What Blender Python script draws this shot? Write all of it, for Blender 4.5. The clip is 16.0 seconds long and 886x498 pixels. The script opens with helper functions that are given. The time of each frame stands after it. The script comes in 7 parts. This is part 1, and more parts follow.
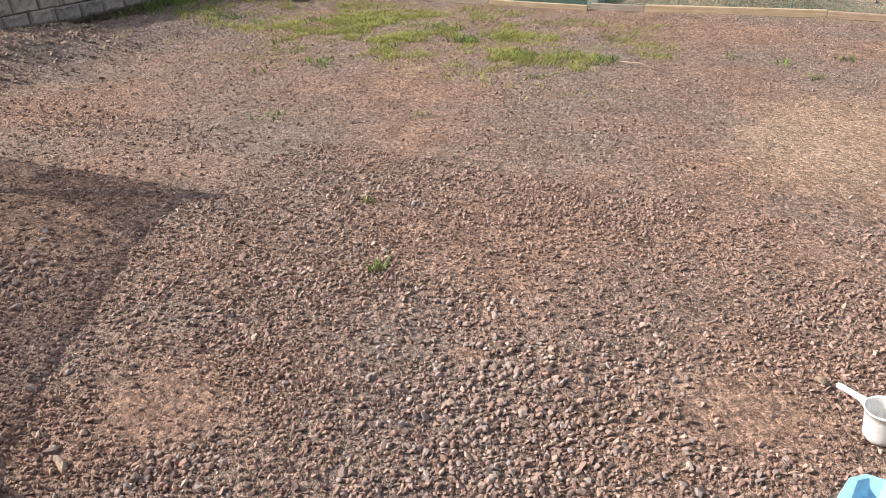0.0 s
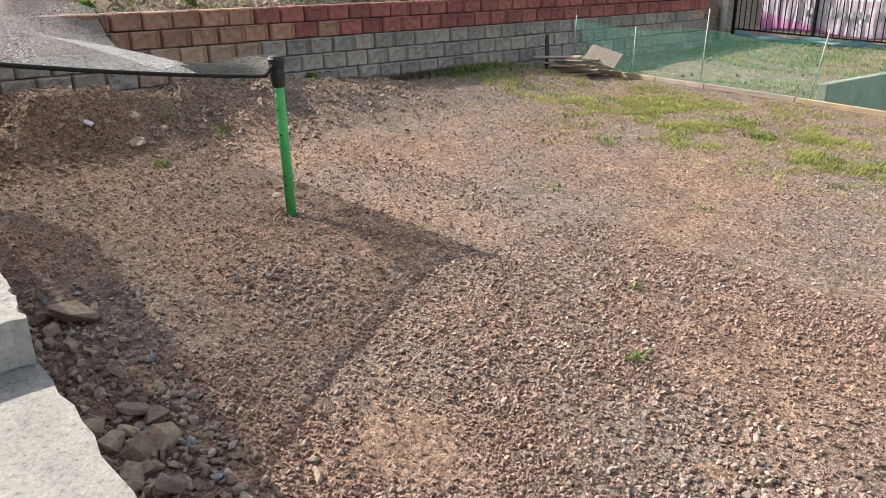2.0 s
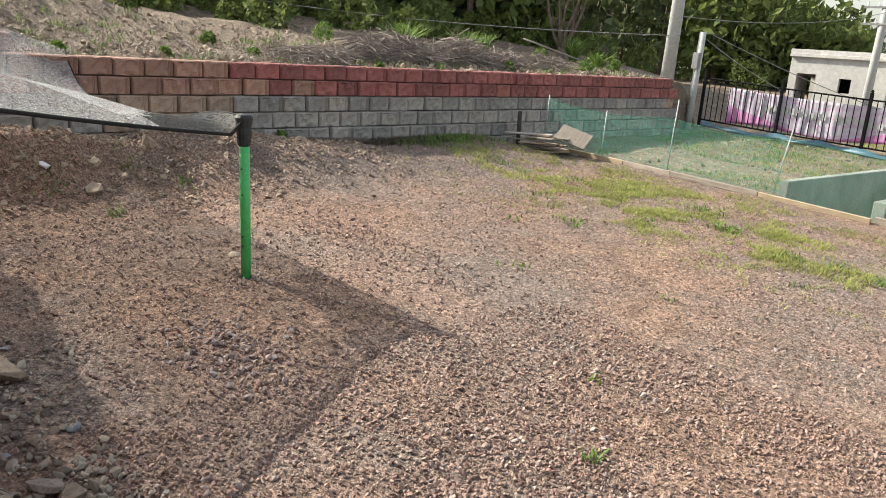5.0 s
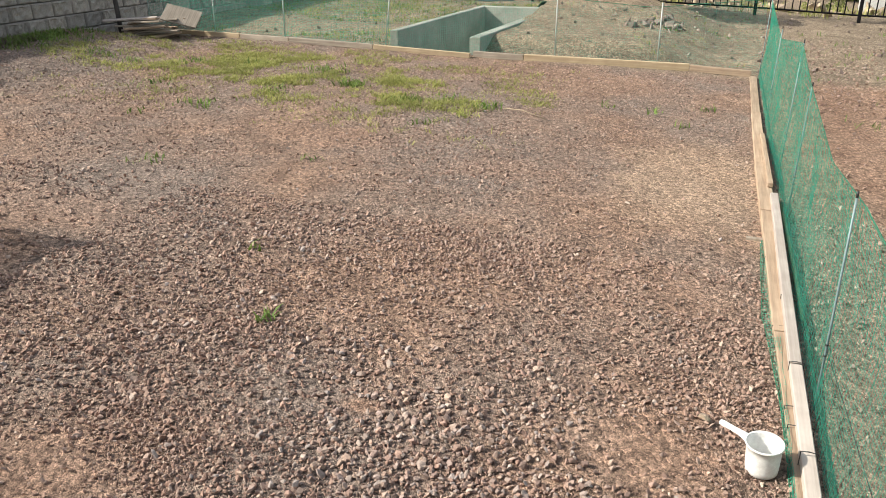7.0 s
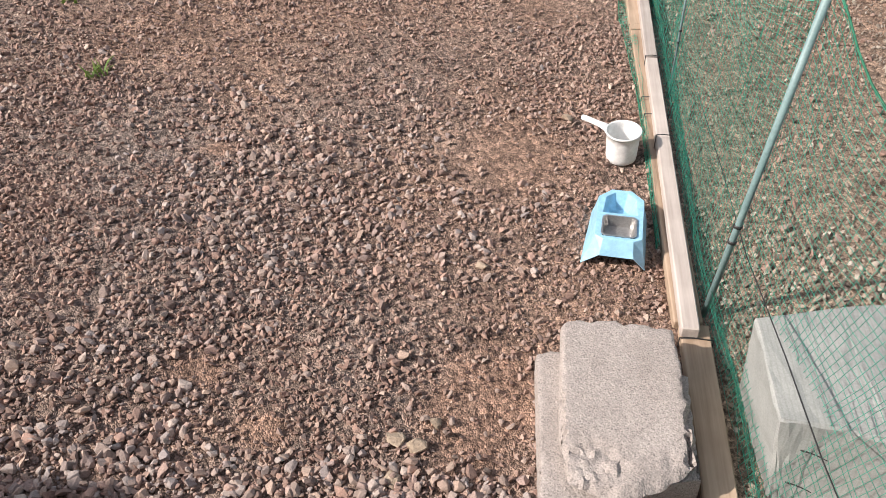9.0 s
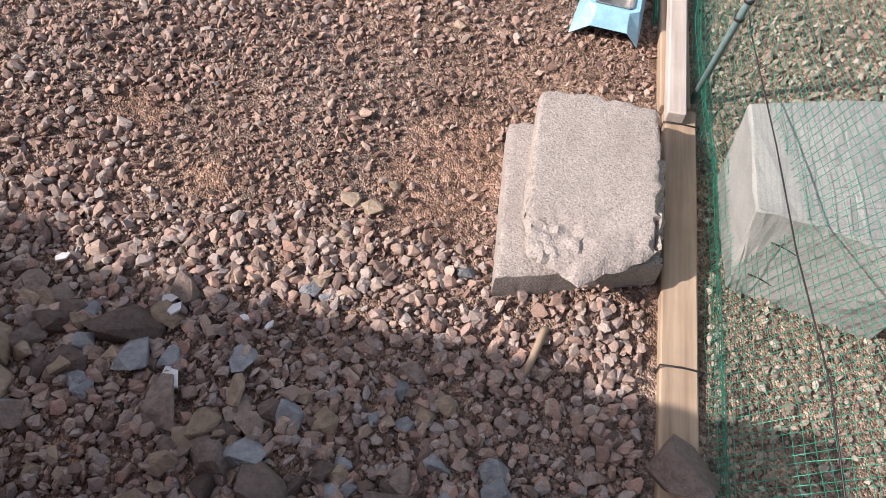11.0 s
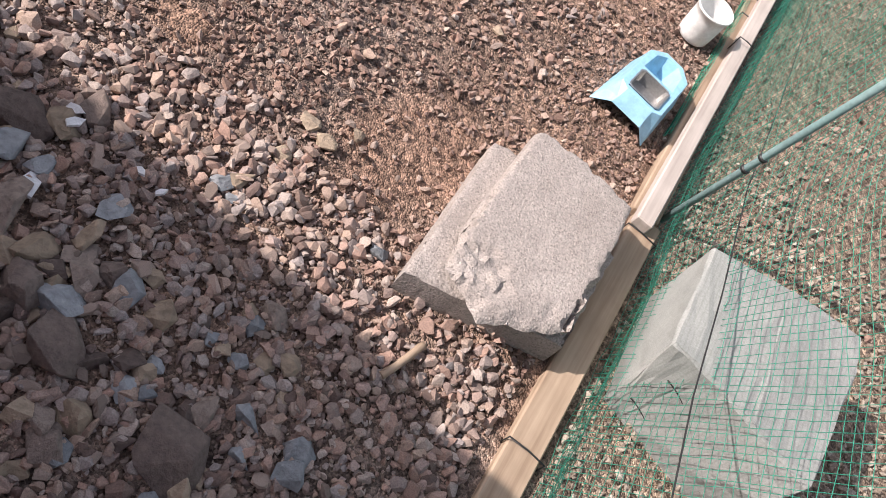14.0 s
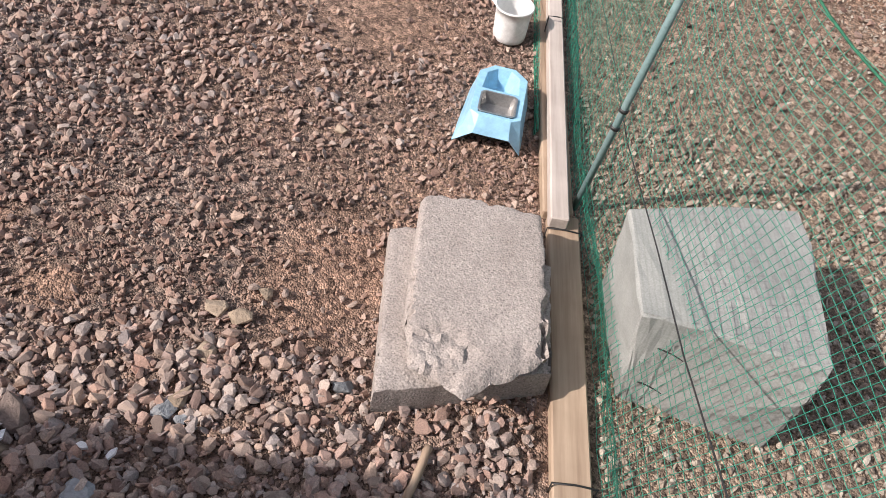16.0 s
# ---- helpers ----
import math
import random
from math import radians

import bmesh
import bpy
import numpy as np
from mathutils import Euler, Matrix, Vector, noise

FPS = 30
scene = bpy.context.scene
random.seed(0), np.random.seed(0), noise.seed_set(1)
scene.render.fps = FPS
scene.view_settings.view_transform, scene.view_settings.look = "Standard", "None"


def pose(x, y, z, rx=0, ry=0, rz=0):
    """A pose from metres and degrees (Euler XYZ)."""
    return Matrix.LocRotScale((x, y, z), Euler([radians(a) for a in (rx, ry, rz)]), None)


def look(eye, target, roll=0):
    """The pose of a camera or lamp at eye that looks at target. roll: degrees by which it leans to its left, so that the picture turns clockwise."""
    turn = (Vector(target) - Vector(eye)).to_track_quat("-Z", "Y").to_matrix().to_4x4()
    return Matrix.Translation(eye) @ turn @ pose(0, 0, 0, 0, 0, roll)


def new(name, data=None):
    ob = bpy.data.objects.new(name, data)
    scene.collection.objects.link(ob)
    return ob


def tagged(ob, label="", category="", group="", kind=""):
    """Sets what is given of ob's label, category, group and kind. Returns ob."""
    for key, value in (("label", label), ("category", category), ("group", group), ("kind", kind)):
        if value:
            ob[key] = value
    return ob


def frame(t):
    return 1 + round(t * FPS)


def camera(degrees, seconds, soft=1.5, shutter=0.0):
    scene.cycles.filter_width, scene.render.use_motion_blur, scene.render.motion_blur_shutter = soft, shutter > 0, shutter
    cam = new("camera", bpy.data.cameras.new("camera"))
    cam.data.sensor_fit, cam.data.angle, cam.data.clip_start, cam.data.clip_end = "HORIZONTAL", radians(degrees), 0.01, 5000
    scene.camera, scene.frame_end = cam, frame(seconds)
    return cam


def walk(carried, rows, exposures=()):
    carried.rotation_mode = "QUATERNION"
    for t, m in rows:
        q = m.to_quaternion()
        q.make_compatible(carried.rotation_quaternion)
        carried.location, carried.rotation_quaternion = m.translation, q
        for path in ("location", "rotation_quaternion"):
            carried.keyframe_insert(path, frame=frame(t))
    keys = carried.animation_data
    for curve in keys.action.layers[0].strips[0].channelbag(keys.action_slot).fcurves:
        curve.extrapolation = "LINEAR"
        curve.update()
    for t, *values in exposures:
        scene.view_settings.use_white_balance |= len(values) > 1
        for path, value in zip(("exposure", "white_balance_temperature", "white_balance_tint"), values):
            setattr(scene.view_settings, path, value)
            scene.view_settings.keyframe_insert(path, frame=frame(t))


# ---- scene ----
cam = camera(60.6, 16.0, soft=0.7)
# seconds, eye x y z, turn to the left, tilt down, roll (degrees)
PATH = [
    (0.0, -0.412, -0.856, 1.852, 29.50, 25.91, -4.00),
    (0.5, -0.419, -0.850, 1.853, 34.27, 23.69, -3.40),
    (1.0, -0.424, -0.863, 1.862, 38.49, 22.42, -2.53),
    (1.5, -0.442, -0.892, 1.885, 44.32, 21.14, -1.79),
    (2.0, -0.470, -0.928, 1.911, 49.46, 19.97, -0.82),
    (2.5, -0.502, -0.941, 1.933, 53.29, 18.71, 0.31),
    (3.0, -0.522, -0.919, 1.955, 55.02, 17.11, 1.49),
    (3.2, -0.531, -0.905, 1.961, 55.07, 16.44, 1.93),
    (5.3, -0.590, -0.807, 1.943, 43.11, 15.62, 3.84),
    (5.5, -0.568, -0.811, 1.929, 40.09, 16.54, 3.22),
    (6.0, -0.533, -0.823, 1.895, 32.08, 18.94, 1.51),
    (6.5, -0.495, -0.826, 1.888, 25.31, 20.83, 0.21),
    (7.0, -0.464, -0.829, 1.865, 19.84, 23.22, -0.81),
    (7.5, -0.447, -0.831, 1.828, 15.70, 26.46, -1.51),
    (8.0, -0.434, -0.822, 1.786, 12.57, 31.45, -1.86),
    (8.5, -0.430, -0.825, 1.722, 10.37, 36.30, -1.96),
    (9.0, -0.429, -0.821, 1.668, 9.33, 41.00, -2.20),
    (9.5, -0.420, -0.816, 1.613, 9.58, 46.29, -2.54),
    (10.0, -0.411, -0.788, 1.573, 9.25, 52.52, -2.09),
    (10.2, -0.412, -0.773, 1.556, 9.15, 54.82, -2.32),
    (12.3, -0.421, -0.778, 1.419, -4.07, 55.32, 31.53),
    (12.5, -0.422, -0.774, 1.405, -4.88, 54.70, 34.61),
    (13.0, -0.419, -0.771, 1.382, -4.39, 53.43, 38.66),
    (13.5, -0.411, -0.767, 1.379, -3.77, 53.03, 41.27),
    (14.0, -0.414, -0.767, 1.370, -3.86, 52.46, 43.35),
    (14.5, -0.415, -0.773, 1.376, -3.07, 52.35, 43.63),
    (15.0, -0.410, -0.765, 1.374, -2.55, 51.01, 37.29),
    (15.5, -0.388, -0.736, 1.393, -3.27, 48.93, 23.63),
    (16.0, -0.375, -0.712, 1.408, -4.52, 46.70, 13.23),
]
walk(cam, [(t, pose(x, y, z, 90 - tilt, 0, turn) @ pose(0, 0, 0, 0, 0, roll)) for t, x, y, z, turn, tilt, roll in PATH],
     [(0.0, 0.57, 6500, 14), (0.5, 0.48, 6500, 13), (1.0, 0.53, 6500, 11), (1.5, 0.72, 6500, 9), (2.0, 0.82, 6500, 8), (3.0, 0.86, 6500, 8), (5.5, 0.90, 6500, 6), (6.5, 0.80, 6550, 6), (7.0, 0.58, 6600, 7), (8.0, 0.46, 6450, 12), (9.0, 0.38, 6450, 15), (12.3, 0.45, 6400, 19), (14.5, 0.46, 6400, 18), (15.5, 0.46, 6400, 18), (16.0, 0.27, 6400, 17)])

# ---- light: low sun behind the left shoulder, hazy sky ----
SUN_WAY = Vector((1.57, 0.61, -1.24)).normalized()
world = bpy.data.worlds.new("hazy_sky")
scene.world = world
world.use_nodes = True
wn = world.node_tree
sky = wn.nodes.new("ShaderNodeTexSky")
sky.sky_type = 'NISHITA'
sky.sun_disc = False
sky.sun_elevation = math.asin(-SUN_WAY.z)
sky.sun_rotation = math.atan2(-SUN_WAY.x, -SUN_WAY.y)
sky.dust_density = 2.5
sky.ozone_density = 1.0
sky.air_density = 1.3
haze = wn.nodes.new("ShaderNodeHueSaturation")
haze.inputs["Saturation"].default_value = 0.45
wn.links.new(sky.outputs[0], haze.inputs["Color"])
wn.links.new(haze.outputs[0], wn.nodes["Background"].inputs[0])
wn.nodes["Background"].inputs[1].default_value = 0.135
sun = new("sun", bpy.data.lights.new("sun", 'SUN'))
sun.data.energy = 5.0
sun.data.angle = radians(0.6)
sun.data.color = (1.0, 0.93, 0.82)
sun.matrix_world = look((0, 0, 30), Vector((0, 0, 30)) + SUN_WAY)

rng = np.random.default_rng(7)


# ---- materials ----
def nodes_of(name):
    m = bpy.data.materials.new(name)
    m.use_nodes = True
    return m, m.node_tree, m.node_tree.nodes["Principled BSDF"]


def ramp(nt, fac, stops):
    r = nt.nodes.new("ShaderNodeValToRGB")
    e = r.color_ramp.elements
    while len(e) < len(stops):
        e.new(0.5)
    for el, (p, c) in zip(e, stops):
        el.position = p
        el.color = (*c, 1)
    nt.links.new(fac, r.inputs[0])
    return r.outputs[0]


def noise_tex(nt, scale, detail=5, rough=0.6, vec=None, w=None):
    n = nt.nodes.new("ShaderNodeTexNoise")
    n.inputs["Scale"].default_value = scale
    n.inputs["Detail"].default_value = detail
    n.inputs["Roughness"].default_value = rough
    if vec is not None:
        nt.links.new(vec, n.inputs["Vector"])
    return n.outputs[0]


def mixc(nt, fac, a, b, mode='MIX'):
    m = nt.nodes.new("ShaderNodeMix")
    m.data_type = 'RGBA'
    m.blend_type = mode
    for sock, val in ((m.inputs[0], fac), (m.inputs[6], a), (m.inputs[7], b)):
        if hasattr(val, "is_linked"):
            nt.links.new(val, sock)
        elif isinstance(val, tuple):
            sock.default_value = (*val, 1)
        else:
            sock.default_value = val
    return m.outputs[2]


def bump(nt, bsdf, height, strength, dist):
    b = nt.nodes.new("ShaderNodeBump")
    b.inputs["Strength"].default_value = strength
    b.inputs["Distance"].default_value = dist
    nt.links.new(height, b.inputs["Height"])
    nt.links.new(b.outputs[0], bsdf.inputs["Normal"])
    return b


def coords(nt, kind="Object"):
    t = nt.nodes.new("ShaderNodeTexCoord")
    return t.outputs[kind]


def world_pos(nt):
    return nt.nodes.new("ShaderNodeNewGeometry").outputs["Position"]


def plain(name, c1, c2, scale, rough=0.8, metal=0.0, bump_s=0.3, bump_d=0.004, fine=None, vary=0.0, island=False, pos=False):
    """Two-tone noise material with fine grain, optional change from piece to piece."""
    m, nt, b = nodes_of(name)
    vec = world_pos(nt) if pos else coords(nt)
    f = noise_tex(nt, scale, 6, 0.62, vec)
    col = ramp(nt, f, [(0.3, c1), (0.7, c2)])
    fine = fine or scale * 12
    g = noise_tex(nt, fine, 4, 0.7, vec)
    col = mixc(nt, 0.55, col, ramp(nt, g, [(0.25, (0.55, 0.55, 0.55)), (0.75, (1.25, 1.25, 1.25))]), 'MULTIPLY')
    if vary:
        if island:
            r = nt.nodes.new("ShaderNodeNewGeometry").outputs["Random Per Island"]
        else:
            r = nt.nodes.new("ShaderNodeObjectInfo").outputs["Random"]
        v = ramp(nt, r, [(0.0, (1 - vary,) * 3), (1.0, (1 + vary,) * 3)])
        col = mixc(nt, 1.0, col, v, 'MULTIPLY')
    nt.links.new(col, b.inputs["Base Color"])
    b.inputs["Roughness"].default_value = rough
    b.inputs["Metallic"].default_value = metal
    if bump_s:
        bump(nt, b, g, bump_s, bump_d)
    return m


def stone_mat(name, stops, rough=0.85, speck=300.0, depth=0.003):
    m, nt, b = nodes_of(name)
    geo = nt.nodes.new("ShaderNodeNewGeometry")
    col = ramp(nt, geo.outputs["Random Per Island"], stops)
    g = noise_tex(nt, speck, 5, 0.7, geo.outputs["Position"])
    col = mixc(nt, 0.6, col, ramp(nt, g, [(0.3, (0.4, 0.39, 0.38)), (0.5, (0.95, 0.95, 0.95)), (0.7, (1.45, 1.43, 1.4))]), 'MULTIPLY')
    nt.links.new(col, b.inputs["Base Color"])
    b.inputs["Roughness"].default_value = rough
    bump(nt, b, g, 0.7, depth)
    return m


def ground_mat():
    m, nt, b = nodes_of("reddish_gravel_soil")
    p = world_pos(nt)
    sep = nt.nodes.new("ShaderNodeSeparateXYZ")
    nt.links.new(p, sep.inputs[0])
    big = noise_tex(nt, 0.55, 4, 0.6, p)
    mid = noise_tex(nt, 4.0, 6, 0.65, p)
    col = ramp(nt, mid, [(0.3, (0.196, 0.132, 0.101)), (0.55, (0.286, 0.196, 0.149)), (0.75, (0.370, 0.263, 0.202))])
    grey = ramp(nt, noise_tex(nt, 9.0, 5, 0.7, p), [(0.3, (0.146, 0.123, 0.112)), (0.7, (0.291, 0.241, 0.213))])
    col = mixc(nt, ramp(nt, big, [(0.42, (0, 0, 0)), (0.62, (0.840, 0.840, 0.840))]), col, grey)

    def spot(cx, cy, sx, sy, top=0.8):
        v = nt.nodes.new("ShaderNodeVectorMath")
        v.operation = 'SUBTRACT'
        nt.links.new(p, v.inputs[0])
        v.inputs[1].default_value = (cx, cy, 0)
        s = nt.nodes.new("ShaderNodeVectorMath")
        s.operation = 'MULTIPLY'
        nt.links.new(v.outputs[0], s.inputs[0])
        s.inputs[1].default_value = (1 / sx, 1 / sy, 0)
        ln = nt.nodes.new("ShaderNodeVectorMath")
        ln.operation = 'LENGTH'
        nt.links.new(s.outputs[0], ln.inputs[0])
        a = nt.nodes.new("ShaderNodeMath")
        a.operation = 'MULTIPLY_ADD'
        nt.links.new(noise_tex(nt, 2.6, 7, 0.75, p), a.inputs[0])
        a.inputs[1].default_value = 1.5
        nt.links.new(ln.outputs["Value"], a.inputs[2])
        h_ = nt.nodes.new("ShaderNodeMath")
        h_.operation = 'MULTIPLY'
        nt.links.new(a.outputs[0], h_.inputs[0])
        h_.inputs[1].default_value = 0.5
        return ramp(nt, h_.outputs[0], [(0.62, (top,) * 3), (0.92, (0, 0, 0))])

    sand = ramp(nt, noise_tex(nt, 14.0, 5, 0.7, p), [(0.3, (0.36, 0.262, 0.19)), (0.7, (0.46, 0.345, 0.258))])
    for cx, cy, sx, sy in ((-0.5, 4.95, 0.75, 1.3),):
        col = mixc(nt, spot(cx, cy, sx, sy, 0.62), col, sand)
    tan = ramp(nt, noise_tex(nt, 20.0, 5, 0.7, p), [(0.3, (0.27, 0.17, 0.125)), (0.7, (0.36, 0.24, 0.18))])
    # narrow spots at x -6.0, -4.2 and -7.6 paint in streaks of light
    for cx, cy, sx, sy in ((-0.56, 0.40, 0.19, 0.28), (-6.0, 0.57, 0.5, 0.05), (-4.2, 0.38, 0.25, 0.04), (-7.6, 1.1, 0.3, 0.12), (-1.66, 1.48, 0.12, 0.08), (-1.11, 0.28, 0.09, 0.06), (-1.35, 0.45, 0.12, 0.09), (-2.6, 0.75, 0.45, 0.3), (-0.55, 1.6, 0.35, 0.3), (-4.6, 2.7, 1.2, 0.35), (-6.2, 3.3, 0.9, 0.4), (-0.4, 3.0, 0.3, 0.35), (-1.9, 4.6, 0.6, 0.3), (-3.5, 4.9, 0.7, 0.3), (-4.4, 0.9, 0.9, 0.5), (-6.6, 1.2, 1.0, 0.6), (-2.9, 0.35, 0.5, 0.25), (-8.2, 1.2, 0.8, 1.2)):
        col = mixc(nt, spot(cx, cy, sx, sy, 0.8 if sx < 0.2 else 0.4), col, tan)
    # greyer, greener chippings beyond the net on the path side
    side = ramp(nt, noise_tex(nt, 11.0, 6, 0.7, p), [(0.3, (0.225, 0.172, 0.132)), (0.7, (0.345, 0.275, 0.212))])
    mr = nt.nodes.new("ShaderNodeMapRange")
    nt.links.new(sep.outputs[0], mr.inputs[0])
    mr.inputs[1].default_value, mr.inputs[2].default_value = 0.02, 0.16
    col = mixc(nt, mr.outputs[0], col, side)
    # reddish soil far along the path
    red = ramp(nt, noise_tex(nt, 2.0, 6, 0.7, p), [(0.35, (0.242, 0.154, 0.110)), (0.7, (0.396, 0.275, 0.204))])
    mr2 = nt.nodes.new("ShaderNodeMapRange")
    ad = nt.nodes.new("ShaderNodeMath")
    ad.operation = 'MULTIPLY_ADD'
    nt.links.new(sep.outputs[1], ad.inputs[0])
    ad.inputs[1].default_value = 0.35
    nt.links.new(sep.outputs[0], ad.inputs[2])
    nt.links.new(ad.outputs[0], mr2.inputs[0])
    mr2.inputs[1].default_value, mr2.inputs[2].default_value = 1.5, 2.6
    f2 = nt.nodes.new("ShaderNodeMath")
    f2.operation = 'MULTIPLY'
    nt.links.new(mr2.outputs[0], f2.inputs[0])
    nt.links.new(mr.outputs[0], f2.inputs[1])
    col = mixc(nt, f2.outputs[0], col, red)
    # greyer earth behind the boards and on the bank
    earth = ramp(nt, noise_tex(nt, 3.0, 6, 0.7, p), [(0.3, (0.182, 0.143, 0.107)), (0.55, (0.286, 0.231, 0.172)), (0.75, (0.390, 0.325, 0.247))])
    mr3 = nt.nodes.new("ShaderNodeMapRange")
    nt.links.new(sep.outputs[1], mr3.inputs[0])
    mr3.inputs[1].default_value, mr3.inputs[2].default_value = 9.0, 9.5
    mr4 = nt.nodes.new("ShaderNodeMapRange")
    nt.links.new(sep.outputs[0], mr4.inputs[0])
    mr4.inputs[1].default_value, mr4.inputs[2].default_value = -9.2, -9.5
    mx_ = nt.nodes.new("ShaderNodeMath")
    mx_.operation = 'MAXIMUM'
    nt.links.new(mr3.outputs[0], mx_.inputs[0])
    nt.links.new(mr4.outputs[0], mx_.inputs[1])
    col = mixc(nt, mx_.outputs[0], col, earth)
    bank_soil = ramp(nt, noise_tex(nt, 2.2, 7, 0.75, p), [(0.3, (0.15, 0.118, 0.092)), (0.55, (0.25, 0.20, 0.155)), (0.75, (0.36, 0.30, 0.235))])
    col = mixc(nt, mr4.outputs[0], col, bank_soil)
    # small chips
    vo = nt.nodes.new("ShaderNodeTexVoronoi")
    vo.inputs["Scale"].default_value = 75
    nt.links.new(p, vo.inputs["Vector"])
    chip = nt.nodes.new("ShaderNodeSeparateColor")
    nt.links.new(vo.outputs["Color"], chip.inputs[0])
    col = mixc(nt, 0.75, col, ramp(nt, chip.outputs[0], [(0.0, (0.55, 0.54, 0.54)), (0.5, (0.97, 0.96, 0.95)), (1.0, (1.42, 1.4, 1.37))]), 'MULTIPLY')
    vo2 = nt.nodes.new("ShaderNodeTexVoronoi")
    vo2.inputs["Scale"].default_value = 42
    nt.links.new(p, vo2.inputs["Vector"])
    chip2 = nt.nodes.new("ShaderNodeSeparateColor")
    nt.links.new(vo2.outputs["Color"], chip2.inputs[0])
    col = mixc(nt, 0.85, col, ramp(nt, chip2.outputs[1], [(0.0, (0.55, 0.54, 0.54)), (0.6, (1.0, 1.0, 1.0)), (1.0, (1.35, 1.32, 1.3))]), 'MULTIPLY')
    vo3 = nt.nodes.new("ShaderNodeTexVoronoi")
    vo3.inputs["Scale"].default_value = 210
    nt.links.new(p, vo3.inputs["Vector"])
    chip3 = nt.nodes.new("ShaderNodeSeparateColor")
    nt.links.new(vo3.outputs["Color"], chip3.inputs[0])
    col = mixc(nt, 0.8, col, ramp(nt, chip3.outputs[1], [(0.0, (0.35, 0.34, 0.34)), (0.45, (0.9, 0.9, 0.9)), (1.0, (1.6, 1.56, 1.52))]), 'MULTIPLY')
    nt.links.new(col, b.inputs["Base Color"])
    b.inputs["Roughness"].default_value = 0.95
    b.inputs["Specular IOR Level"].default_value = 0.2
    h = nt.nodes.new("ShaderNodeMath")
    h.operation = 'MULTIPLY_ADD'
    nt.links.new(vo2.outputs["Distance"], h.inputs[0])
    h.inputs[1].default_value = -1.4
    h2 = nt.nodes.new("ShaderNodeMath")
    h2.operation = 'MULTIPLY_ADD'
    nt.links.new(vo3.outputs["Distance"], h2.inputs[0])
    h2.inputs[1].default_value = -0.7
    nt.links.new(chip.outputs[1], h2.inputs[2])
    nt.links.new(h2.outputs[0], h.inputs[2])
    bump(nt, b, h.outputs[0], 0.7, 0.014)
    return m


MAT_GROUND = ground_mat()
MAT_STONE = stone_mat("mixed_chippings", [(0.0, (0.145, 0.092, 0.076)), (0.25, (0.270, 0.172, 0.136)), (0.5, (0.355, 0.236, 0.186)), (0.72, (0.305, 0.222, 0.188)), (0.95, (0.40, 0.29, 0.235)), (1.0, (0.48, 0.385, 0.32))])
MAT_STONE_GREY = stone_mat("grey_chippings", [(0.0, (0.12, 0.085, 0.075)), (0.14, (0.38, 0.25, 0.20)), (0.28, (0.27, 0.225, 0.21)), (0.42, (0.43, 0.315, 0.25)), (0.56, (0.18, 0.125, 0.11)), (0.70, (0.46, 0.375, 0.325)), (0.84, (0.31, 0.27, 0.26)), (1.0, (0.42, 0.27, 0.215))])
MAT_STONE_TAN = stone_mat("tan_chippings", [(0.0, (0.19, 0.15, 0.118)), (0.5, (0.32, 0.262, 0.208)), (0.9, (0.40, 0.345, 0.285)), (1.0, (0.46, 0.42, 0.36))])
MAT_ROCK = stone_mat("broken_rock", [(0.0, (0.11, 0.08, 0.07)), (0.5, (0.20, 0.155, 0.135)), (1.0, (0.30, 0.24, 0.205))], speck=60, depth=0.016)
MAT_ROCK_TAN = stone_mat("tan_rock", [(0.0, (0.26, 0.20, 0.145)), (1.0, (0.40, 0.315, 0.235))], speck=38, depth=0.016)
MAT_ROCK_BLUE = stone_mat("bluish_rock", [(0.0, (0.18, 0.195, 0.21)), (1.0, (0.30, 0.315, 0.335))], speck=38, depth=0.016)
MAT_WHITE_CHIP = plain("white_tile_shard", (0.62, 0.62, 0.64), (0.75, 0.75, 0.77), 20, 0.4, bump_s=0)


# ---- helpers for meshes ----
def part(name, bm, material, parent=None, label="", smooth=False):
    me = bpy.data.meshes.new(name)
    bm.to_mesh(me)
    bm.free()
    return from_mesh(name, me, material, parent, label, smooth)


def from_mesh(name, me, material, parent=None, label="", smooth=False):
    if material and not me.materials:
        me.materials.append(material)
    if smooth:
        me.shade_smooth()
    ob = new(name, me)
    if parent is not None:
        ob.parent = parent
    if label:
        tagged(ob, label)
    return ob


def mesh_of(name, verts, faces):
    me = bpy.data.meshes.new(name)
    if isinstance(faces, np.ndarray):
        verts = np.asarray(verts, np.float32)
        n, k = faces.shape
        me.vertices.add(len(verts))
        me.vertices.foreach_set("co", verts.ravel())
        me.loops.add(n * k)
        me.loops.foreach_set("vertex_index", faces.astype(np.int32).ravel())
        me.polygons.add(n)
        me.polygons.foreach_set("loop_start", np.arange(0, n * k, k, dtype=np.int32))
        me.update(calc_edges=True)
        me.validate()
        me.shade_flat()
    else:
        me.from_pydata([tuple(v) for v in verts], [], faces)
        me.update()
    return me


def thing(name, label, category, group="", kind="", at=None):
    e = new(name)
    tagged(e, label, category, group, kind)
    if at is not None:
        e.matrix_basis = at
    return e


def box_bm(sx, sy, sz, bevel=0.0, m=None, seg=1, base=False):
    bm = bmesh.new()
    bmesh.ops.create_cube(bm, size=1)
    bmesh.ops.scale(bm, vec=(sx, sy, sz), verts=bm.verts)
    if base:
        bmesh.ops.translate(bm, vec=(0, 0, sz / 2), verts=bm.verts)
    if bevel:
        bmesh.ops.bevel(bm, geom=bm.edges[:], offset=bevel, segments=seg, affect='EDGES', profile=0.6)
    if m is not None:
        bmesh.ops.transform(bm, matrix=m, verts=bm.verts)
    return bm


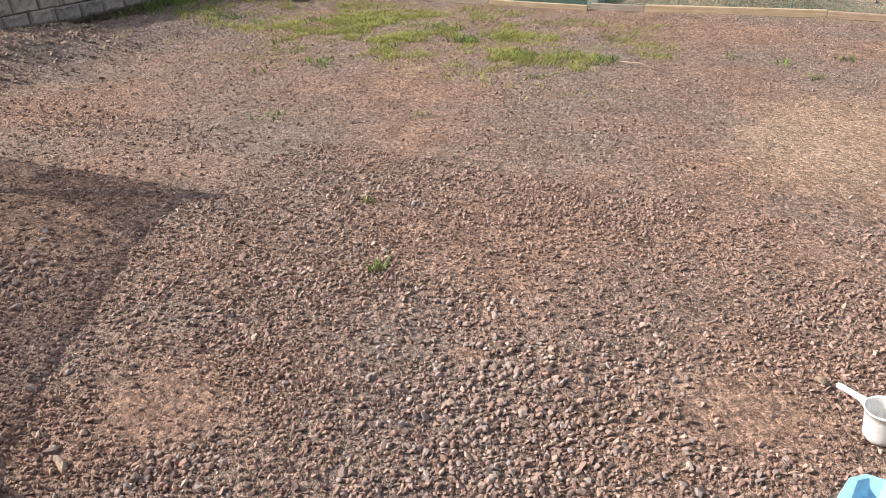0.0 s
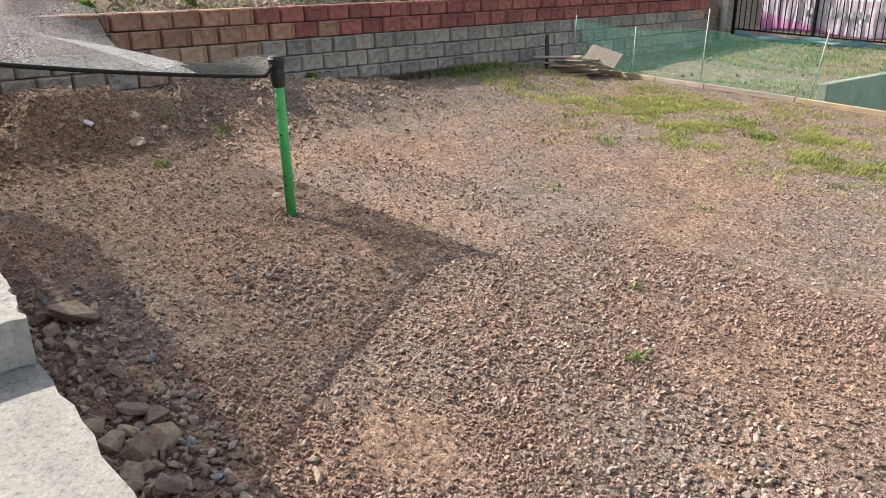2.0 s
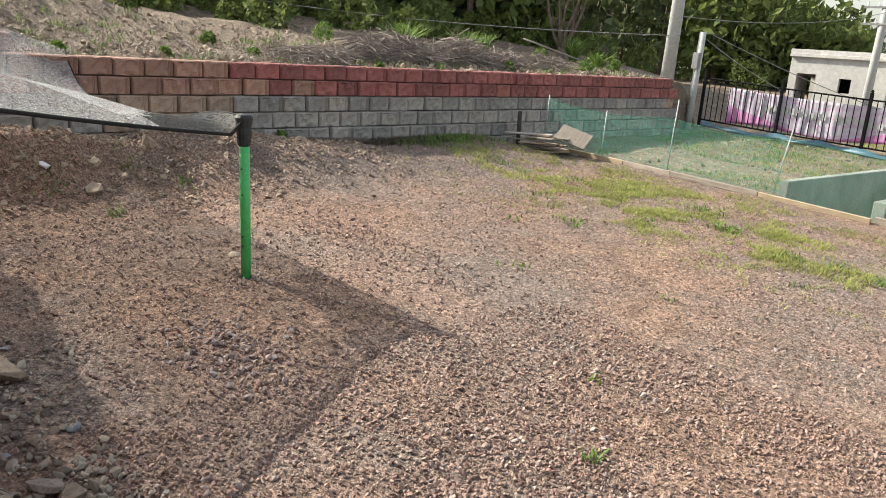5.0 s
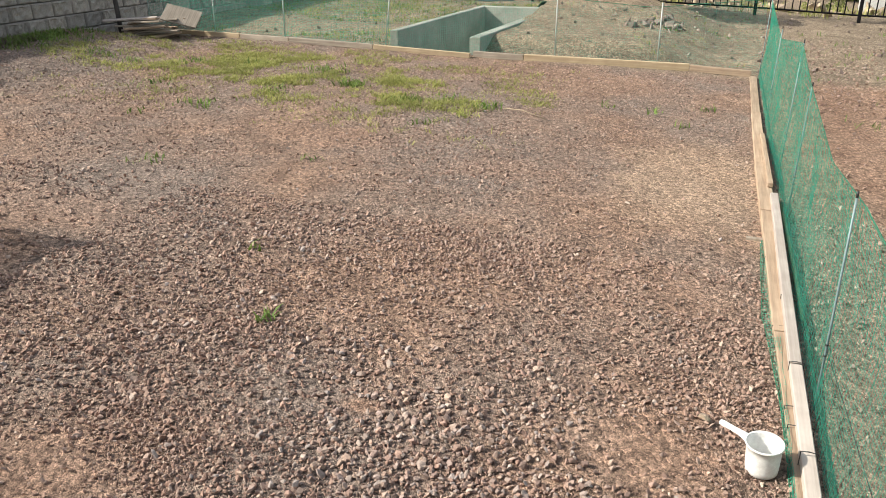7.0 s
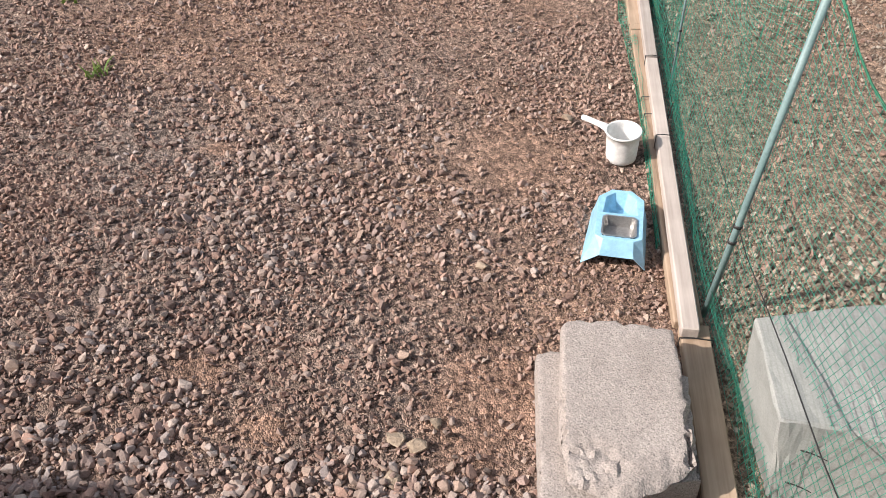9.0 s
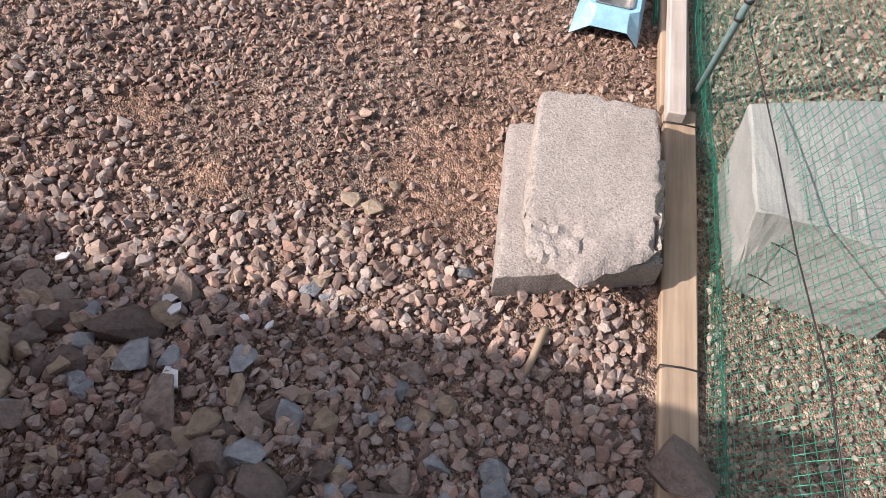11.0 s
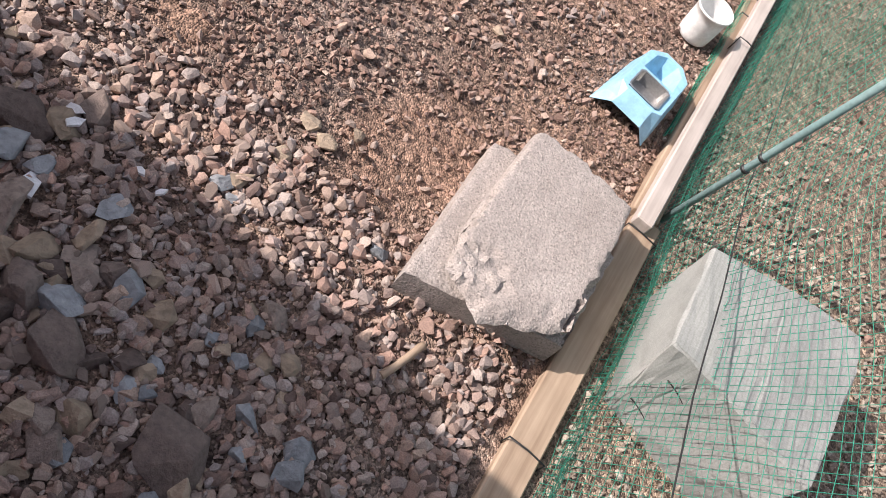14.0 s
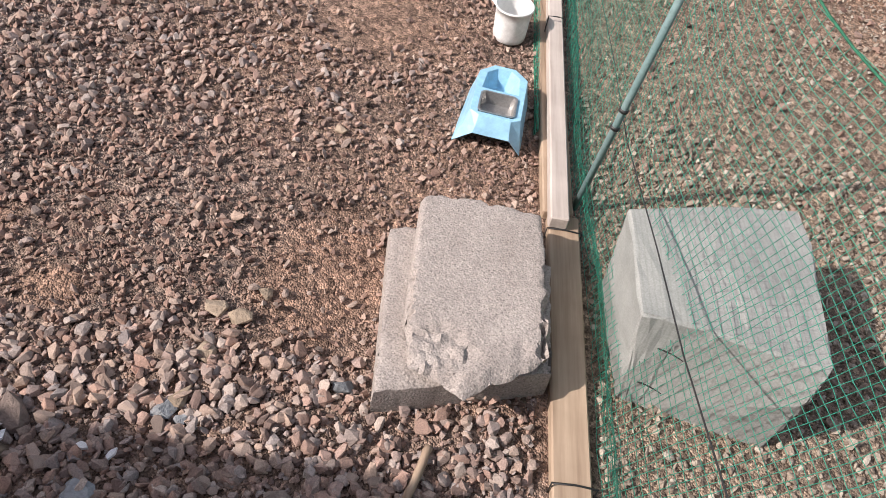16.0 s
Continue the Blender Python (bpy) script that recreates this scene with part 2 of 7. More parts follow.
def cyl_bm(r1, r2, h, n=16, m=None, caps=True):
    bm = bmesh.new()
    bmesh.ops.create_cone(bm, cap_ends=caps, segments=n, radius1=r1, radius2=r2, depth=h)
    bmesh.ops.translate(bm, vec=(0, 0, h / 2), verts=bm.verts)
    if m is not None:
        bmesh.ops.transform(bm, matrix=m, verts=bm.verts)
    return bm


def tube(pts, r, n=6, r_end=None):
    """Vertices and quads of a round bar along points."""
    pts = [Vector(p) for p in pts]
    vs, fs = [], []
    up = Vector((0.13, 0.21, 0.97)).normalized()
    for i, p in enumerate(pts):
        d = (pts[min(i + 1, len(pts) - 1)] - pts[max(i - 1, 0)]).normalized()
        a = d.cross(up)
        if a.length < 0.05:
            a = d.cross(Vector((1, 0, 0)))
        a.normalize()
        b = d.cross(a)
        rr = r if r_end is None else r + (r_end - r) * i / (len(pts) - 1)
        for k in range(n):
            w = 2 * math.pi * k / n
            vs.append(p + a * (rr * math.cos(w)) + b * (rr * math.sin(w)))
        if i:
            o = (i - 1) * n
            for k in range(n):
                fs.append((o + k, o + (k + 1) % n, o + n + (k + 1) % n, o + n + k))
    fs.append(tuple(range(n))[::-1])
    fs.append(tuple(len(vs) - n + k for k in range(n)))
    return vs, fs


def tube_obj(name, pts, r, material, parent=None, n=6, r_end=None, label="", smooth=True):
    vs, fs = tube(pts, r, n, r_end)
    return from_mesh(name, mesh_of(name, vs, fs), material, parent, label, smooth)


def join(lists):
    vs, fs = [], []
    for v, f in lists:
        o = len(vs)
        vs += list(v)
        fs += [tuple(i + o for i in q) for q in f]
    return vs, fs


def place(ob, m):
    ob.matrix_basis = m
    return ob


def rock_base(seed, n=12, flat=0.72, square=2.6):
    """A broken stone: hull of a few random points; returns arrays of vertices and triangles."""
    r = np.random.default_rng(seed)
    p = r.normal(size=(n, 3))
    p /= (np.abs(p) ** square).sum(1)[:, None] ** (1 / square)
    p *= r.uniform(0.8, 1.0, (n, 1))
    p *= np.array([1.0, r.uniform(0.65, 0.95), flat * r.uniform(0.75, 1.1)])
    bm = bmesh.new()
    for q in p:
        bm.verts.new(q)
    bmesh.ops.convex_hull(bm, input=bm.verts[:])
    for v in [v for v in bm.verts if not v.link_faces]:
        bm.verts.remove(v)
    bmesh.ops.triangulate(bm, faces=bm.faces[:])
    bm.verts.index_update()
    v = np.array([q.co[:] for q in bm.verts])
    f = np.array([[q.index for q in fc.verts] for fc in bm.faces])
    bm.free()
    return v, f


ROCKS = [rock_base(100 + i, 9, 0.8) for i in range(24)]
ROCKS_NEAR = [rock_base(300 + i, 17, 0.75) for i in range(32)]


def scatter_stones(name, pts, sizes, material, r, sink=0.25, shapes=None):
    """Many stones on the ground joined in one mesh."""
    shapes = shapes or ROCKS
    vs, fs, o = [], [], 0
    kinds = r.integers(0, len(shapes), len(pts))
    for k in range(len(shapes)):
        sel = np.where(kinds == k)[0]
        if not len(sel):
            continue
        v, f = shapes[k]
        m = len(sel)
        a = r.uniform(0, 2 * np.pi, m)
        tx, ty = r.normal(0, 0.38, m), r.normal(0, 0.38, m)
        ca, sa = np.cos(a), np.sin(a)
        R = np.zeros((m, 3, 3))
        R[:, 0, 0], R[:, 0, 1], R[:, 1, 0], R[:, 1, 1], R[:, 2, 2] = ca, -sa, sa, ca, 1
        R[:, 2, 0], R[:, 2, 1] = tx, ty
        st = r.uniform(0.75, 1.25, (m, 1, 3))
        q = np.einsum('mij,mvj->mvi', R, v[None] * st) * sizes[sel][:, None, None] + pts[sel][:, None, :]
        q[:, :, 2] += (0.5 - sink) * sizes[sel][:, None]
        vs.append(q.reshape(-1, 3))
        fs.append((f[None] + (o + np.arange(m) * len(v))[:, None, None]).reshape(-1, 3))
        o += m * len(v)
    return from_mesh(name, mesh_of(name, np.concatenate(vs), np.concatenate(fs)), material)


def vnoise(x, y, scale, seed=0):
    """Smooth value noise on arrays, about -1 to 1."""
    x, y = np.asarray(x) * scale + seed * 17.3, np.asarray(y) * scale + seed * 9.1
    xi, yi = np.floor(x), np.floor(y)
    fx, fy = x - xi, y - yi
    fx, fy = fx * fx * (3 - 2 * fx), fy * fy * (3 - 2 * fy)

    def hsh(a, b):
        return np.modf(np.abs(np.sin(a * 127.1 + b * 311.7) * 43758.5453))[0] * 2 - 1
    return (hsh(xi, yi) * (1 - fx) * (1 - fy) + hsh(xi + 1, yi) * fx * (1 - fy) + hsh(xi, yi + 1) * (1 - fx) * fy + hsh(xi + 1, yi + 1) * fx * fy)


def sstep(a, b, x):
    t = np.clip((np.asarray(x, float) - a) / (b - a), 0, 1)
    return t * t * (3 - 2 * t)


WALL_X = -9.26


def ground_z(x, y):
    """Height of the ground sheet."""
    x, y = np.asarray(x, float), np.asarray(y, float)
    z = -0.040 * (np.clip(x, -9.3, 6) + 0.3) + 0.009 * np.clip(y, -3, 16)
    # earth heaped against the wall and a low bank in the corner
    z = z + 0.50 * np.exp(-((x + 8.4) / 0.62) ** 2 - ((y - 0.95) / 1.15) ** 2) * (1 + 0.28 * vnoise(x, y, 2.1, 11) + 0.10 * vnoise(x, y, 5.3, 14))
    z = z + 0.40 * np.exp(-((x + 8.45) / 0.6) ** 2 - ((y - 2.95) / 1.15) ** 2) * (1 + 0.3 * vnoise(x, y, 2.4, 12) + 0.12 * vnoise(x, y, 6.1, 15))
    z = z + 0.17 * sstep(-8.2, -9.1, x) * sstep(8.8, 7.5, y)
    z = z + 0.10 * np.exp(-((x + 8.3) / 0.5) ** 2 - ((y - 4.6) / 0.8) ** 2)
    z = z + 0.17 * (sstep(-7.2, -8.3, x) - sstep(-8.2, -9.1, x)) * sstep(2.6, 4.2, y) * sstep(8.7, 7.4, y)
    z = z + 0.012 * np.exp(-((x + 5.32) / 0.28) ** 2 - ((y - 1.74) / 0.25) ** 2)
    # planting mound of the bare tree, uneven plot behind the boards
    z = z + 0.22 * np.exp(-((x + 2.4) / 1.3) ** 2 - ((y - 13.5) / 1.4) ** 2)
    z = z + 0.05 * sstep(9.4, 10.5, y) * vnoise(x, y, 0.9, 3)
    z = z + 0.23 * sstep(-3.72, -3.46, x) * sstep(-0.3, -1.6, x) * sstep(9.3, 9.9, y) * sstep(15.4, 13.5, y)
    # bank behind the block wall
    bank = 1.50 + 0.085 * np.clip(-9.5 - x, 0, 10) + 0.03 * np.clip(-19.5 - x, 0, 200) + 0.06 * vnoise(x, y, 0.8, 5) + 0.05 * vnoise(x, y, 2.3, 6)
    bank = bank + 1.0 * np.exp(-((x + 13.5) / 2.2) ** 2 - ((y + 0.5) / 4.0) ** 2)
    t = sstep(WALL_X - 0.12, WALL_X - 0.2, x) * 1.0
    bank = bank * sstep(30, 14.5, y) + (1 - sstep(30, 14.5, y)) * (0.6 + 0.02 * np.clip(-9 - x, 0, 200))
    keep = sstep(15.3, 14.2, y)
    z = z * (1 - t) + bank * t * np.maximum(keep, sstep(-10, -14, x)) + z * t * (1 - np.maximum(keep, sstep(-10, -14, x)))
    # land falls away beyond the iron fence
    z = z - 1.6 * sstep(16.3, 30, y) * sstep(-16, -8, x) - 2.0 * sstep(30, 120, y) * sstep(-30, -10, x)
    # fine unevenness
    near = sstep(30, 14, np.hypot(x, y))
    z = z + near * (0.018 * vnoise(x, y, 1.1, 1) + 0.010 * vnoise(x, y, 3.7, 2) + 0.006 * vnoise(x, y, 11.0, 4))
    return z


def gz(x, y):
    return float(ground_z(x, y))

# ---- ground sheet ----
def axis(parts):
    out = []
    for a, b, s in parts:
        out.append(np.arange(a, b, s))
    return np.unique(np.round(np.concatenate(out), 3))


gx = np.concatenate([-np.geomspace(1200, 24, 14), np.arange(-23, -9.6, 0.25), np.array([-9.55, -9.5, -9.45, -9.41]), np.arange(-9.38, 1.6, 0.045), np.arange(1.6, 8, 0.2), np.geomspace(8.2, 1200, 14)])
gy = np.concatenate([-np.geomspace(1200, 5, 12), np.arange(-4.5, -1.0, 0.25), np.arange(-1.0, 10.0, 0.045), np.arange(10.0, 20, 0.15), np.geomspace(20.3, 1500, 20)])
GX, GY = np.meshgrid(gx, gy, indexing="ij")
GZ = ground_z(GX, GY)
nx, ny = GX.shape
idx = np.arange(nx * ny).reshape(nx, ny)
quads = np.stack([idx[:-1, :-1], idx[1:, :-1], idx[1:, 1:], idx[:-1, 1:]], -1).reshape(-1, 4)
# the pit of the concrete box and the hidden foot of the bank are cut out
cxm, cym = (GX[:-1, :-1] + GX[1:, 1:]) / 2, (GY[:-1, :-1] + GY[1:, 1:]) / 2
BOX = dict(x=-4.10, y=11.05, w=1.20, l=3.6, turn=-4.0)
ca, sa = math.cos(radians(BOX["turn"])), math.sin(radians(BOX["turn"]))
lx, ly = (cxm - BOX["x"]) * ca + (cym - BOX["y"]) * sa, -(cxm - BOX["x"]) * sa + (cym - BOX["y"]) * ca
keep = ~((np.abs(lx) < BOX["w"] / 2 - 0.02) & (np.abs(ly) < BOX["l"] / 2 - 0.02)).reshape(-1)
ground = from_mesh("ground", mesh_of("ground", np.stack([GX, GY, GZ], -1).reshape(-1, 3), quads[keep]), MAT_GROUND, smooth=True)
tagged(ground, "dry reddish-brown gravel and soil yard", "ground", kind="structure")

# ---- block retaining wall ----
def block_mat(name, c1, c2):
    m, nt, b = nodes_of(name)
    v = coords(nt)
    f = noise_tex(nt, 9, 6, 0.7, v)
    col = ramp(nt, f, [(0.3, c1), (0.72, c2)])
    r = nt.nodes.new("ShaderNodeObjectInfo").outputs["Random"]
    col = mixc(nt, 1.0, col, ramp(nt, r, [(0.0, (0.78, 0.79, 0.80)), (0.5, (1, 1, 1)), (1.0, (1.22, 1.19, 1.15))]), 'MULTIPLY')
    g = noise_tex(nt, 60, 5, 0.75, v)
    col = mixc(nt, 0.5, col, ramp(nt, g, [(0.25, (0.6, 0.6, 0.6)), (0.75, (1.3, 1.3, 1.3))]), 'MULTIPLY')
    nt.links.new(col, b.inputs["Base Color"])
    b.inputs["Roughness"].default_value = 0.92
    bump(nt, b, g, 0.9, 0.02)
    return m


MAT_BLOCK_GREY = block_mat("grey_split_block", (0.27, 0.245, 0.222), (0.46, 0.425, 0.39))
MAT_BLOCK_TAN = block_mat("tan_split_block", (0.32, 0.225, 0.17), (0.52, 0.395, 0.31))
MAT_BLOCK_RED = block_mat("red_split_block", (0.24, 0.085, 0.078), (0.42, 0.165, 0.15))
MAT_BLOCK_BROWN = block_mat("brown_split_block", (0.32, 0.18, 0.135), (0.50, 0.305, 0.23))


def split_block(seed, ribs, w=0.336, h=0.1905, d=0.16):
    """Rough-faced block, face towards +x, about its own centre line; rounded upright edges, ribbed strip at one end."""
    r = np.random.default_rng(seed)
    us = [0, 0.03, 0.055, 0.2, 0.35, 0.5, 0.65, 0.76, 0.79, 0.815, 0.84, 0.865, 0.89, 0.915, 0.95, 0.975, 1] if ribs else [0, 0.03, 0.06, 0.11, 0.25, 0.4, 0.55, 0.7, 0.84, 0.91, 0.945, 0.972, 1]
    ws = [0, 0.05, 0.12, 0.35, 0.6, 0.85, 0.94, 1]
    ny_, nz_ = len(us) - 1, len(ws) - 1
    vs, fs = [], []
    for i, u in enumerate(us):
        for k, w_ in enumerate(ws):
            side = min(u, 1 - u) / 0.03
            x = -0.026 if side < 0.5 else (0.004 if side < 1.3 else 0.018)
            if 0.1 < u < 0.77 and side > 1.3:
                x = 0.026 + (r.normal(0, 0.011) if 0 < k < nz_ else -0.004)
            if ribs and 0.77 < u < 0.92:
                x = 0.009 if i % 2 else 0.018
            if k in (0, nz_):
                x -= 0.012
            vs.append((x, (u - 0.5) * w, w_ * h))
    for i in range(ny_):
        for k in range(nz_):
            a = i * (nz_ + 1) + k
            fs.append((a, a + nz_ + 1, a + nz_ + 2, a + 1))
    o = len(vs)
    for u in (0, 1):
        for w_ in (0, 1):
            vs.append((-d, (u - 0.5) * w, w_ * h))
    tl = [i * (nz_ + 1) + nz_ for i in range(ny_ + 1)]
    bl = [i * (nz_ + 1) for i in range(ny_ + 1)]
    fs.append(tuple(tl + [o + 3, o + 1]))
    fs.append(tuple(bl[::-1] + [o + 0, o + 2]))
    fs.append(tuple(list(range(nz_ + 1)) + [o + 1, o + 0]))
    e = ny_ * (nz_ + 1)
    fs.append(tuple([e + k for k in range(nz_, -1, -1)] + [o + 2, o + 3]))
    return mesh_of("block", vs, fs)


BLOCKS = {}
for mname, mt in (("grey", MAT_BLOCK_GREY), ("tan", MAT_BLOCK_TAN), ("red", MAT_BLOCK_RED), ("brown", MAT_BLOCK_BROWN)):
    for k in range(6):
        me = split_block(40 + k, mname in ("brown", "tan") or k < 2)
        me.materials.append(mt)
        BLOCKS[mname, k] = me
wall_west = from_mesh("wall_west", mesh_of("wall_west", *(lambda b: b)((
    [(WALL_X - 0.34, -3, -0.3), (WALL_X - 0.14, -3, -0.3), (WALL_X - 0.14, 13.7, -0.3), (WALL_X - 0.34, 13.7, -0.3),
     (WALL_X - 0.34, -3, 1.54), (WALL_X - 0.14, -3, 1.54), (WALL_X - 0.14, 13.7, 1.54), (WALL_X - 0.34, 13.7, 1.54)],
    [(0, 3, 2, 1), (4, 5, 6, 7), (0, 1, 5, 4), (1, 2, 6, 5), (2, 3, 7, 6), (3, 0, 4, 7)]))), MAT_BLOCK_GREY)
tagged(wall_west, "retaining wall of red, brown and grey split-face blocks", "wall", kind="structure")
rb = np.random.default_rng(3)
for row in range(6):
    z = 1.56 - 0.2 * (row + 1)
    y = -2.9 + (0.172 if row % 2 else 0.0)
    while y < 13.6:
        yc = y + 0.172
        if row < 2:
            red = sstep(3.4, 5.2, yc + rb.normal(0, 0.25))
            kind = "red" if rb.uniform() < red else "brown"
        elif row == 2:
            # all grey below y 1.7, which also puts the net's shade into colour
            kind = "grey" if yc < 1.7 or rb.uniform() < 0.99 * sstep(3.0, 4.2, yc) else "tan"
        else:
            kind = "grey" if rb.uniform() < (0.98 if yc < 1.6 else 0.25 + 0.75 * sstep(2.6, 4.0, yc)) else "tan"
        b = from_mesh("block", BLOCKS[kind, int(rb.integers(0, 6))], None, wall_west)
        b.location = (WALL_X + 0.045 * (row - 1) + rb.normal(0, 0.011), yc + rb.normal(0, 0.002), z + rb.normal(0, 0.0015))
        b.rotation_euler = (rb.normal(0, 0.004), rb.normal(0, 0.02), rb.normal(0, 0.03))
        y += 0.345

# ---- timber edging ----
def wood_mat(name, c1, c2, scale=1.0):
    m, nt, b = nodes_of(name)
    mp = nt.nodes.new("ShaderNodeMapping")
    nt.links.new(coords(nt), mp.inputs[0])
    mp.inputs["Scale"].default_value = (22 * scale, 0.9 * scale, 22 * scale)
    oi = nt.nodes.new("ShaderNodeObjectInfo")
    add = nt.nodes.new("ShaderNodeVectorMath")
    add.operation = 'ADD'
    nt.links.new(mp.outputs[0], add.inputs[0])
    nt.links.new(oi.outputs["Random"], add.inputs[1])
    f = noise_tex(nt, 2.2, 8, 0.62, add.outputs[0])
    col = ramp(nt, f, [(0.3, c1), (0.5, tuple((a + b_) / 2 for a, b_ in zip(c1, c2))), (0.7, c2)])
    big = noise_tex(nt, 5.0, 4, 0.6, coords(nt))
    col = mixc(nt, 0.5, col, ramp(nt, big, [(0.3, (0.68, 0.66, 0.64)), (0.7, (1.15, 1.15, 1.15))]), 'MULTIPLY')
    col = mixc(nt, 1.0, col, ramp(nt, oi.outputs["Random"], [(0, (0.85, 0.85, 0.85)), (1, (1.12, 1.12, 1.12))]), 'MULTIPLY')
    nt.links.new(col, b.inputs["Base Color"])
    b.inputs["Roughness"].default_value = 0.75
    bump(nt, b, f, 0.3, 0.003)
    return m


MAT_WOOD = wood_mat("pine_timber", (0.25, 0.175, 0.12), (0.44, 0.335, 0.245))
MAT_WOOD_PALE = wood_mat("pale_timber", (0.34, 0.29, 0.26), (0.50, 0.44, 0.405))
MAT_WOOD_GREY = wood_mat("weathered_timber", (0.20, 0.16, 0.125), (0.36, 0.31, 0.255))
MAT_WOOD_YELLOW = wood_mat("fresh_pine_timber", (0.37, 0.275, 0.17), (0.54, 0.43, 0.29))
MAT_DARKSTEM_WOOD = plain("dark_old_timber", (0.03, 0.027, 0.024), (0.07, 0.06, 0.052), 8, 0.9, bump_s=0.3)
MAT_STRAP = plain("black_cable_tie", (0.015, 0.015, 0.016), (0.03, 0.03, 0.03), 30, 0.5, bump_s=0)


def board(p, q, w, h, material, label, group, lift=0.0, roll=0.0):
    """A sawn board from p to q (x, y) lying on the ground."""
    zp, zq = gz(*p) + lift, gz(*q) + lift
    a, b = Vector((*p, zp)), Vector((*q, zq))
    L = (b - a).length
    ob = part("board", box_bm(w, L, h, 0.004), material)
    d = (b - a).normalized()
    m = Matrix.Translation((a + b) / 2 + Vector((0, 0, h / 2 - 0.008))) @ d.to_track_quat('Y', 'Z').to_matrix().to_4x4() @ pose(0, 0, 0, 0, roll, 0)
    ob.matrix_basis = m
    tagged(ob, label, "board", group)
    return ob


SIDE, BACK = "timber edging along the net", "timber edging at the back"
LB = "flat sawn pine board edging the gravel yard"
board((0.054, -0.9), (0.045, 0.80), 0.085, 0.042, MAT_WOOD, LB, SIDE)
board((0.030, 0.805), (-0.012, 2.70), 0.085, 0.042, MAT_WOOD, LB, SIDE)
board((-0.015, 2.71), (-0.029, 4.40), 0.085, 0.046, MAT_WOOD, LB, SIDE)
board((-0.026, 4.41), (-0.034, 5.6), 0.100, 0.050, MAT_WOOD, LB, SIDE)
board((-0.036, 5.61), (-0.042, 7.3), 0.089, 0.042, MAT_WOOD, LB, SIDE)
board((-0.042, 7.31), (-0.035, 9.25), 0.080, 0.042, MAT_WOOD, LB, SIDE)
LP = "pale whitewashed board lying on the edging beside the net"
board((0.024, 0.74), (0.016, 2.35), 0.052, 0.040, MAT_WOOD_PALE, LP, SIDE, lift=0.042)
board((0.016, 2.36), (0.020, 4.69), 0.052, 0.040, MAT_WOOD_PALE, LP, SIDE, lift=0.044)
board((0.004, 4.9), (-0.010, 6.4), 0.038, 0.034, MAT_WOOD, "narrow pine board lying on the edging beside the net", SIDE, lift=0.046)
LE = "pine board laid as edging in front of the back net"
board((-8.66, 8.86), (-7.12, 8.98), 0.06, 0.07, MAT_WOOD_YELLOW, LE, BACK)
board((-7.11, 8.98), (-6.30, 8.97), 0.05, 0.07, MAT_WOOD_GREY, LE, BACK)
board((-6.29, 8.97), (-4.98, 8.96), 0.05, 0.075, MAT_WOOD_GREY, LE, BACK)
board((-4.97, 8.96), (-3.62, 9.10), 0.06, 0.07, MAT_WOOD_YELLOW, LE, BACK)
board((-3.60, 9.20), (-2.9, 9.18), 0.05, 0.08, MAT_WOOD_GREY, "reddish weathered board in the back edging", BACK)
board((-2.89, 9.17), (-0.80, 9.40), 0.06, 0.09, MAT_WOOD_YELLOW, LE, BACK)
board((-0.79, 9.40), (-0.06, 9.38), 0.06, 0.08, MAT_WOOD, LE, BACK)

# ---- wall beside the camera: hollow red blocks with granite kerbs on top ----
MAT_RED = plain("red_cement_block", (0.32, 0.125, 0.125), (0.48, 0.23, 0.225), 7, 0.93, bump_s=0.9, bump_d=0.012, fine=110, vary=0.12)


def granite_mat():
    m = plain("pale_granite", (0.235, 0.226, 0.212), (0.345, 0.333, 0.315), 14, 0.85, bump_s=0.9, bump_d=0.004, fine=150)
    nt = m.node_tree
    b = nt.nodes["Principled BSDF"]
    f = noise_tex(nt, 85, 6, 0.72, coords(nt))
    col = mixc(nt, 1.0, b.inputs["Base Color"].links[0].from_socket, ramp(nt, f, [(0.34, (0.42, 0.42, 0.43)), (0.44, (0.88, 0.88, 0.88)), (0.56, (1, 1, 1)), (0.68, (1.16, 1.15, 1.13))]), 'MULTIPLY')
    nt.links.new(col, b.inputs["Base Color"])
    return m


MAT_GRANITE = granite_mat()
# sawn sides set paler than the tops to brighten these shaded faces
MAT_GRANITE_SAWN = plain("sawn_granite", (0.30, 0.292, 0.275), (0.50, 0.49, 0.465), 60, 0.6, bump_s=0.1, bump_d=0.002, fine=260)


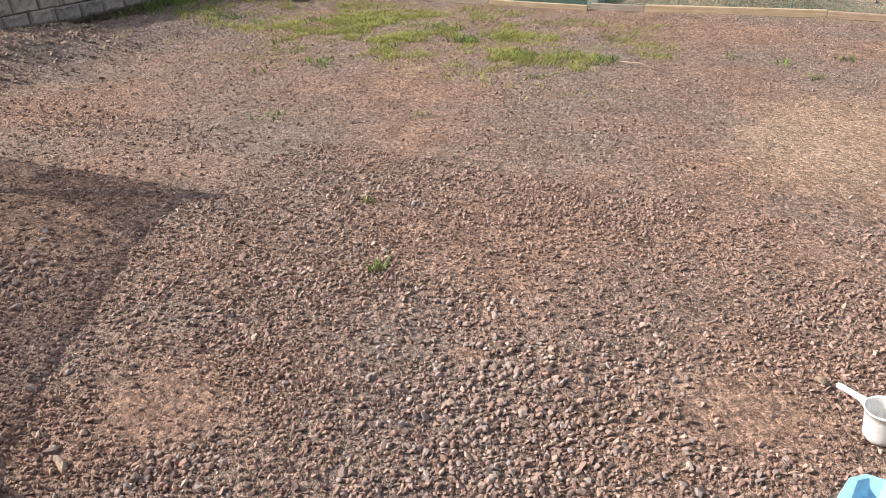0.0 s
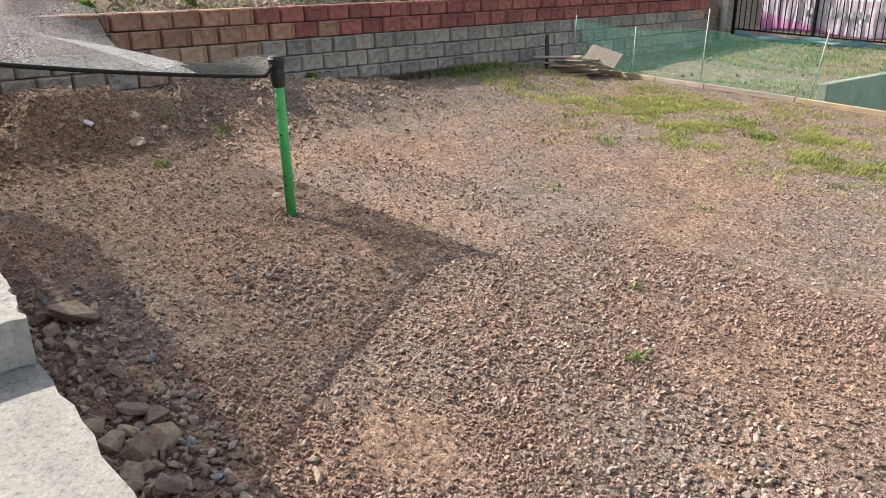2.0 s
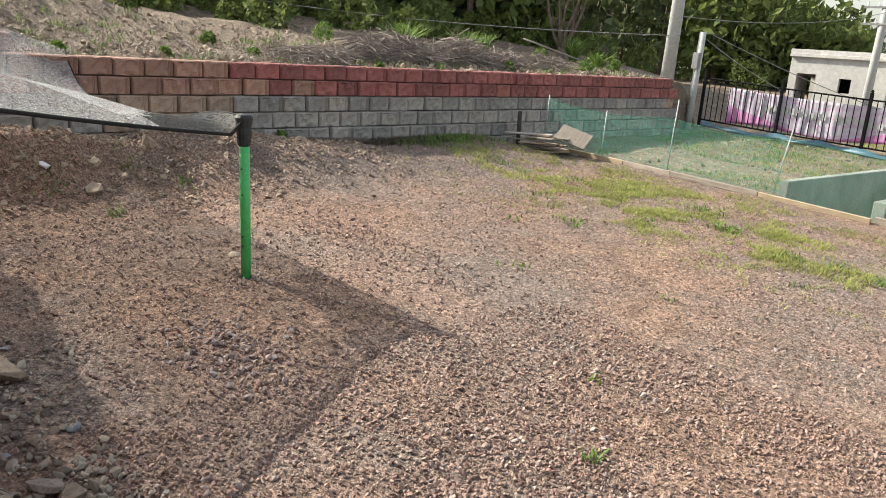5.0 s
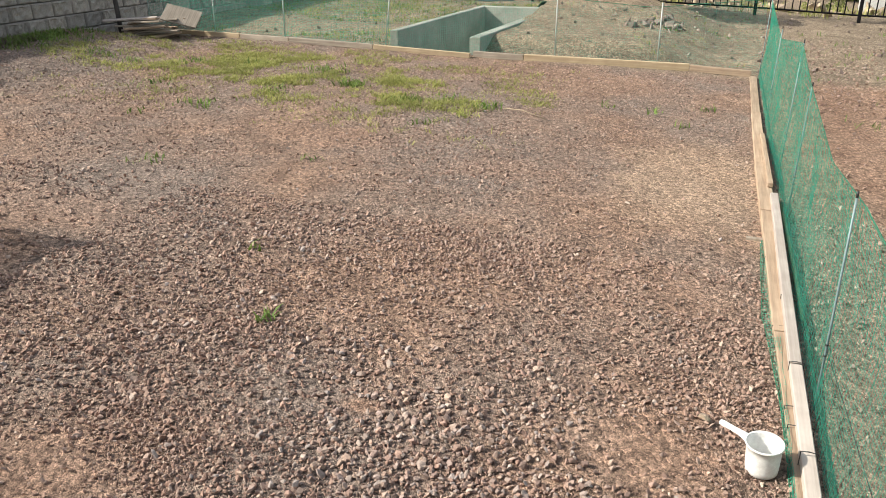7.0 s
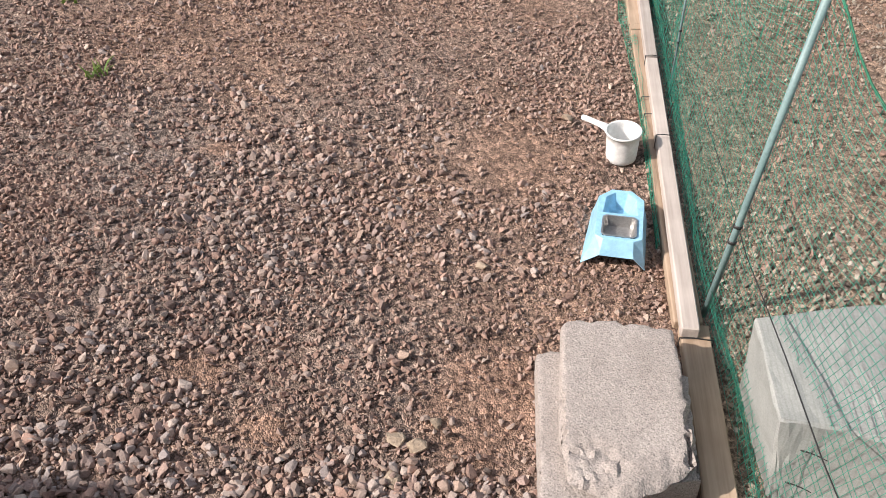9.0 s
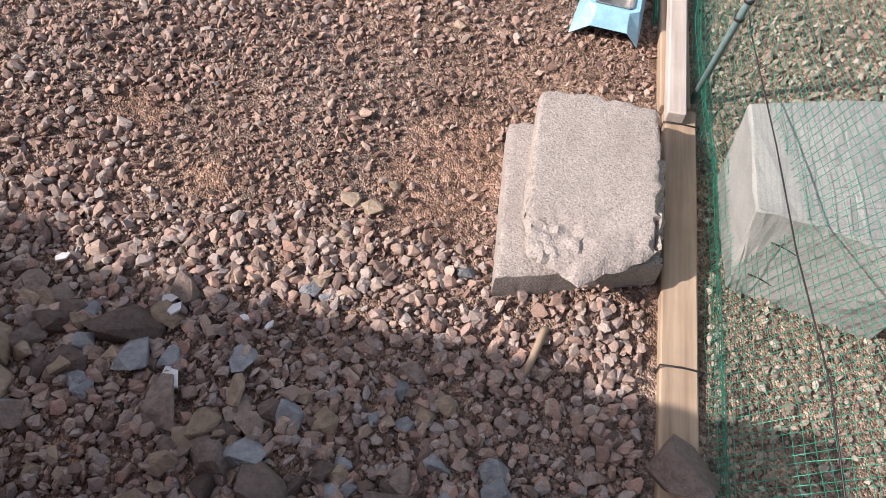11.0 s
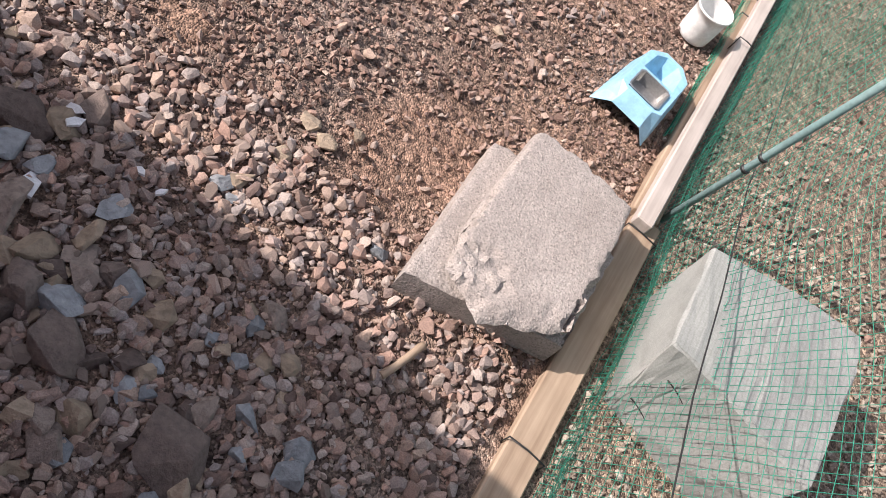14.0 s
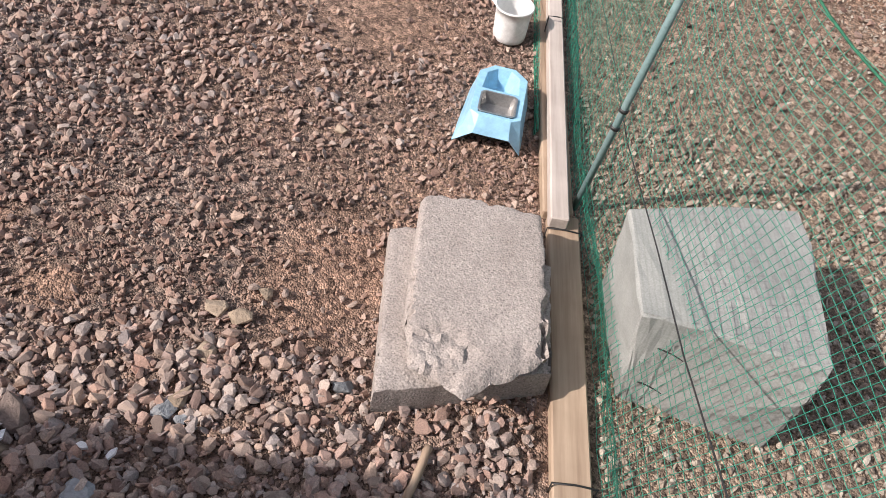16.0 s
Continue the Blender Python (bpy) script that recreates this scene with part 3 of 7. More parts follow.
def hollow_block(w=0.39, d=0.24, h=0.20):
    bm = bmesh.new()
    out = [(-w / 2 + 0.03, -d / 2), (w / 2 - 0.03, -d / 2), (w / 2, -d / 2 + 0.03), (w / 2, d / 2 - 0.03), (w / 2 - 0.03, d / 2), (-w / 2 + 0.03, d / 2), (-w / 2, d / 2 - 0.03), (-w / 2, -d / 2 + 0.03)]
    vb = [bm.verts.new((x, y, 0)) for x, y in out]
    vt = [bm.verts.new((x * 0.995, y * 0.99, h)) for x, y in out]
    for i in range(8):
        j = (i + 1) % 8
        bm.faces.new((vb[i], vb[j], vt[j], vt[i]))
    bm.faces.new(vb[::-1])
    # top face with one square hole
    hs = [(-0.075, -0.055), (0.075, -0.055), (0.075, 0.055), (-0.075, 0.055)]
    ht = [bm.verts.new((x, y, h)) for x, y in hs]
    hb = [bm.verts.new((x * 0.9, y * 0.9, 0.02)) for x, y in hs]
    for i in range(4):
        j = (i + 1) % 4
        bm.faces.new((ht[j], ht[i], hb[i], hb[j]))
    bm.faces.new(hb)
    ring = [(0, 1, 0, 1), (2, 3, 1, 2), (4, 5, 2, 3), (6, 7, 3, 0)]
    for a, b_, c, d_ in ring:
        bm.faces.new((vt[a], vt[b_], ht[d_], ht[c]))
    bm.faces.new((vt[1], vt[2], ht[1]))
    bm.faces.new((vt[3], vt[4], ht[2]))
    bm.faces.new((vt[5], vt[6], ht[3]))
    bm.faces.new((vt[7], vt[0], ht[0]))
    bmesh.ops.recalc_face_normals(bm, faces=bm.faces)
    me = bpy.data.meshes.new("hollow_block")
    bm.to_mesh(me)
    bm.free()
    me.materials.append(MAT_RED)
    return me


HB = hollow_block(0.40, 0.26)
wall_south = part("wall_south", box_bm(7.9, 0.08, 1.0, 0.0, pose(-5.2, -0.86, 0.42)), MAT_RED)
tagged(wall_south, "stacked red hollow cement block wall", "wall", kind="structure")
rs = np.random.default_rng(12)
for row in range(-1, 8):
    x = -9.0 + (0.2 if row % 2 else 0)
    while x < 0.4:
        # the stack steps up away from the camera; the last stretch is a low wall set back
        if x > -1.15:
            lift, tall = 0.0, 2
        elif x > -2.25:
            lift, tall = 0.097, 4
        else:
            lift, tall = 0.125, 5 if x > -3.2 else 6
        if row <= tall:
            b = from_mesh("hollow_block", HB, None, wall_south)
            b.location = (x, (-1.0 if x > -1.15 else -0.78) + rs.normal(0, 0.008), 0.17 + 0.2 * row - 0.2 + lift)
            b.rotation_euler = (0, 0, rs.normal(0, 0.025))
        x += 0.402


def rough_slab(sx, sy, sz, seed, top_amp=0.0009):
    """Split granite: rough top and wavy edges, sawn ends."""
    r = np.random.default_rng(seed)
    bm = bmesh.new()
    nx_, ny_ = 18, 24
    grid = [[bm.verts.new((-sx / 2 + sx * i / nx_, -sy / 2 + sy * j / ny_, sz + r.normal(0, top_amp))) for j in range(ny_ + 1)] for i in range(nx_ + 1)]
    for i in range(nx_):
        for j in range(ny_):
            bm.faces.new((grid[i][j], grid[i + 1][j], grid[i + 1][j + 1], grid[i][j + 1]))
    rim = [grid[i][0] for i in range(nx_ + 1)] + [grid[nx_][j] for j in range(1, ny_ + 1)] + [grid[i][ny_] for i in range(nx_ - 1, -1, -1)] + [grid[0][j] for j in range(ny_ - 1, 0, -1)]
    for v in grid[0] + grid[nx_]:
        v.co.x += r.normal(0, 0.003)
    for i in range(nx_ + 1):
        grid[i][ny_].co.y += r.normal(0, 0.003)
    low = [bm.verts.new((v.co.x, v.co.y, 0)) for v in rim]
    n = len(rim)
    side = []
    for k in range(n):
        side.append(bm.faces.new((low[k], low[(k + 1) % n], rim[(k + 1) % n], rim[k])))
    bm.faces.new(low[::-1])
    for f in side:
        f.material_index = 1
    bmesh.ops.recalc_face_normals(bm, faces=bm.faces)
    return bm


for (sx, sy, sz, x, y, z, rz, seed) in ((0.36, 0.62, 0.088, -2.05, -0.998, 1.270, -3.5, 5), (1.0, 0.62, 0.2, -1.72, -1.007, 1.069, -1, 9)):
    g_ = part("granite_kerb", rough_slab(sx, sy, sz, seed), MAT_GRANITE)
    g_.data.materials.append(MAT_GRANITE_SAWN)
    place(g_, pose(x, y, z, 0, 0, rz))
    tagged(g_, "pale grey granite kerb block with split top lying on the red block wall", "kerb stone", "granite kerbs on the wall")


# ---- plain unseen wall closes the place behind the camera, added to cut sky light ----
wall_unseen = part("wall_unseen", box_bm(12.0, 0.2, 3.2, 0.0, pose(-1.5, -3.6, -0.2), base=True), plain("brown_render", (0.12, 0.10, 0.085), (0.19, 0.16, 0.135), 2.0, 0.9, bump_s=0.3))
tagged(wall_unseen, "unseen plain brown rendered wall added behind the yard to cut sky light", "wall", kind="structure")

# ---- broken concrete paving pieces ----
def concrete_mat():
    m, nt, b = nodes_of("coarse_concrete")
    v = coords(nt)
    col = ramp(nt, noise_tex(nt, 9, 6, 0.65, v), [(0.3, (0.285, 0.25, 0.23)), (0.7, (0.38, 0.34, 0.316))])
    vo = nt.nodes.new("ShaderNodeTexVoronoi")
    vo.inputs["Scale"].default_value = 330
    nt.links.new(v, vo.inputs["Vector"])
    sp = nt.nodes.new("ShaderNodeSeparateColor")
    nt.links.new(vo.outputs["Color"], sp.inputs[0])
    col = mixc(nt, 0.6, col, ramp(nt, sp.outputs[0], [(0.0, (0.30, 0.29, 0.285)), (0.22, (0.85, 0.85, 0.85)), (0.6, (1.0, 1.0, 1.0)), (1.0, (1.45, 1.42, 1.38))]), 'MULTIPLY')
    nt.links.new(col, b.inputs["Base Color"])
    b.inputs["Roughness"].default_value = 0.95
    vg = nt.nodes.new("ShaderNodeTexVoronoi")
    vg.inputs["Scale"].default_value = 170
    nt.links.new(v, vg.inputs["Vector"])
    hh = nt.nodes.new("ShaderNodeMath")
    hh.operation = 'MULTIPLY_ADD'
    nt.links.new(vg.outputs["Distance"], hh.inputs[0])
    hh.inputs[1].default_value = -1.0
    nt.links.new(noise_tex(nt, 260, 3, 0.6, v), hh.inputs[2])
    bump(nt, b, hh.outputs[0], 0.45, 0.0035)
    return m


MAT_CONC = concrete_mat()
MAT_CONC_OLD = plain("cast_concrete", (0.20, 0.215, 0.185), (0.36, 0.365, 0.325), 2.2, 0.9, bump_s=0.4, bump_d=0.006, fine=30)


def slab_bm(poly, h, seed, cell=0.010, chip=0.010, rough_front=0.05, crater=None, undercut=0.0):
    """Broken slab from an outline: rough pitted top, crumbled front, chipped edges."""
    from mathutils.geometry import delaunay_2d_cdt
    r = np.random.default_rng(seed)
    pts = []
    n = len(poly)
    for i in range(n):
        a, b = Vector(poly[i]), Vector(poly[(i + 1) % n])
        k = max(1, int((b - a).length / cell))
        for j in range(k):
            pts.append(a.lerp(b, j / k))
    c = sum(pts, Vector((0, 0))) / len(pts)
    m = len(pts)
    raw = np.array([max(0.0, r.normal(0, chip)) * (2.0 if r.uniform() < 0.25 else 0.5) for _ in pts])
    off = (np.roll(raw, 1) + 2 * raw + np.roll(raw, -1)) / 4
    rim = [p + (c - p).normalized() * (min(0.004, chip) + float(o)) for p, o in zip(pts, off)]
    xs = np.arange(min(p.x for p in pts), max(p.x for p in pts), 0.0085)
    ys = np.arange(min(p.y for p in pts), max(p.y for p in pts), 0.0085)
    inner = [Vector((x + r.normal(0, 0.0015), y + r.normal(0, 0.0015))) for x in xs for y in ys]
    vs2, _, fs2, _, _, _ = delaunay_2d_cdt(rim + inner, [], [list(range(m))], 1, 1e-6)
    ra = np.array([p[:] for p in rim])
    bm = bmesh.new()
    top = []
    front = [p for p in rim if p.y < c.y]
    fx = np.array(sorted((p.x, p.y) for p in front))
    for p in vs2:
        d = float(np.min(np.hypot(ra[:, 0] - p.x, ra[:, 1] - p.y)))
        df = p.y - float(np.interp(p.x, fx[:, 0], fx[:, 1]))
        z = h + 0.0011 * float(vnoise(p.x, p.y, 75, seed)) + 0.0009 * float(vnoise(p.x, p.y, 160, seed + 1)) - min(0.005, chip) * max(0.0, 1 - d / 0.008)
        lim = rough_front * (1 + 0.8 * float(vnoise(p.x, p.y, 14, seed + 2)))
        if df < lim:
            z += -(lim - df) * 0.22 + 0.0035 * float(vnoise(p.x, p.y, 45, seed + 3))
        if crater:
            e = math.hypot((p.x - crater[0]) / crater[2], (p.y - crater[1]) / crater[3]) + 0.35 * float(vnoise(p.x, p.y, 22, seed + 5))
            k = float(sstep(1.15, 0.8, e))
            z += k * (-0.009 + 0.007 * float(vnoise(p.x, p.y, 34, seed + 6)) + 0.006 * float(vnoise(p.x, p.y, 80, seed + 7)))
        top.append(bm.verts.new((p.x, p.y, z)))
    for f in fs2:
        try:
            bm.faces.new([top[i] for i in f])
        except ValueError:
            pass
    rows_ = [top[:m]]
    for z, o_ in ((h * 0.55, 0.0), (h * 0.2, 0.001), (0.0, 0.003)):
        row_ = []
        for p in pts:
            back = undercut * (1 - z / h) * float(sstep(c.y - 0.10, c.y - 0.22, p.y)) * (1 + 0.5 * float(vnoise(p.x, z, 30, seed + 9)))
            row_.append(bm.verts.new((p.x + r.normal(0, 0.0006), p.y + back + r.normal(0, 0.0006), z)))
        rows_.append(row_)
    for a, b in zip(rows_[:-1], rows_[1:]):
        for i in range(m):
            bm.faces.new((b[i], b[(i + 1) % m], a[(i + 1) % m], a[i]))
    bmesh.ops.recalc_face_normals(bm, faces=bm.faces)
    return bm


slab1 = part("concrete_slab", slab_bm([(-0.382, 0.108), (-0.28, 0.140), (-0.15, 0.182), (-0.008, 0.228), (-0.008, 0.54), (-0.20, 0.60), (-0.375, 0.590), (-0.412, 0.575), (-0.398, 0.36)], 0.088, 31, chip=0.003, rough_front=0.006), MAT_CONC, smooth=True)
slab1.data.set_sharp_from_angle(angle=radians(32))
place(slab1, pose(0, 0, gz(-0.2, 0.3) - 0.004))
tagged(slab1, "grey broken concrete paving slab lying on gravel beside boards", "slab", "broken concrete slabs")
slab2 = part("concrete_slab", slab_bm([(-0.322, 0.150), (-0.26, 0.131), (-0.203, 0.096), (-0.146, 0.142), (-0.105, 0.160), (-0.07, 0.187), (-0.026, 0.230), (-0.033, 0.283), (-0.020, 0.315), (-0.042, 0.352), (-0.027, 0.40), (-0.038, 0.45), (-0.035, 0.53), (-0.048, 0.652), (-0.20, 0.672), (-0.335, 0.660), (-0.348, 0.645), (-0.346, 0.40), (-0.343, 0.255)], 0.058, 33, chip=0.006, rough_front=0.05, crater=(-0.262, 0.195, 0.085, 0.075), undercut=0.055), MAT_CONC, smooth=True)
slab2.data.set_sharp_from_angle(angle=radians(32))
place(slab2, pose(0.0, 0, gz(-0.2, 0.3) + 0.082, 0.4, -0.3, 0))
tagged(slab2, "upper broken concrete slab with chipped edges stacked on another", "slab", "broken concrete slabs")

# ---- dressed granite block beyond the net ----
def granite_block():
    """Six-sided dressed block; the corner towards the yard end is broken off along a slope."""
    bm = bmesh.new()
    g0 = gz(0.35, 0.45)
    top = [(0.132, 0.292, 0.270), (0.235, 0.282, 0.277), (0.352, 0.252, 0.279), (0.528, 0.222, 0.277), (0.578, 0.60, 0.273), (0.572, 0.715, 0.270), (0.35, 0.665, 0.281), (0.132, 0.612, 0.270)]
    vt = [bm.verts.new((x, y, g0 + z)) for x, y, z in top]
    chip_ = bm.verts.new((0.502, 0.190, g0 + 0.19))
    bot = [(0.165, 0.262), (0.205, 0.250), (0.50, 0.190), (0.575, 0.60), (0.57, 0.70), (0.34, 0.66), (0.15, 0.60)]
    vb = [bm.verts.new((x, y, g0 - 0.01)) for x, y in bot]
    bm.faces.new((vb[0], vb[1], vt[1], vt[0]))
    bm.faces.new((vb[1], vb[2], chip_, vt[2], vt[1]))
    bm.faces.new((vt[2], chip_, vt[3]))
    bm.faces.new((chip_, vb[2], vb[3], vt[4], vt[3]))
    bm.faces.new((vb[3], vb[4], vt[5], vt[4]))
    bm.faces.new((vb[4], vb[5], vt[6], vt[5]))
    bm.faces.new((vb[5], vb[6], vt[7], vt[6]))
    bm.faces.new((vb[6], vb[0], vt[0], vt[7]))
    bm.faces.new((vt[0], vt[1], vt[2], vt[6], vt[7]))
    bm.faces.new((vt[2], vt[3], vt[4], vt[5], vt[6]))
    bm.faces.new(vb[::-1])
    bmesh.ops.recalc_face_normals(bm, faces=bm.faces)
    bmesh.ops.bevel(bm, geom=[e for e in bm.edges], offset=0.006, segments=1, affect='EDGES', profile=0.6)
    bmesh.ops.triangulate(bm, faces=bm.faces[:])
    bmesh.ops.subdivide_edges(bm, edges=[e for e in bm.edges if e.calc_length() > 0.03], cuts=5, use_grid_fill=True)
    r = np.random.default_rng(19)
    for v in bm.verts:
        v.co += Vector(r.normal(0, 0.0011, 3))
        v.co.z += 0.002 * float(vnoise(v.co.x, v.co.y, 18, 3))
    return bm


def dressed_mat():
    m = plain("dressed_granite", (0.25, 0.26, 0.248), (0.35, 0.355, 0.338), 6, 0.85, bump_s=0.25, bump_d=0.004, fine=220, pos=True)
    nt = m.node_tree
    b = nt.nodes["Principled BSDF"]
    w = nt.nodes.new("ShaderNodeTexWave")
    w.inputs["Scale"].default_value = 26
    w.inputs["Distortion"].default_value = 1.2
    w.inputs["Detail"].default_value = 2
    nt.links.new(world_pos(nt), w.inputs["Vector"])
    col = mixc(nt, 0.35, b.inputs["Base Color"].links[0].from_socket, ramp(nt, w.outputs[0], [(0.0, (0.75, 0.76, 0.74)), (0.4, (1.05, 1.05, 1.05))]), 'MULTIPLY')
    nt.links.new(col, b.inputs["Base Color"])
    return m


MAT_DRESSED = dressed_mat()
gb = part("granite_block", granite_block(), MAT_DRESSED)
tagged(gb, "large pale dressed granite block on gravel outside the net", "stone block")
MAT_NICK = plain("dark_chisel_nick", (0.025, 0.025, 0.024), (0.05, 0.05, 0.048), 40, 0.9, bump_s=0)
MARKS = ((0.225, 0.270, 0.166), (0.218, 0.257, 0.054), (0.390, 0.236, 0.166), (0.378, 0.223, 0.051))
for x, y, z in MARKS:
    L = 0.058
    arc = []
    for u in np.linspace(-0.5, 0.5, 7):
        dz = -0.012 * u - 0.012 * u * u
        arc.append((x + L * u, y - 0.204 * L * u + 0.133 * dz - 0.0015, z + dz))
    tube_obj("chisel_mark", arc, 0.0022, MAT_NICK, gb, 5, 0.001, label="short dark drill mark")

# ---- white water scoop ----
MAT_WHITE = plain("white_plastic", (0.72, 0.72, 0.71), (0.80, 0.80, 0.79), 3, 0.38, bump_s=0.03, bump_d=0.001)


def lathe(profile, n=28):
    bm = bmesh.new()
    rings = []
    for r_, z in profile:
        rings.append([bm.verts.new((r_ * math.cos(2 * math.pi * k / n), r_ * math.sin(2 * math.pi * k / n), z)) for k in range(n)])
    for a, b in zip(rings[:-1], rings[1:]):
        for k in range(n):
            bm.faces.new((a[k], a[(k + 1) % n], b[(k + 1) % n], b[k]))
    bm.faces.new(rings[0][::-1])
    bm.faces.new(rings[-1])
    return bm


scoop = thing("water_scoop", "white plastic water scoop with handle standing on gravel", "scoop", at=pose(-0.135, 1.655, gz(-0.135, 1.655) + 0.004, 3, -2, 0))
part("cup", lathe([(0.052, 0.0), (0.056, 0.004), (0.058, 0.02), (0.061, 0.09), (0.063, 0.118), (0.0675, 0.120), (0.0675, 0.126), (0.063, 0.127), (0.060, 0.118), (0.057, 0.03), (0.050, 0.006)]), MAT_WHITE, scoop, smooth=False).data.shade_smooth()
hb_ = bmesh.new()
ring_prev = None
for d, wd, z in ((0.060, 0.022, 0.112), (0.075, 0.017, 0.119), (0.10, 0.012, 0.124), (0.135, 0.011, 0.128), (0.16, 0.0125, 0.131), (0.172, 0.009, 0.131)):
    ring = [hb_.verts.new((-d, s_ * wd, z + t_)) for s_, t_ in ((-1, -0.006), (1, -0.006), (1, 0.002), (0.6, 0.006), (-0.6, 0.006), (-1, 0.002))]
    if ring_prev:
        for k in range(6):
            hb_.faces.new((ring_prev[k], ring_prev[(k + 1) % 6], ring[(k + 1) % 6], ring[k]))
    else:
        hb_.faces.new(ring)
    ring_prev = ring
hb_.faces.new(ring_prev[::-1])
bmesh.ops.recalc_face_normals(hb_, faces=hb_.faces)
part("handle", hb_, MAT_WHITE, scoop).rotation_euler = (0, 0, radians(-27))

# ---- pale blue double pet feeder ----
MAT_BLUE = plain("light_blue_plastic", (0.26, 0.51, 0.69), (0.32, 0.57, 0.75), 3, 0.35, bump_s=0.02, bump_d=0.001)
MAT_STEEL = plain("brushed_steel", (0.42, 0.41, 0.40), (0.52, 0.51, 0.50), 12, 0.42, 0.85, bump_s=0.05, bump_d=0.001)
feeder = thing("pet_feeder", "light blue plastic pet feeder with square steel bowl on gravel", "pet bowl", at=pose(-0.165, 1.185, gz(-0.165, 1.185), 0, 0, -5))
fb = bmesh.new()
W_, L_, H_ = 0.075, 0.143, 0.098
oct_ = [(-W_, -L_ + 0.035), (-W_ + 0.028, -L_ + 0.018), (W_ - 0.028, -L_ + 0.018), (W_, -L_ + 0.035), (W_, L_ - 0.045), (W_ - 0.042, L_), (-W_ + 0.042, L_), (-W_, L_ - 0.045)]
foot = [(-W_ - 0.035, -L_ + 0.0), (-W_ + 0.02, -L_ - 0.025), (W_ - 0.02, -L_ - 0.025), (W_ + 0.022, -L_ + 0.0), (W_ + 0.022, L_ - 0.03), (W_ - 0.035, L_ + 0.02), (-W_ + 0.035, L_ + 0.02), (-W_ - 0.022, L_ - 0.03)]
vt = [fb.verts.new((x, y, H_)) for x, y in oct_]
mid = [fb.verts.new((x * 0.55 + fx * 0.45, y * 0.55 + fy * 0.45, H_ * (0.5 if i in (0, 3, 4, 7) else 0.72))) for i, ((x, y), (fx, fy)) in enumerate(zip(oct_, foot))]
low = []
for i, (fx, fy) in enumerate(foot):
    low.append(fb.verts.new((fx, fy * (1.0 if i in (0, 3, 4, 7) else 0.93), 0.0 if i in (0, 3, 4, 7) else 0.052)))
for a, b in ((vt, mid), (mid, low)):
    for i in range(8):
        j = (i + 1) % 8
        fb.faces.new((a[i], b[i], b[j], a[j]))


def opening(x0, x1, y0, y1, depth, inset, tri=False):
    a = [(x0, y0), (x1, y0), (x1, y1), (x0, y1)]
    if tri:
        a = [(x0, y0), (x1, y0), (x1 - 0.006, y1 - 0.03), (x1 - 0.035, y1), (x0 + 0.035, y1), (x0 + 0.006, y1 - 0.03)]
    up_ = [fb.verts.new((x, y, H_)) for x, y in a]
    cx_, cy_ = (x0 + x1) / 2, (y0 + y1) / 2
    dn = [fb.verts.new((cx_ + (x - cx_) * inset, cy_ + (y - cy_) * inset, H_ - depth)) for x, y in a]
    n_ = len(a)
    for i in range(n_):
        j = (i + 1) % n_
        fb.faces.new((up_[i], up_[j], dn[j], dn[i]))
    fb.faces.new(dn[::-1])
    return up_


h1_ = opening(-0.052, 0.052, -0.108, -0.010, 0.045, 0.9)
h2_ = opening(-0.056, 0.056, 0.012, 0.128, 0.055, 0.6, True)
fb.faces.new((vt[0], vt[1], h1_[0], h1_[3]))
fb.faces.new((vt[1], vt[2], h1_[1], h1_[0]))
fb.faces.new((vt[2], vt[3], h1_[2], h1_[1]))
fb.faces.new((vt[0], h1_[3], h2_[0], vt[7]))
fb.faces.new((h1_[3], h1_[2], h2_[1], h2_[0]))
fb.faces.new((h1_[2], vt[3], vt[4], h2_[1]))
fb.faces.new((vt[7], h2_[0], h2_[5]))
fb.faces.new((vt[7], h2_[5], h2_[4], vt[6]))
fb.faces.new((vt[6], h2_[4], h2_[3], vt[5]))
fb.faces.new((vt[5], h2_[3], h2_[2], vt[4]))
fb.faces.new((vt[4], h2_[2], h2_[1]))
bmesh.ops.recalc_face_normals(fb, faces=fb.faces)
stand = part("stand", fb, MAT_BLUE, feeder)
sm = stand.modifiers.new("thickness", 'SOLIDIFY')
sm.thickness = 0.003
bv = stand.modifiers.new("soft", 'BEVEL')
bv.width = 0.003
bv.segments = 2
tb = bmesh.new()
tr = [(1.0, 0.1005), (1.06, 0.1015), (1.06, 0.1035), (0.96, 0.1030), (0.86, 0.066)]
prev = None
for f_, z in tr:
    ring = [tb.verts.new((0.053 * f_ * sx, -0.059 + 0.050 * f_ * sy, z)) for sx, sy in ((-1, -0.8), (-0.8, -1), (0.8, -1), (1, -0.8), (1, 0.8), (0.8, 1), (-0.8, 1), (-1, 0.8))]
    if prev:
        for k in range(8):
            tb.faces.new((prev[k], prev[(k + 1) % 8], ring[(k + 1) % 8], ring[k]))
    prev = ring
tb.faces.new(prev)
bmesh.ops.recalc_face_normals(tb, faces=tb.faces)
part("steel_bowl", tb, MAT_STEEL, feeder, "square stainless steel bowl")

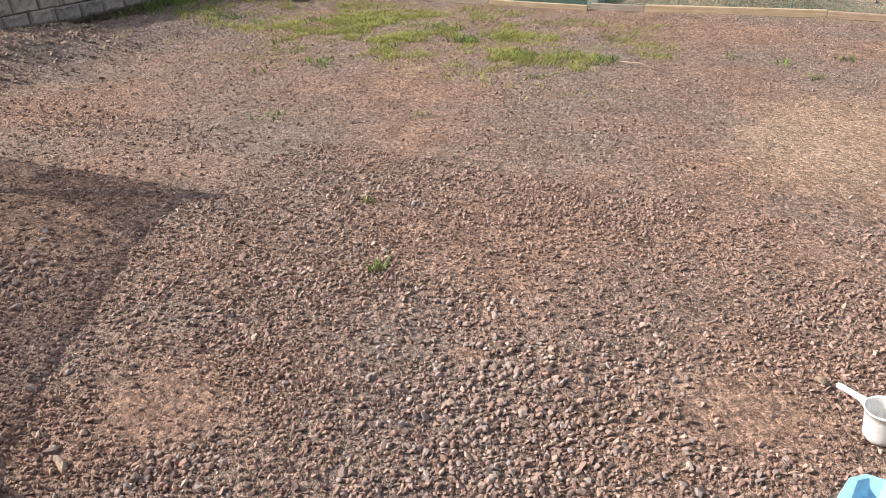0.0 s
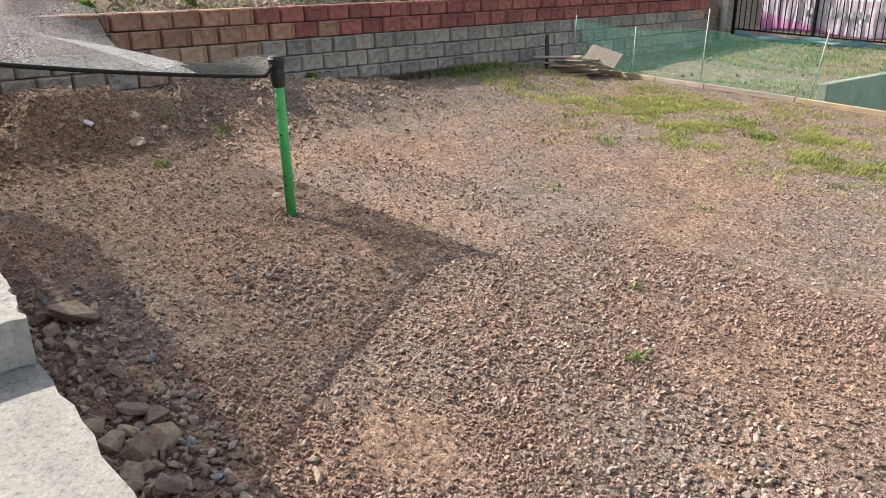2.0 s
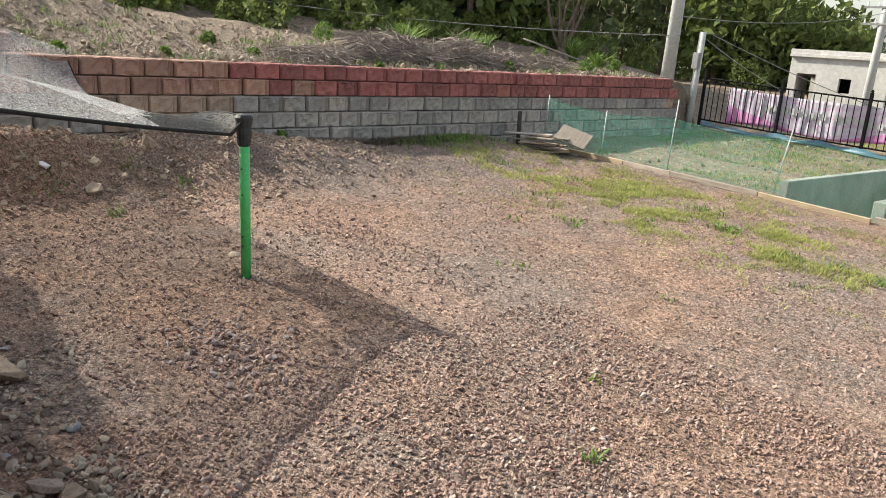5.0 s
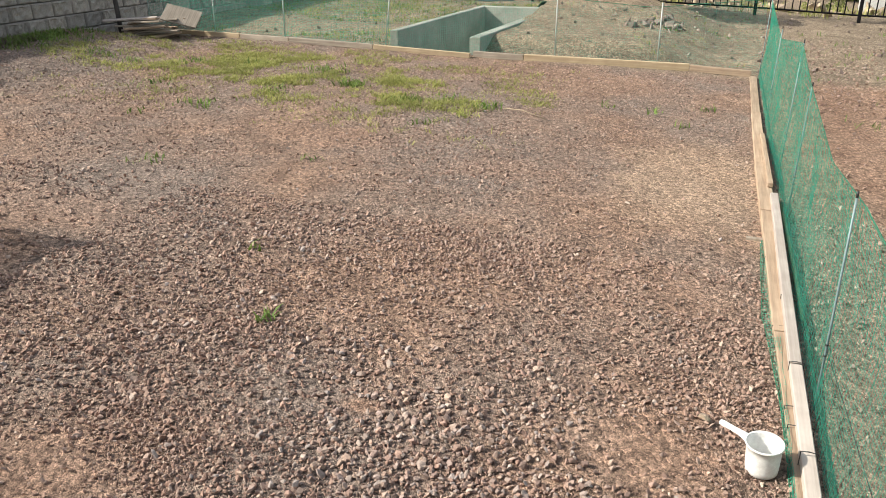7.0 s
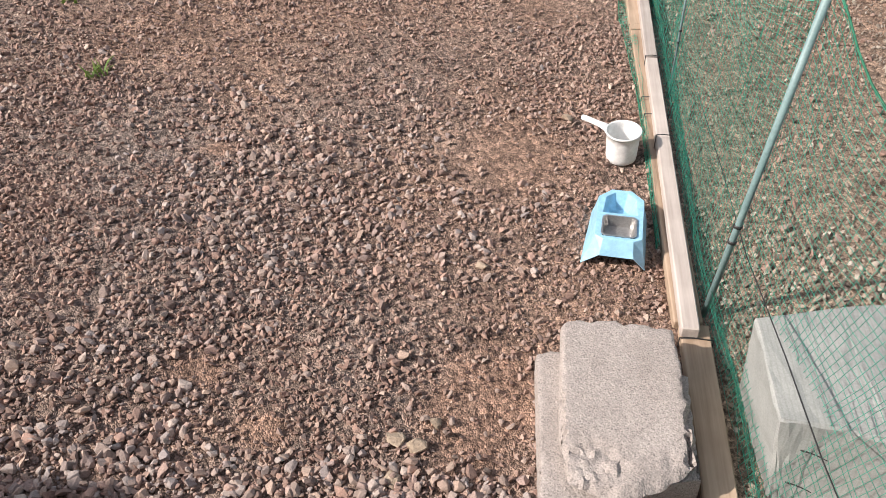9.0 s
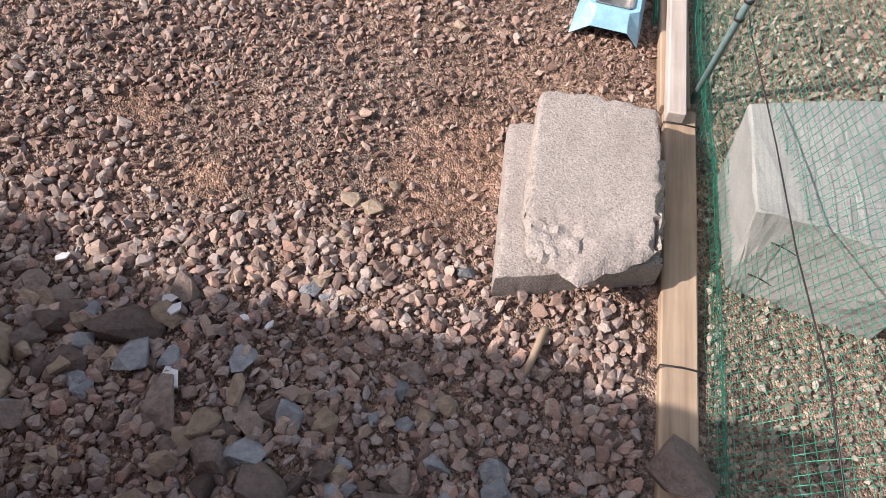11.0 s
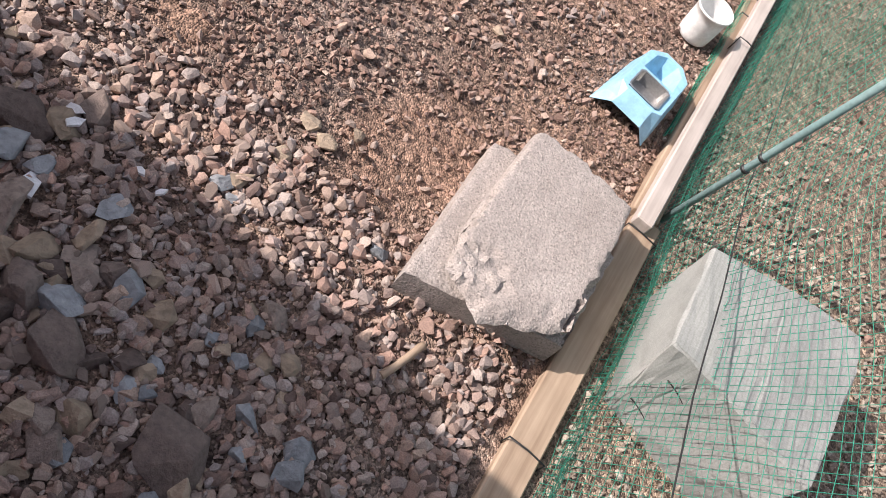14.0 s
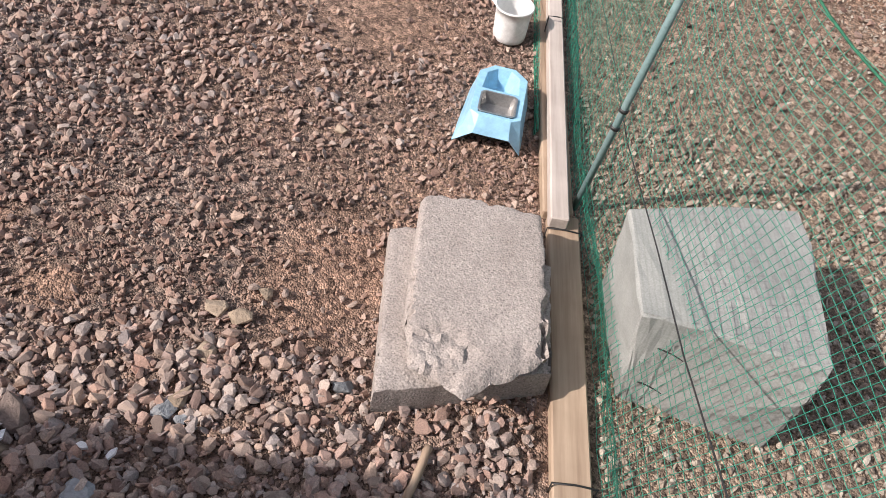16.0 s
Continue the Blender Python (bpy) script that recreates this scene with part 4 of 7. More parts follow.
# ---- green pole and shade net ----
MAT_GREEN = plain("green_painted_pipe", (0.06, 0.43, 0.11), (0.09, 0.54, 0.155), 5, 0.45, bump_s=0.05, bump_d=0.002)
MAT_DARKTAPE = plain("black_tape", (0.012, 0.013, 0.013), (0.03, 0.032, 0.03), 30, 0.6, bump_s=0.3)
PX, PY = -5.325, 1.74
pz = gz(PX, PY)
pole = thing("green_post", "bright green metal pipe post set upright in gravel", "post", at=pose(PX, PY, pz - 0.01, 0.4, -1.0, 0))
part("pipe", cyl_bm(0.036, 0.036, 1.10, 20), MAT_GREEN, pole, smooth=True)
for z in (0.25, 0.32, 0.62, 0.80):
    part("bolt_hole", cyl_bm(0.006, 0.006, 0.01, 8, pose(0.0335 * 0.5, -0.029, z, 90, 0, 30)), MAT_DARKTAPE, pole)
part("tape_wrap", lathe([(0.037, 0.955), (0.046, 0.965), (0.048, 1.0), (0.053, 1.04), (0.049, 1.08), (0.058, 1.12), (0.062, 1.15), (0.05, 1.17), (0.02, 1.18)], 14), MAT_DARKTAPE, pole, "black tape and net wrapped round the post top")


def netting_mat(name, dark, light, cover, scale, glint=(0.42, 0.62), thin_part=0.4):
    m, nt, b = nodes_of(name)
    v = world_pos(nt)
    f = noise_tex(nt, scale, 3, 0.8, v)
    big = noise_tex(nt, 2.5, 4, 0.6, v)
    a = nt.nodes.new("ShaderNodeMath")
    a.operation = 'MULTIPLY_ADD'
    nt.links.new(big, a.inputs[0])
    a.inputs[1].default_value = 0.08
    nt.links.new(f, a.inputs[2])
    alpha = ramp(nt, a.outputs[0], [(cover - 0.04, (1, 1, 1)), (cover + 0.04, (0, 0, 0))])
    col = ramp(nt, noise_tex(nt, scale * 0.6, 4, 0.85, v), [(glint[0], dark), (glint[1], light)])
    nt.links.new(col, b.inputs["Base Color"])
    b.inputs["Roughness"].default_value = 0.6
    b.inputs["Specular IOR Level"].default_value = 0.2
    clear = nt.nodes.new("ShaderNodeBsdfTransparent")
    thin = nt.nodes.new("ShaderNodeBsdfTranslucent")
    nt.links.new(col, thin.inputs[0])
    cloth = nt.nodes.new("ShaderNodeMixShader")
    cloth.inputs[0].default_value = thin_part
    nt.links.new(b.outputs[0], cloth.inputs[1])
    nt.links.new(thin.outputs[0], cloth.inputs[2])
    holes = nt.nodes.new("ShaderNodeMixShader")
    nt.links.new(alpha, holes.inputs[0])
    nt.links.new(clear.outputs[0], holes.inputs[1])
    nt.links.new(cloth.outputs[0], holes.inputs[2])
    nt.links.new(holes.outputs[0], nt.nodes["Material Output"].inputs[0])
    return m


# pale flecks paint the sun's glints on black fibre into the base colour
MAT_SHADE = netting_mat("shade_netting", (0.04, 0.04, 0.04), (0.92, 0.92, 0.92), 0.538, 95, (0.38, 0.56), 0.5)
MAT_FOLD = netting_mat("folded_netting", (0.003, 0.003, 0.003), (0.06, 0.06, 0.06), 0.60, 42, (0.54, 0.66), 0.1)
MAT_HEM = plain("black_net_hem", (0.005, 0.005, 0.005), (0.03, 0.03, 0.03), 60, 0.9, bump_s=0.6, bump_d=0.01)


def lerp3(a, b, t):
    return tuple(p + (q - p) * t for p, q in zip(a, b))


SAG_U, SAG_Z = (0, 0.08, 0.17, 0.28, 0.39, 0.52, 0.63, 0.72, 0.79, 0.86, 0.92, 0.97, 1), (0, 0.03, 0.09, 0.18, 0.27, 0.36, 0.40, 0.41, 0.39, 0.34, 0.25, 0.12, 0)


def sail_point(u, v):
    """u from the post side to the block wall, v from the yard edge to the near wall."""
    A, B, C, D = (-5.325, 1.74, pz + 1.15), (-9.40, 1.82, 1.61), (-10.6, -1.0, 2.6), (-4.65, -0.72, 1.77)
    p = lerp3(lerp3(A, B, u), lerp3(D, C, u), v)
    sag = -float(np.interp(u, SAG_U, SAG_Z)) * (1 - v) ** 1.3 - 0.10 * 4 * u * (1 - u) * v - 0.035 * 4 * v * (1 - v) * (1 - u)
    pull = -0.10 * 4 * v * (1 - v) * (1 - u) ** 2
    sag -= 0.13 * min(1.0, v / 0.05) * (1 - u) ** 4
    return (p[0] + pull, p[1] + 0.0 * u, p[2] + sag + 0.02 * math.sin(u * 19 + v * 7) * u * (1 - u) * 4)


N_U, N_V = 48, 28
sv_ = [sail_point(i / N_U, j / N_V) for i in range(N_U + 1) for j in range(N_V + 1)]
sf_ = [(i * (N_V + 1) + j, (i + 1) * (N_V + 1) + j, (i + 1) * (N_V + 1) + j + 1, i * (N_V + 1) + j + 1) for i in range(N_U) for j in range(N_V)]
sail = thing("shade_net", "black woven shade net stretched from post to walls", "shade net")
def doubled(face):
    """The corner at the post is folded double, further along the yard edge."""
    c = [sum(sv_[k][a] for k in face) / 4 for a in (0, 1)]
    d = math.hypot(c[0] - PX, c[1] - PY)
    return d + 0.55 * (face[0] % (N_V + 1)) / 4 < 1.45


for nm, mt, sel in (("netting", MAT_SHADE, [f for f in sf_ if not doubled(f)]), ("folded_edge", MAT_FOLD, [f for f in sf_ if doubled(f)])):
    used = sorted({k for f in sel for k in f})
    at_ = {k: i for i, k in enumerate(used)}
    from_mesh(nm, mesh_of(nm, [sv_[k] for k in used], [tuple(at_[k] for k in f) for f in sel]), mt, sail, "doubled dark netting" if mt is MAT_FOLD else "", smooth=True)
tube_obj("hem", [sail_point(0, j / 20) for j in range(21)], 0.013, MAT_HEM, sail, 8, label="rolled black hem")
tube_obj("hem", [sail_point(i / 30, 0) for i in range(31)], 0.007, MAT_HEM, sail, 8, label="rolled black hem")
# unseen sheet, shaped to cast the darker strip along the near wall
cx_s = np.arange(-9.0, -3.2, 0.2)
cv_ = [(float(x), -0.74 + 0.015 * math.sin(x * 9), float(z)) for x in cx_s for z in (1.5, 1.55 + 0.2 * (-3.26 - x))]
from_mesh("shading_curtain", mesh_of("shading_curtain", cv_, [(2 * i, 2 * i + 2, 2 * i + 3, 2 * i + 1) for i in range(len(cx_s) - 1)]), MAT_FOLD, sail, "unseen dark netting added to shade the ground by the wall")

# ---- green netting fences ----
MAT_NET = plain("green_net_cord", (0.02, 0.25, 0.16), (0.05, 0.38, 0.27), 8, 0.55, bump_s=0)
# darker copy of the cord colour, shade of the bunched net painted in
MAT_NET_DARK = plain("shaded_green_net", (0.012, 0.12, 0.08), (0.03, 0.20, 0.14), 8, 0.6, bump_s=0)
MAT_STAKE = plain("pale_green_stake", (0.13, 0.22, 0.22), (0.22, 0.32, 0.32), 7, 0.5, bump_s=0.15, bump_d=0.002)
MAT_STAKE_DARK = plain("grey_blue_stake", (0.10, 0.16, 0.17), (0.20, 0.28, 0.29), 7, 0.5, bump_s=0.15, bump_d=0.002)
MAT_PALE_STAKE = plain("whitish_stake", (0.36, 0.38, 0.36), (0.50, 0.52, 0.50), 7, 0.6, bump_s=0.1, bump_d=0.002)
MAT_ROPE = plain("green_rope", (0.01, 0.10, 0.055), (0.025, 0.18, 0.10), 60, 0.7, bump_s=0.4)


def interp(knots, s):
    s = np.asarray(s, float)
    k = np.array(knots, float)
    return np.stack([np.interp(s, k[:, 0], k[:, c]) for c in range(1, k.shape[1])], -1)


def smooth_line(knots, s, w):
    return sum(interp(knots, s + d) for d in np.linspace(-w, w, 9)) / 9


def net_mesh(name, S, foot_pts, top_pts, rows, r, material, parent, belly=0.0, seed=1, skew=0.0):
    """Square mesh of thin cords between a foot line and a top line."""
    n = len(S)
    t = np.linspace(0, 1, rows)
    P = foot_pts[:, None, :] * (1 - t)[None, :, None] + top_pts[:, None, :] * t[None, :, None]
    k = np.random.default_rng(seed)
    wob = (vnoise(S[:, None] * 1.0 + 0 * t[None], t[None] * 1.3 + 0 * S[:, None], 2.2, seed))
    P[:, :, 0] += belly * np.sin(np.pi * t)[None] * (0.6 + 0.6 * wob)
    P += 0.0025 * k.normal(size=P.shape)

    def ribbons(lines):
        a = lines[:, :-1].reshape(-1, 3)
        b = lines[:, 1:].reshape(-1, 3)
        d = b - a
        d /= np.linalg.norm(d, axis=1)[:, None] + 1e-9
        up = np.where(np.abs(d[:, 2:3]) > 0.8, np.array([[1.0, 0, 0]]), np.array([[0, 0, 1.0]]))
        u = np.cross(d, up)
        u /= np.linalg.norm(u, axis=1)[:, None] + 1e-9
        w = np.cross(d, u)
        offs = [u * r, (-0.5 * u + 0.866 * w) * r, (-0.5 * u - 0.866 * w) * r]
        v = np.stack([a + o for o in offs] + [b + o for o in offs], 1)
        base = np.arange(len(a))[:, None] * 6
        q = np.stack([np.concatenate([base + i, base + (i + 1) % 3, base + 3 + (i + 1) % 3, base + 3 + i], 1) for i in range(3)], 1)
        return v.reshape(-1, 3), q.reshape(-1, 4)

    step = max(1, rows // 8)
    cols = np.unique(np.append(np.arange(0, rows, step), rows - 1))
    v1, q1 = ribbons(P[:, cols])
    hs = np.unique(np.append(np.arange(0, n, 4), n - 1))
    v2, q2 = ribbons(P[hs].transpose(1, 0, 2))
    me = mesh_of(name, np.concatenate([v1, v2]), np.concatenate([q1, q2 + len(v1)]))
    ob = from_mesh(name, me, material, parent)
    tagged(ob, kind="stuff")
    return ob


side_net = thing("net_fence", "green plastic net fence on thin stakes beside the yard", "fence")
FOOT = [(-1.0, 0.118), (0.6, 0.112), (0.95, 0.075), (2.4, 0.066), (5.0, 0.066), (6.5, 0.04), (9.4, 0.03)]
TOPL = [(-1.2, 0.62, 0.62), (-0.3, 0.58, 0.68), (0.3, 0.46, 0.76), (0.5, 0.32, 0.80), (0.66, 0.22, 0.87), (0.88, 0.165, 1.03), (1.45, 0.17, 0.83), (2.12, 0.10, 0.91), (3.2, 0.13, 0.76), (4.4, 0.10, 0.92), (5.34, 0.10, 1.04), (7.2, 0.08, 0.82), (9.4, 0.06, 0.98)]
S = np.arange(-0.95, 9.38, 0.019)
fx_ = smooth_line(FOOT, S, 0.1)[:, 0]
fpts = np.stack([fx_, S, ground_z(fx_, S) + 0.01], -1)
tl_ = smooth_line(TOPL, S, 0.08)
tpts = np.stack([tl_[:, 0], S, tl_[:, 1]], -1)
net_mesh("netting", S, fpts, tpts, 44, 0.00075, MAT_NET, side_net, belly=0.03, seed=2)
rope_s = np.arange(-0.95, 9.38, 0.06)
rp = smooth_line(TOPL, rope_s, 0.08)
tube_obj("top_rope", [(a, s_, b) for s_, (a, b) in zip(rope_s, rp)], 0.0028, MAT_ROPE, side_net, 5)
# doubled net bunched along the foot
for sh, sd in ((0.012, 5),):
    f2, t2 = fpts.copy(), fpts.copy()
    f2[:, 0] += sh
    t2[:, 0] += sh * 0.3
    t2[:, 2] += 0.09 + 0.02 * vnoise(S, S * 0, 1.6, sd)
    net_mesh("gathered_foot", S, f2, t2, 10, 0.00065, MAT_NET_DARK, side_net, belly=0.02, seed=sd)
# loose flap of net on the yard side of the boards
SF = np.arange(1.15, 4.3, 0.018)
fl = np.interp(SF, [1.15, 1.6, 2.1, 2.9, 3.8, 4.3], [-0.035, -0.045, -0.05, -0.10, -0.085, -0.03])
fa = np.stack([fl, SF, ground_z(fl, SF) + 0.012], -1)
fb2 = np.stack([np.full_like(SF, -0.03), SF, ground_z(-0.03, SF) + 0.03], -1)
net_mesh("loose_flap", SF, fa, fb2, 6, 0.0008, MAT_NET, side_net, belly=0.0, seed=8)
tube_obj("flap_cord", [tuple(p) for p in fa[::6]], 0.0025, MAT_ROPE, side_net, 5)
STAKES = (("stake", (0.082, 0.87), (0.165, 0.88, 1.04), MAT_STAKE), ("stake", (0.08, 2.12), (0.075, 2.14, 0.94), MAT_STAKE_DARK), ("stake", (0.095, 4.42), (0.105, 4.35, 0.93), MAT_STAKE_DARK), ("stake", (0.085, 5.36), (0.105, 5.30, 1.06), MAT_STAKE), ("stake", (0.06, 7.3), (0.08, 7.25, 0.92), MAT_STAKE), ("stake", (0.03, 9.35), (0.06, 9.35, 1.0), MAT_STAKE))
for nm, (x, y), tp, mt in STAKES:
    b0 = (x, y, gz(x, y) - 0.05)
    rad = 0.0098 if y < 1 else 0.0048
    tube_obj(nm, [b0, lerp3(b0, tp, 0.5), tp], rad, mt, side_net, 10)
    tube_obj("stake_cap", [lerp3(b0, tp, 0.985), lerp3(b0, tp, 1.01)], rad * 1.06, MAT_STRAP, side_net, 10)
    for f_ in (0.31, 0.36):
        tube_obj("cable_tie", [lerp3(b0, tp, f_ - 0.004), lerp3(b0, tp, f_ + 0.004)], rad * 1.35, MAT_STRAP, side_net, 8)
tube_obj("black_string", [(0.145, y, gz(0.145, y) + z) for y, z in ((-0.5, 0.48), (-0.2, 0.46), (0.1, 0.40), (0.4, 0.36), (0.85, 0.28), (1.3, 0.24), (1.9, 0.16), (2.6, 0.08))], 0.0018, MAT_STRAP, side_net, 5)


def tie_round(y, w, h, x):
    """Black cable tie round a flat board."""
    z0 = gz(x, y) - 0.008
    ring = [(x - w / 2 - 0.002, y, z0 + 0.002), (x - w / 2 - 0.002, y + 0.002, z0 + h + 0.002), (x, y + 0.004, z0 + h + 0.0035), (x + w / 2 + 0.002, y + 0.001, z0 + h + 0.002), (x + w / 2 + 0.002, y - 0.003, z0 + 0.002)]
    return tube_obj("cable_tie", ring, 0.0024, MAT_STRAP, side_net, 5)


for y in (0.005, 0.735, 1.92, 2.05, 2.75, 3.6):
    tie_round(y, 0.091, 0.042, float(np.interp(y, (0, 0.8, 2.7, 4.4), (0.05, 0.045, -0.012, -0.029))) + (0 if y > 0.8 else 0))
for y in (1.70, 2.35, 3.05):
    tie_round(y, 0.054, 0.086, 0.018)
chip_b = part("wood_offcut", box_bm(0.13, 0.035, 0.02, 0.003), MAT_WOOD_GREY)
place(chip_b, pose(-0.10, 3.93, gz(-0.10, 3.93) + 0.008, 0, 0, -4))
tagged(chip_b, "short weathered wood offcut lying beside the edging boards", "offcut")
lath = part("bamboo_lath", box_bm(0.03, 1.75, 0.008, 0.002), plain("green_lath", (0.17, 0.28, 0.12), (0.28, 0.38, 0.19), 6, 0.6, bump_s=0.1))
place(lath, pose(0.082, 3.75, gz(0.082, 3.75) + 0.03, 0, 35, 0.5))
tagged(lath, "narrow green lath lying along the foot of the net", "lath")

back_net = thing("net_fence", "green plastic net fence on thin stakes behind the back edging", "fence")
BT = [(-8.75, 1.22), (-8.5, 1.14), (-7.6, 1.06), (-6.42, 1.12), (-5.6, 1.02), (-4.75, 1.06), (-3.6, 0.95), (-2.5, 0.98), (-1.3, 0.86), (0.05, 0.98)]
SB = np.arange(-8.72, 0.04, 0.026)
yb_ = np.interp(SB, [-8.75, -7.1, -5.0, -3.6, -2.4, -0.8, 0.05], [8.98, 9.06, 9.04, 9.22, 9.24, 9.47, 9.44])
bz = smooth_line(BT, SB, 0.15)[:, 0]
for lo_, hi_, cord in ((-9.0, -4.75, 0.0014), (-4.80, 0.1, 0.0008)):
    k_ = (SB >= lo_) & (SB <= hi_)
    net_mesh("netting", SB[k_], np.stack([SB, yb_, ground_z(SB, yb_) + 0.02], -1)[k_], np.stack([SB, yb_ + 0.05, bz], -1)[k_], 34, cord, MAT_NET, back_net, belly=0.0, seed=4)
tube_obj("top_rope", [(SB[i], yb_[i] + 0.05, bz[i]) for i in range(0, len(SB), 4)], 0.004, MAT_ROPE, back_net, 5)
for x, zt_ in ((-8.72, 1.25), (-7.6, 1.12), (-6.42, 1.40), (-4.8, 1.2), (-2.5, 1.06), (-1.2, 0.92)):
    y = float(np.interp(x, SB, yb_)) + 0.02
    tilt = {-4.8: 0.12, -6.42: 0.02}.get(x, 0.0)
    tube_obj("stake", [(x - tilt * 0.5, y, gz(x, y) - 0.05), (x + tilt * 0.5, y + 0.03, zt_)], 0.009, MAT_PALE_STAKE, back_net, 8)

# ---- concrete pit ----
pit = thing("concrete_pit", "grey cast concrete pit with open top behind the boards", "pit", at=pose(BOX["x"], BOX["y"], 0, 0, 0, BOX["turn"]))
for nm, sx, sy, x, y in (("side_wall", 0.13, BOX["l"], -BOX["w"] / 2 + 0.02, 0), ("low_side_wall", 0.16, BOX["l"] - 0.1, BOX["w"] / 2 + 0.02, 0.0), ("end_wall", BOX["w"] - 0.1, 0.13, 0, BOX["l"] / 2 - 0.06), ("end_wall", BOX["w"] - 0.1, 0.12, 0, -BOX["l"] / 2 + 0.1)):
    low_front = nm == "end_wall" and y < 0
    h = 0.75 if low_front else 1.25
    b = part(nm, box_bm(sx, sy, h, 0.012), MAT_CONC_OLD, pit)
    b.location = (x, y, 0.50 - 1.25 + h / 2 - (0.05 if nm == "low_side_wall" else 0.0))
part("pit_floor", box_bm(BOX["w"], BOX["l"], 0.1, 0.0, pose(0, 0, -0.72)), MAT_CONC_OLD, pit)

# ---- pile of old planks and a pale sheet ----
rp_ = np.random.default_rng(21)
for k in range(17):
    L = rp_.uniform(0.4, 0.85)
    mt = (MAT_WOOD_GREY, MAT_WOOD_GREY, MAT_WOOD, MAT_WOOD_PALE)[int(rp_.integers(0, 4))]
    pl = part("plank", box_bm(rp_.uniform(0.06, 0.12), L, rp_.uniform(0.016, 0.03), 0.003), mt)
    x, y = -8.35 + rp_.uniform(-0.12, 0.35), 8.38 + rp_.uniform(-0.2, 0.25)
    place(pl, pose(x, y, gz(x, y) + 0.02 + 0.018 * k * (1 - 0.5 * (x + 8.5)), rp_.normal(0, 2.5), rp_.normal(0, 3), -70 + rp_.normal(0, 22)))
    tagged(pl, "old weathered plank in an untidy pile by the wall", "plank", "pile of old planks")
sheet = part("board_sheet", box_bm(0.5, 0.42, 0.018, 0.004), MAT_WOOD_GREY)
place(sheet, pose(-7.86, 8.66, gz(-7.86, 8.66) + 0.30, 26, 16, 25))
tagged(sheet, "pale grey board sheet leaning on the plank pile", "sheet")
stick = tube_obj("old_post", [(-8.80, 8.45, 0.3), (-8.82, 8.45, 0.98)], 0.035, MAT_DARKSTEM_WOOD)
tagged(stick, "short grey timber post beside the plank pile", "post")

# ---- black iron fence with banner ----
MAT_IRON = plain("black_painted_iron", (0.005, 0.005, 0.006), (0.012, 0.012, 0.013), 20, 0.8, 0.0, bump_s=0.1)
MAT_IRON.node_tree.nodes["Principled BSDF"].inputs["Specular IOR Level"].default_value = 0.15
POSTS = [-9.75, -7.93, -6.14, -4.35, -3.55, -1.75, 0.10, 1.95, 3.8, 5.65, 7.5]
FY = 15.8


def fence_foot(x):
    return gz(x, FY) + 0.0


iron = thing("iron_fence", "black iron railing fence with thin upright bars", "fence")
for i, x in enumerate(POSTS):
    z = fence_foot(x)
    post = part("fence_post", box_bm(0.06, 0.06, 1.2, 0.006, base=True), MAT_IRON, iron)
    post.location = (x, FY, z)
    part("cap", lathe([(0.04, 1.2), (0.042, 1.215), (0.02, 1.225), (0.032, 1.25), (0.02, 1.275), (0.004, 1.285)], 10), MAT_IRON, post)
for a, b_ in zip(POSTS[:-1], POSTS[1:]):
    if (a, b_) == (-4.35, -3.55):
        continue
    za, zb = fence_foot(a), fence_foot(b_)
    tube_obj("bottom_rail", [(a + 0.03, FY, za + 0.14), (b_ - 0.03, FY, zb + 0.14)], 0.017, MAT_IRON, iron, 4, smooth=False)
    pan = tube_obj("top_rail", [(a + 0.03, FY, za + 1.08), (b_ - 0.03, FY, zb + 1.08)], 0.017, MAT_IRON, iron, 4, smooth=False)
    n = int((b_ - a) / 0.128)
    for k in range(1, n):
        t = k / n
        x = a + (b_ - a) * t
        z = za + (zb - za) * t
        tube_obj("bar", [(x, FY, z + 0.14), (x, FY, z + 1.08)], 0.0125, MAT_IRON, pan, 4, smooth=False)
for x in (-4.05, -3.85):
    part("gate_post", box_bm(0.09, 0.09, 1.7, 0.006, pose(x, FY, fence_foot(x)), base=True), MAT_IRON, iron, "thick gate post")


def banner_mat():
    m, nt, b = nodes_of("printed_banner")
    sep = nt.nodes.new("ShaderNodeSeparateXYZ")
    nt.links.new(coords(nt, "UV"), sep.inputs[0])

    def mth(op, x, y):
        q = nt.nodes.new("ShaderNodeMath")
        q.operation = op
        for s_, v in ((q.inputs[0], x), (q.inputs[1], y)):
            if hasattr(v, "is_linked"):
                nt.links.new(v, s_)
            else:
                s_.default_value = v
        return q.outputs[0]
    u, v = sep.outputs[0], sep.outputs[1]
    c = mth('ABSOLUTE', mth('SUBTRACT', u, 0.45), 0)
    edge = mth('MULTIPLY', mth('POWER', c, 1.6), 1.9)
    d = mth('SUBTRACT', v, edge)
    f = noise_tex(nt, 6, 3, 0.6, coords(nt, "UV"))
    white = ramp(nt, f, [(0.3, (0.50, 0.44, 0.52)), (0.7, (0.66, 0.60, 0.67))])
    pink = ramp(nt, v, [(0.0, (0.60, 0.22, 0.47)), (1.0, (0.60, 0.38, 0.58))])
    col = mixc(nt, ramp(nt, mth('ADD', d, 0.5), [(0.5, (1, 1, 1)), (0.53, (0, 0, 0))]), white, pink)
    stripe = mth('SINE', mth('MULTIPLY', mth('SUBTRACT', v, mth('MULTIPLY', edge, 1.35)), 26.0), 0)
    band = ramp(nt, stripe, [(0.55, (0, 0, 0)), (0.75, (0.35, 0.35, 0.35))])
    col = mixc(nt, band, col, (0.60, 0.30, 0.55))
    nt.links.new(col, b.inputs["Base Color"])
    b.inputs["Roughness"].default_value = 0.7
    return m


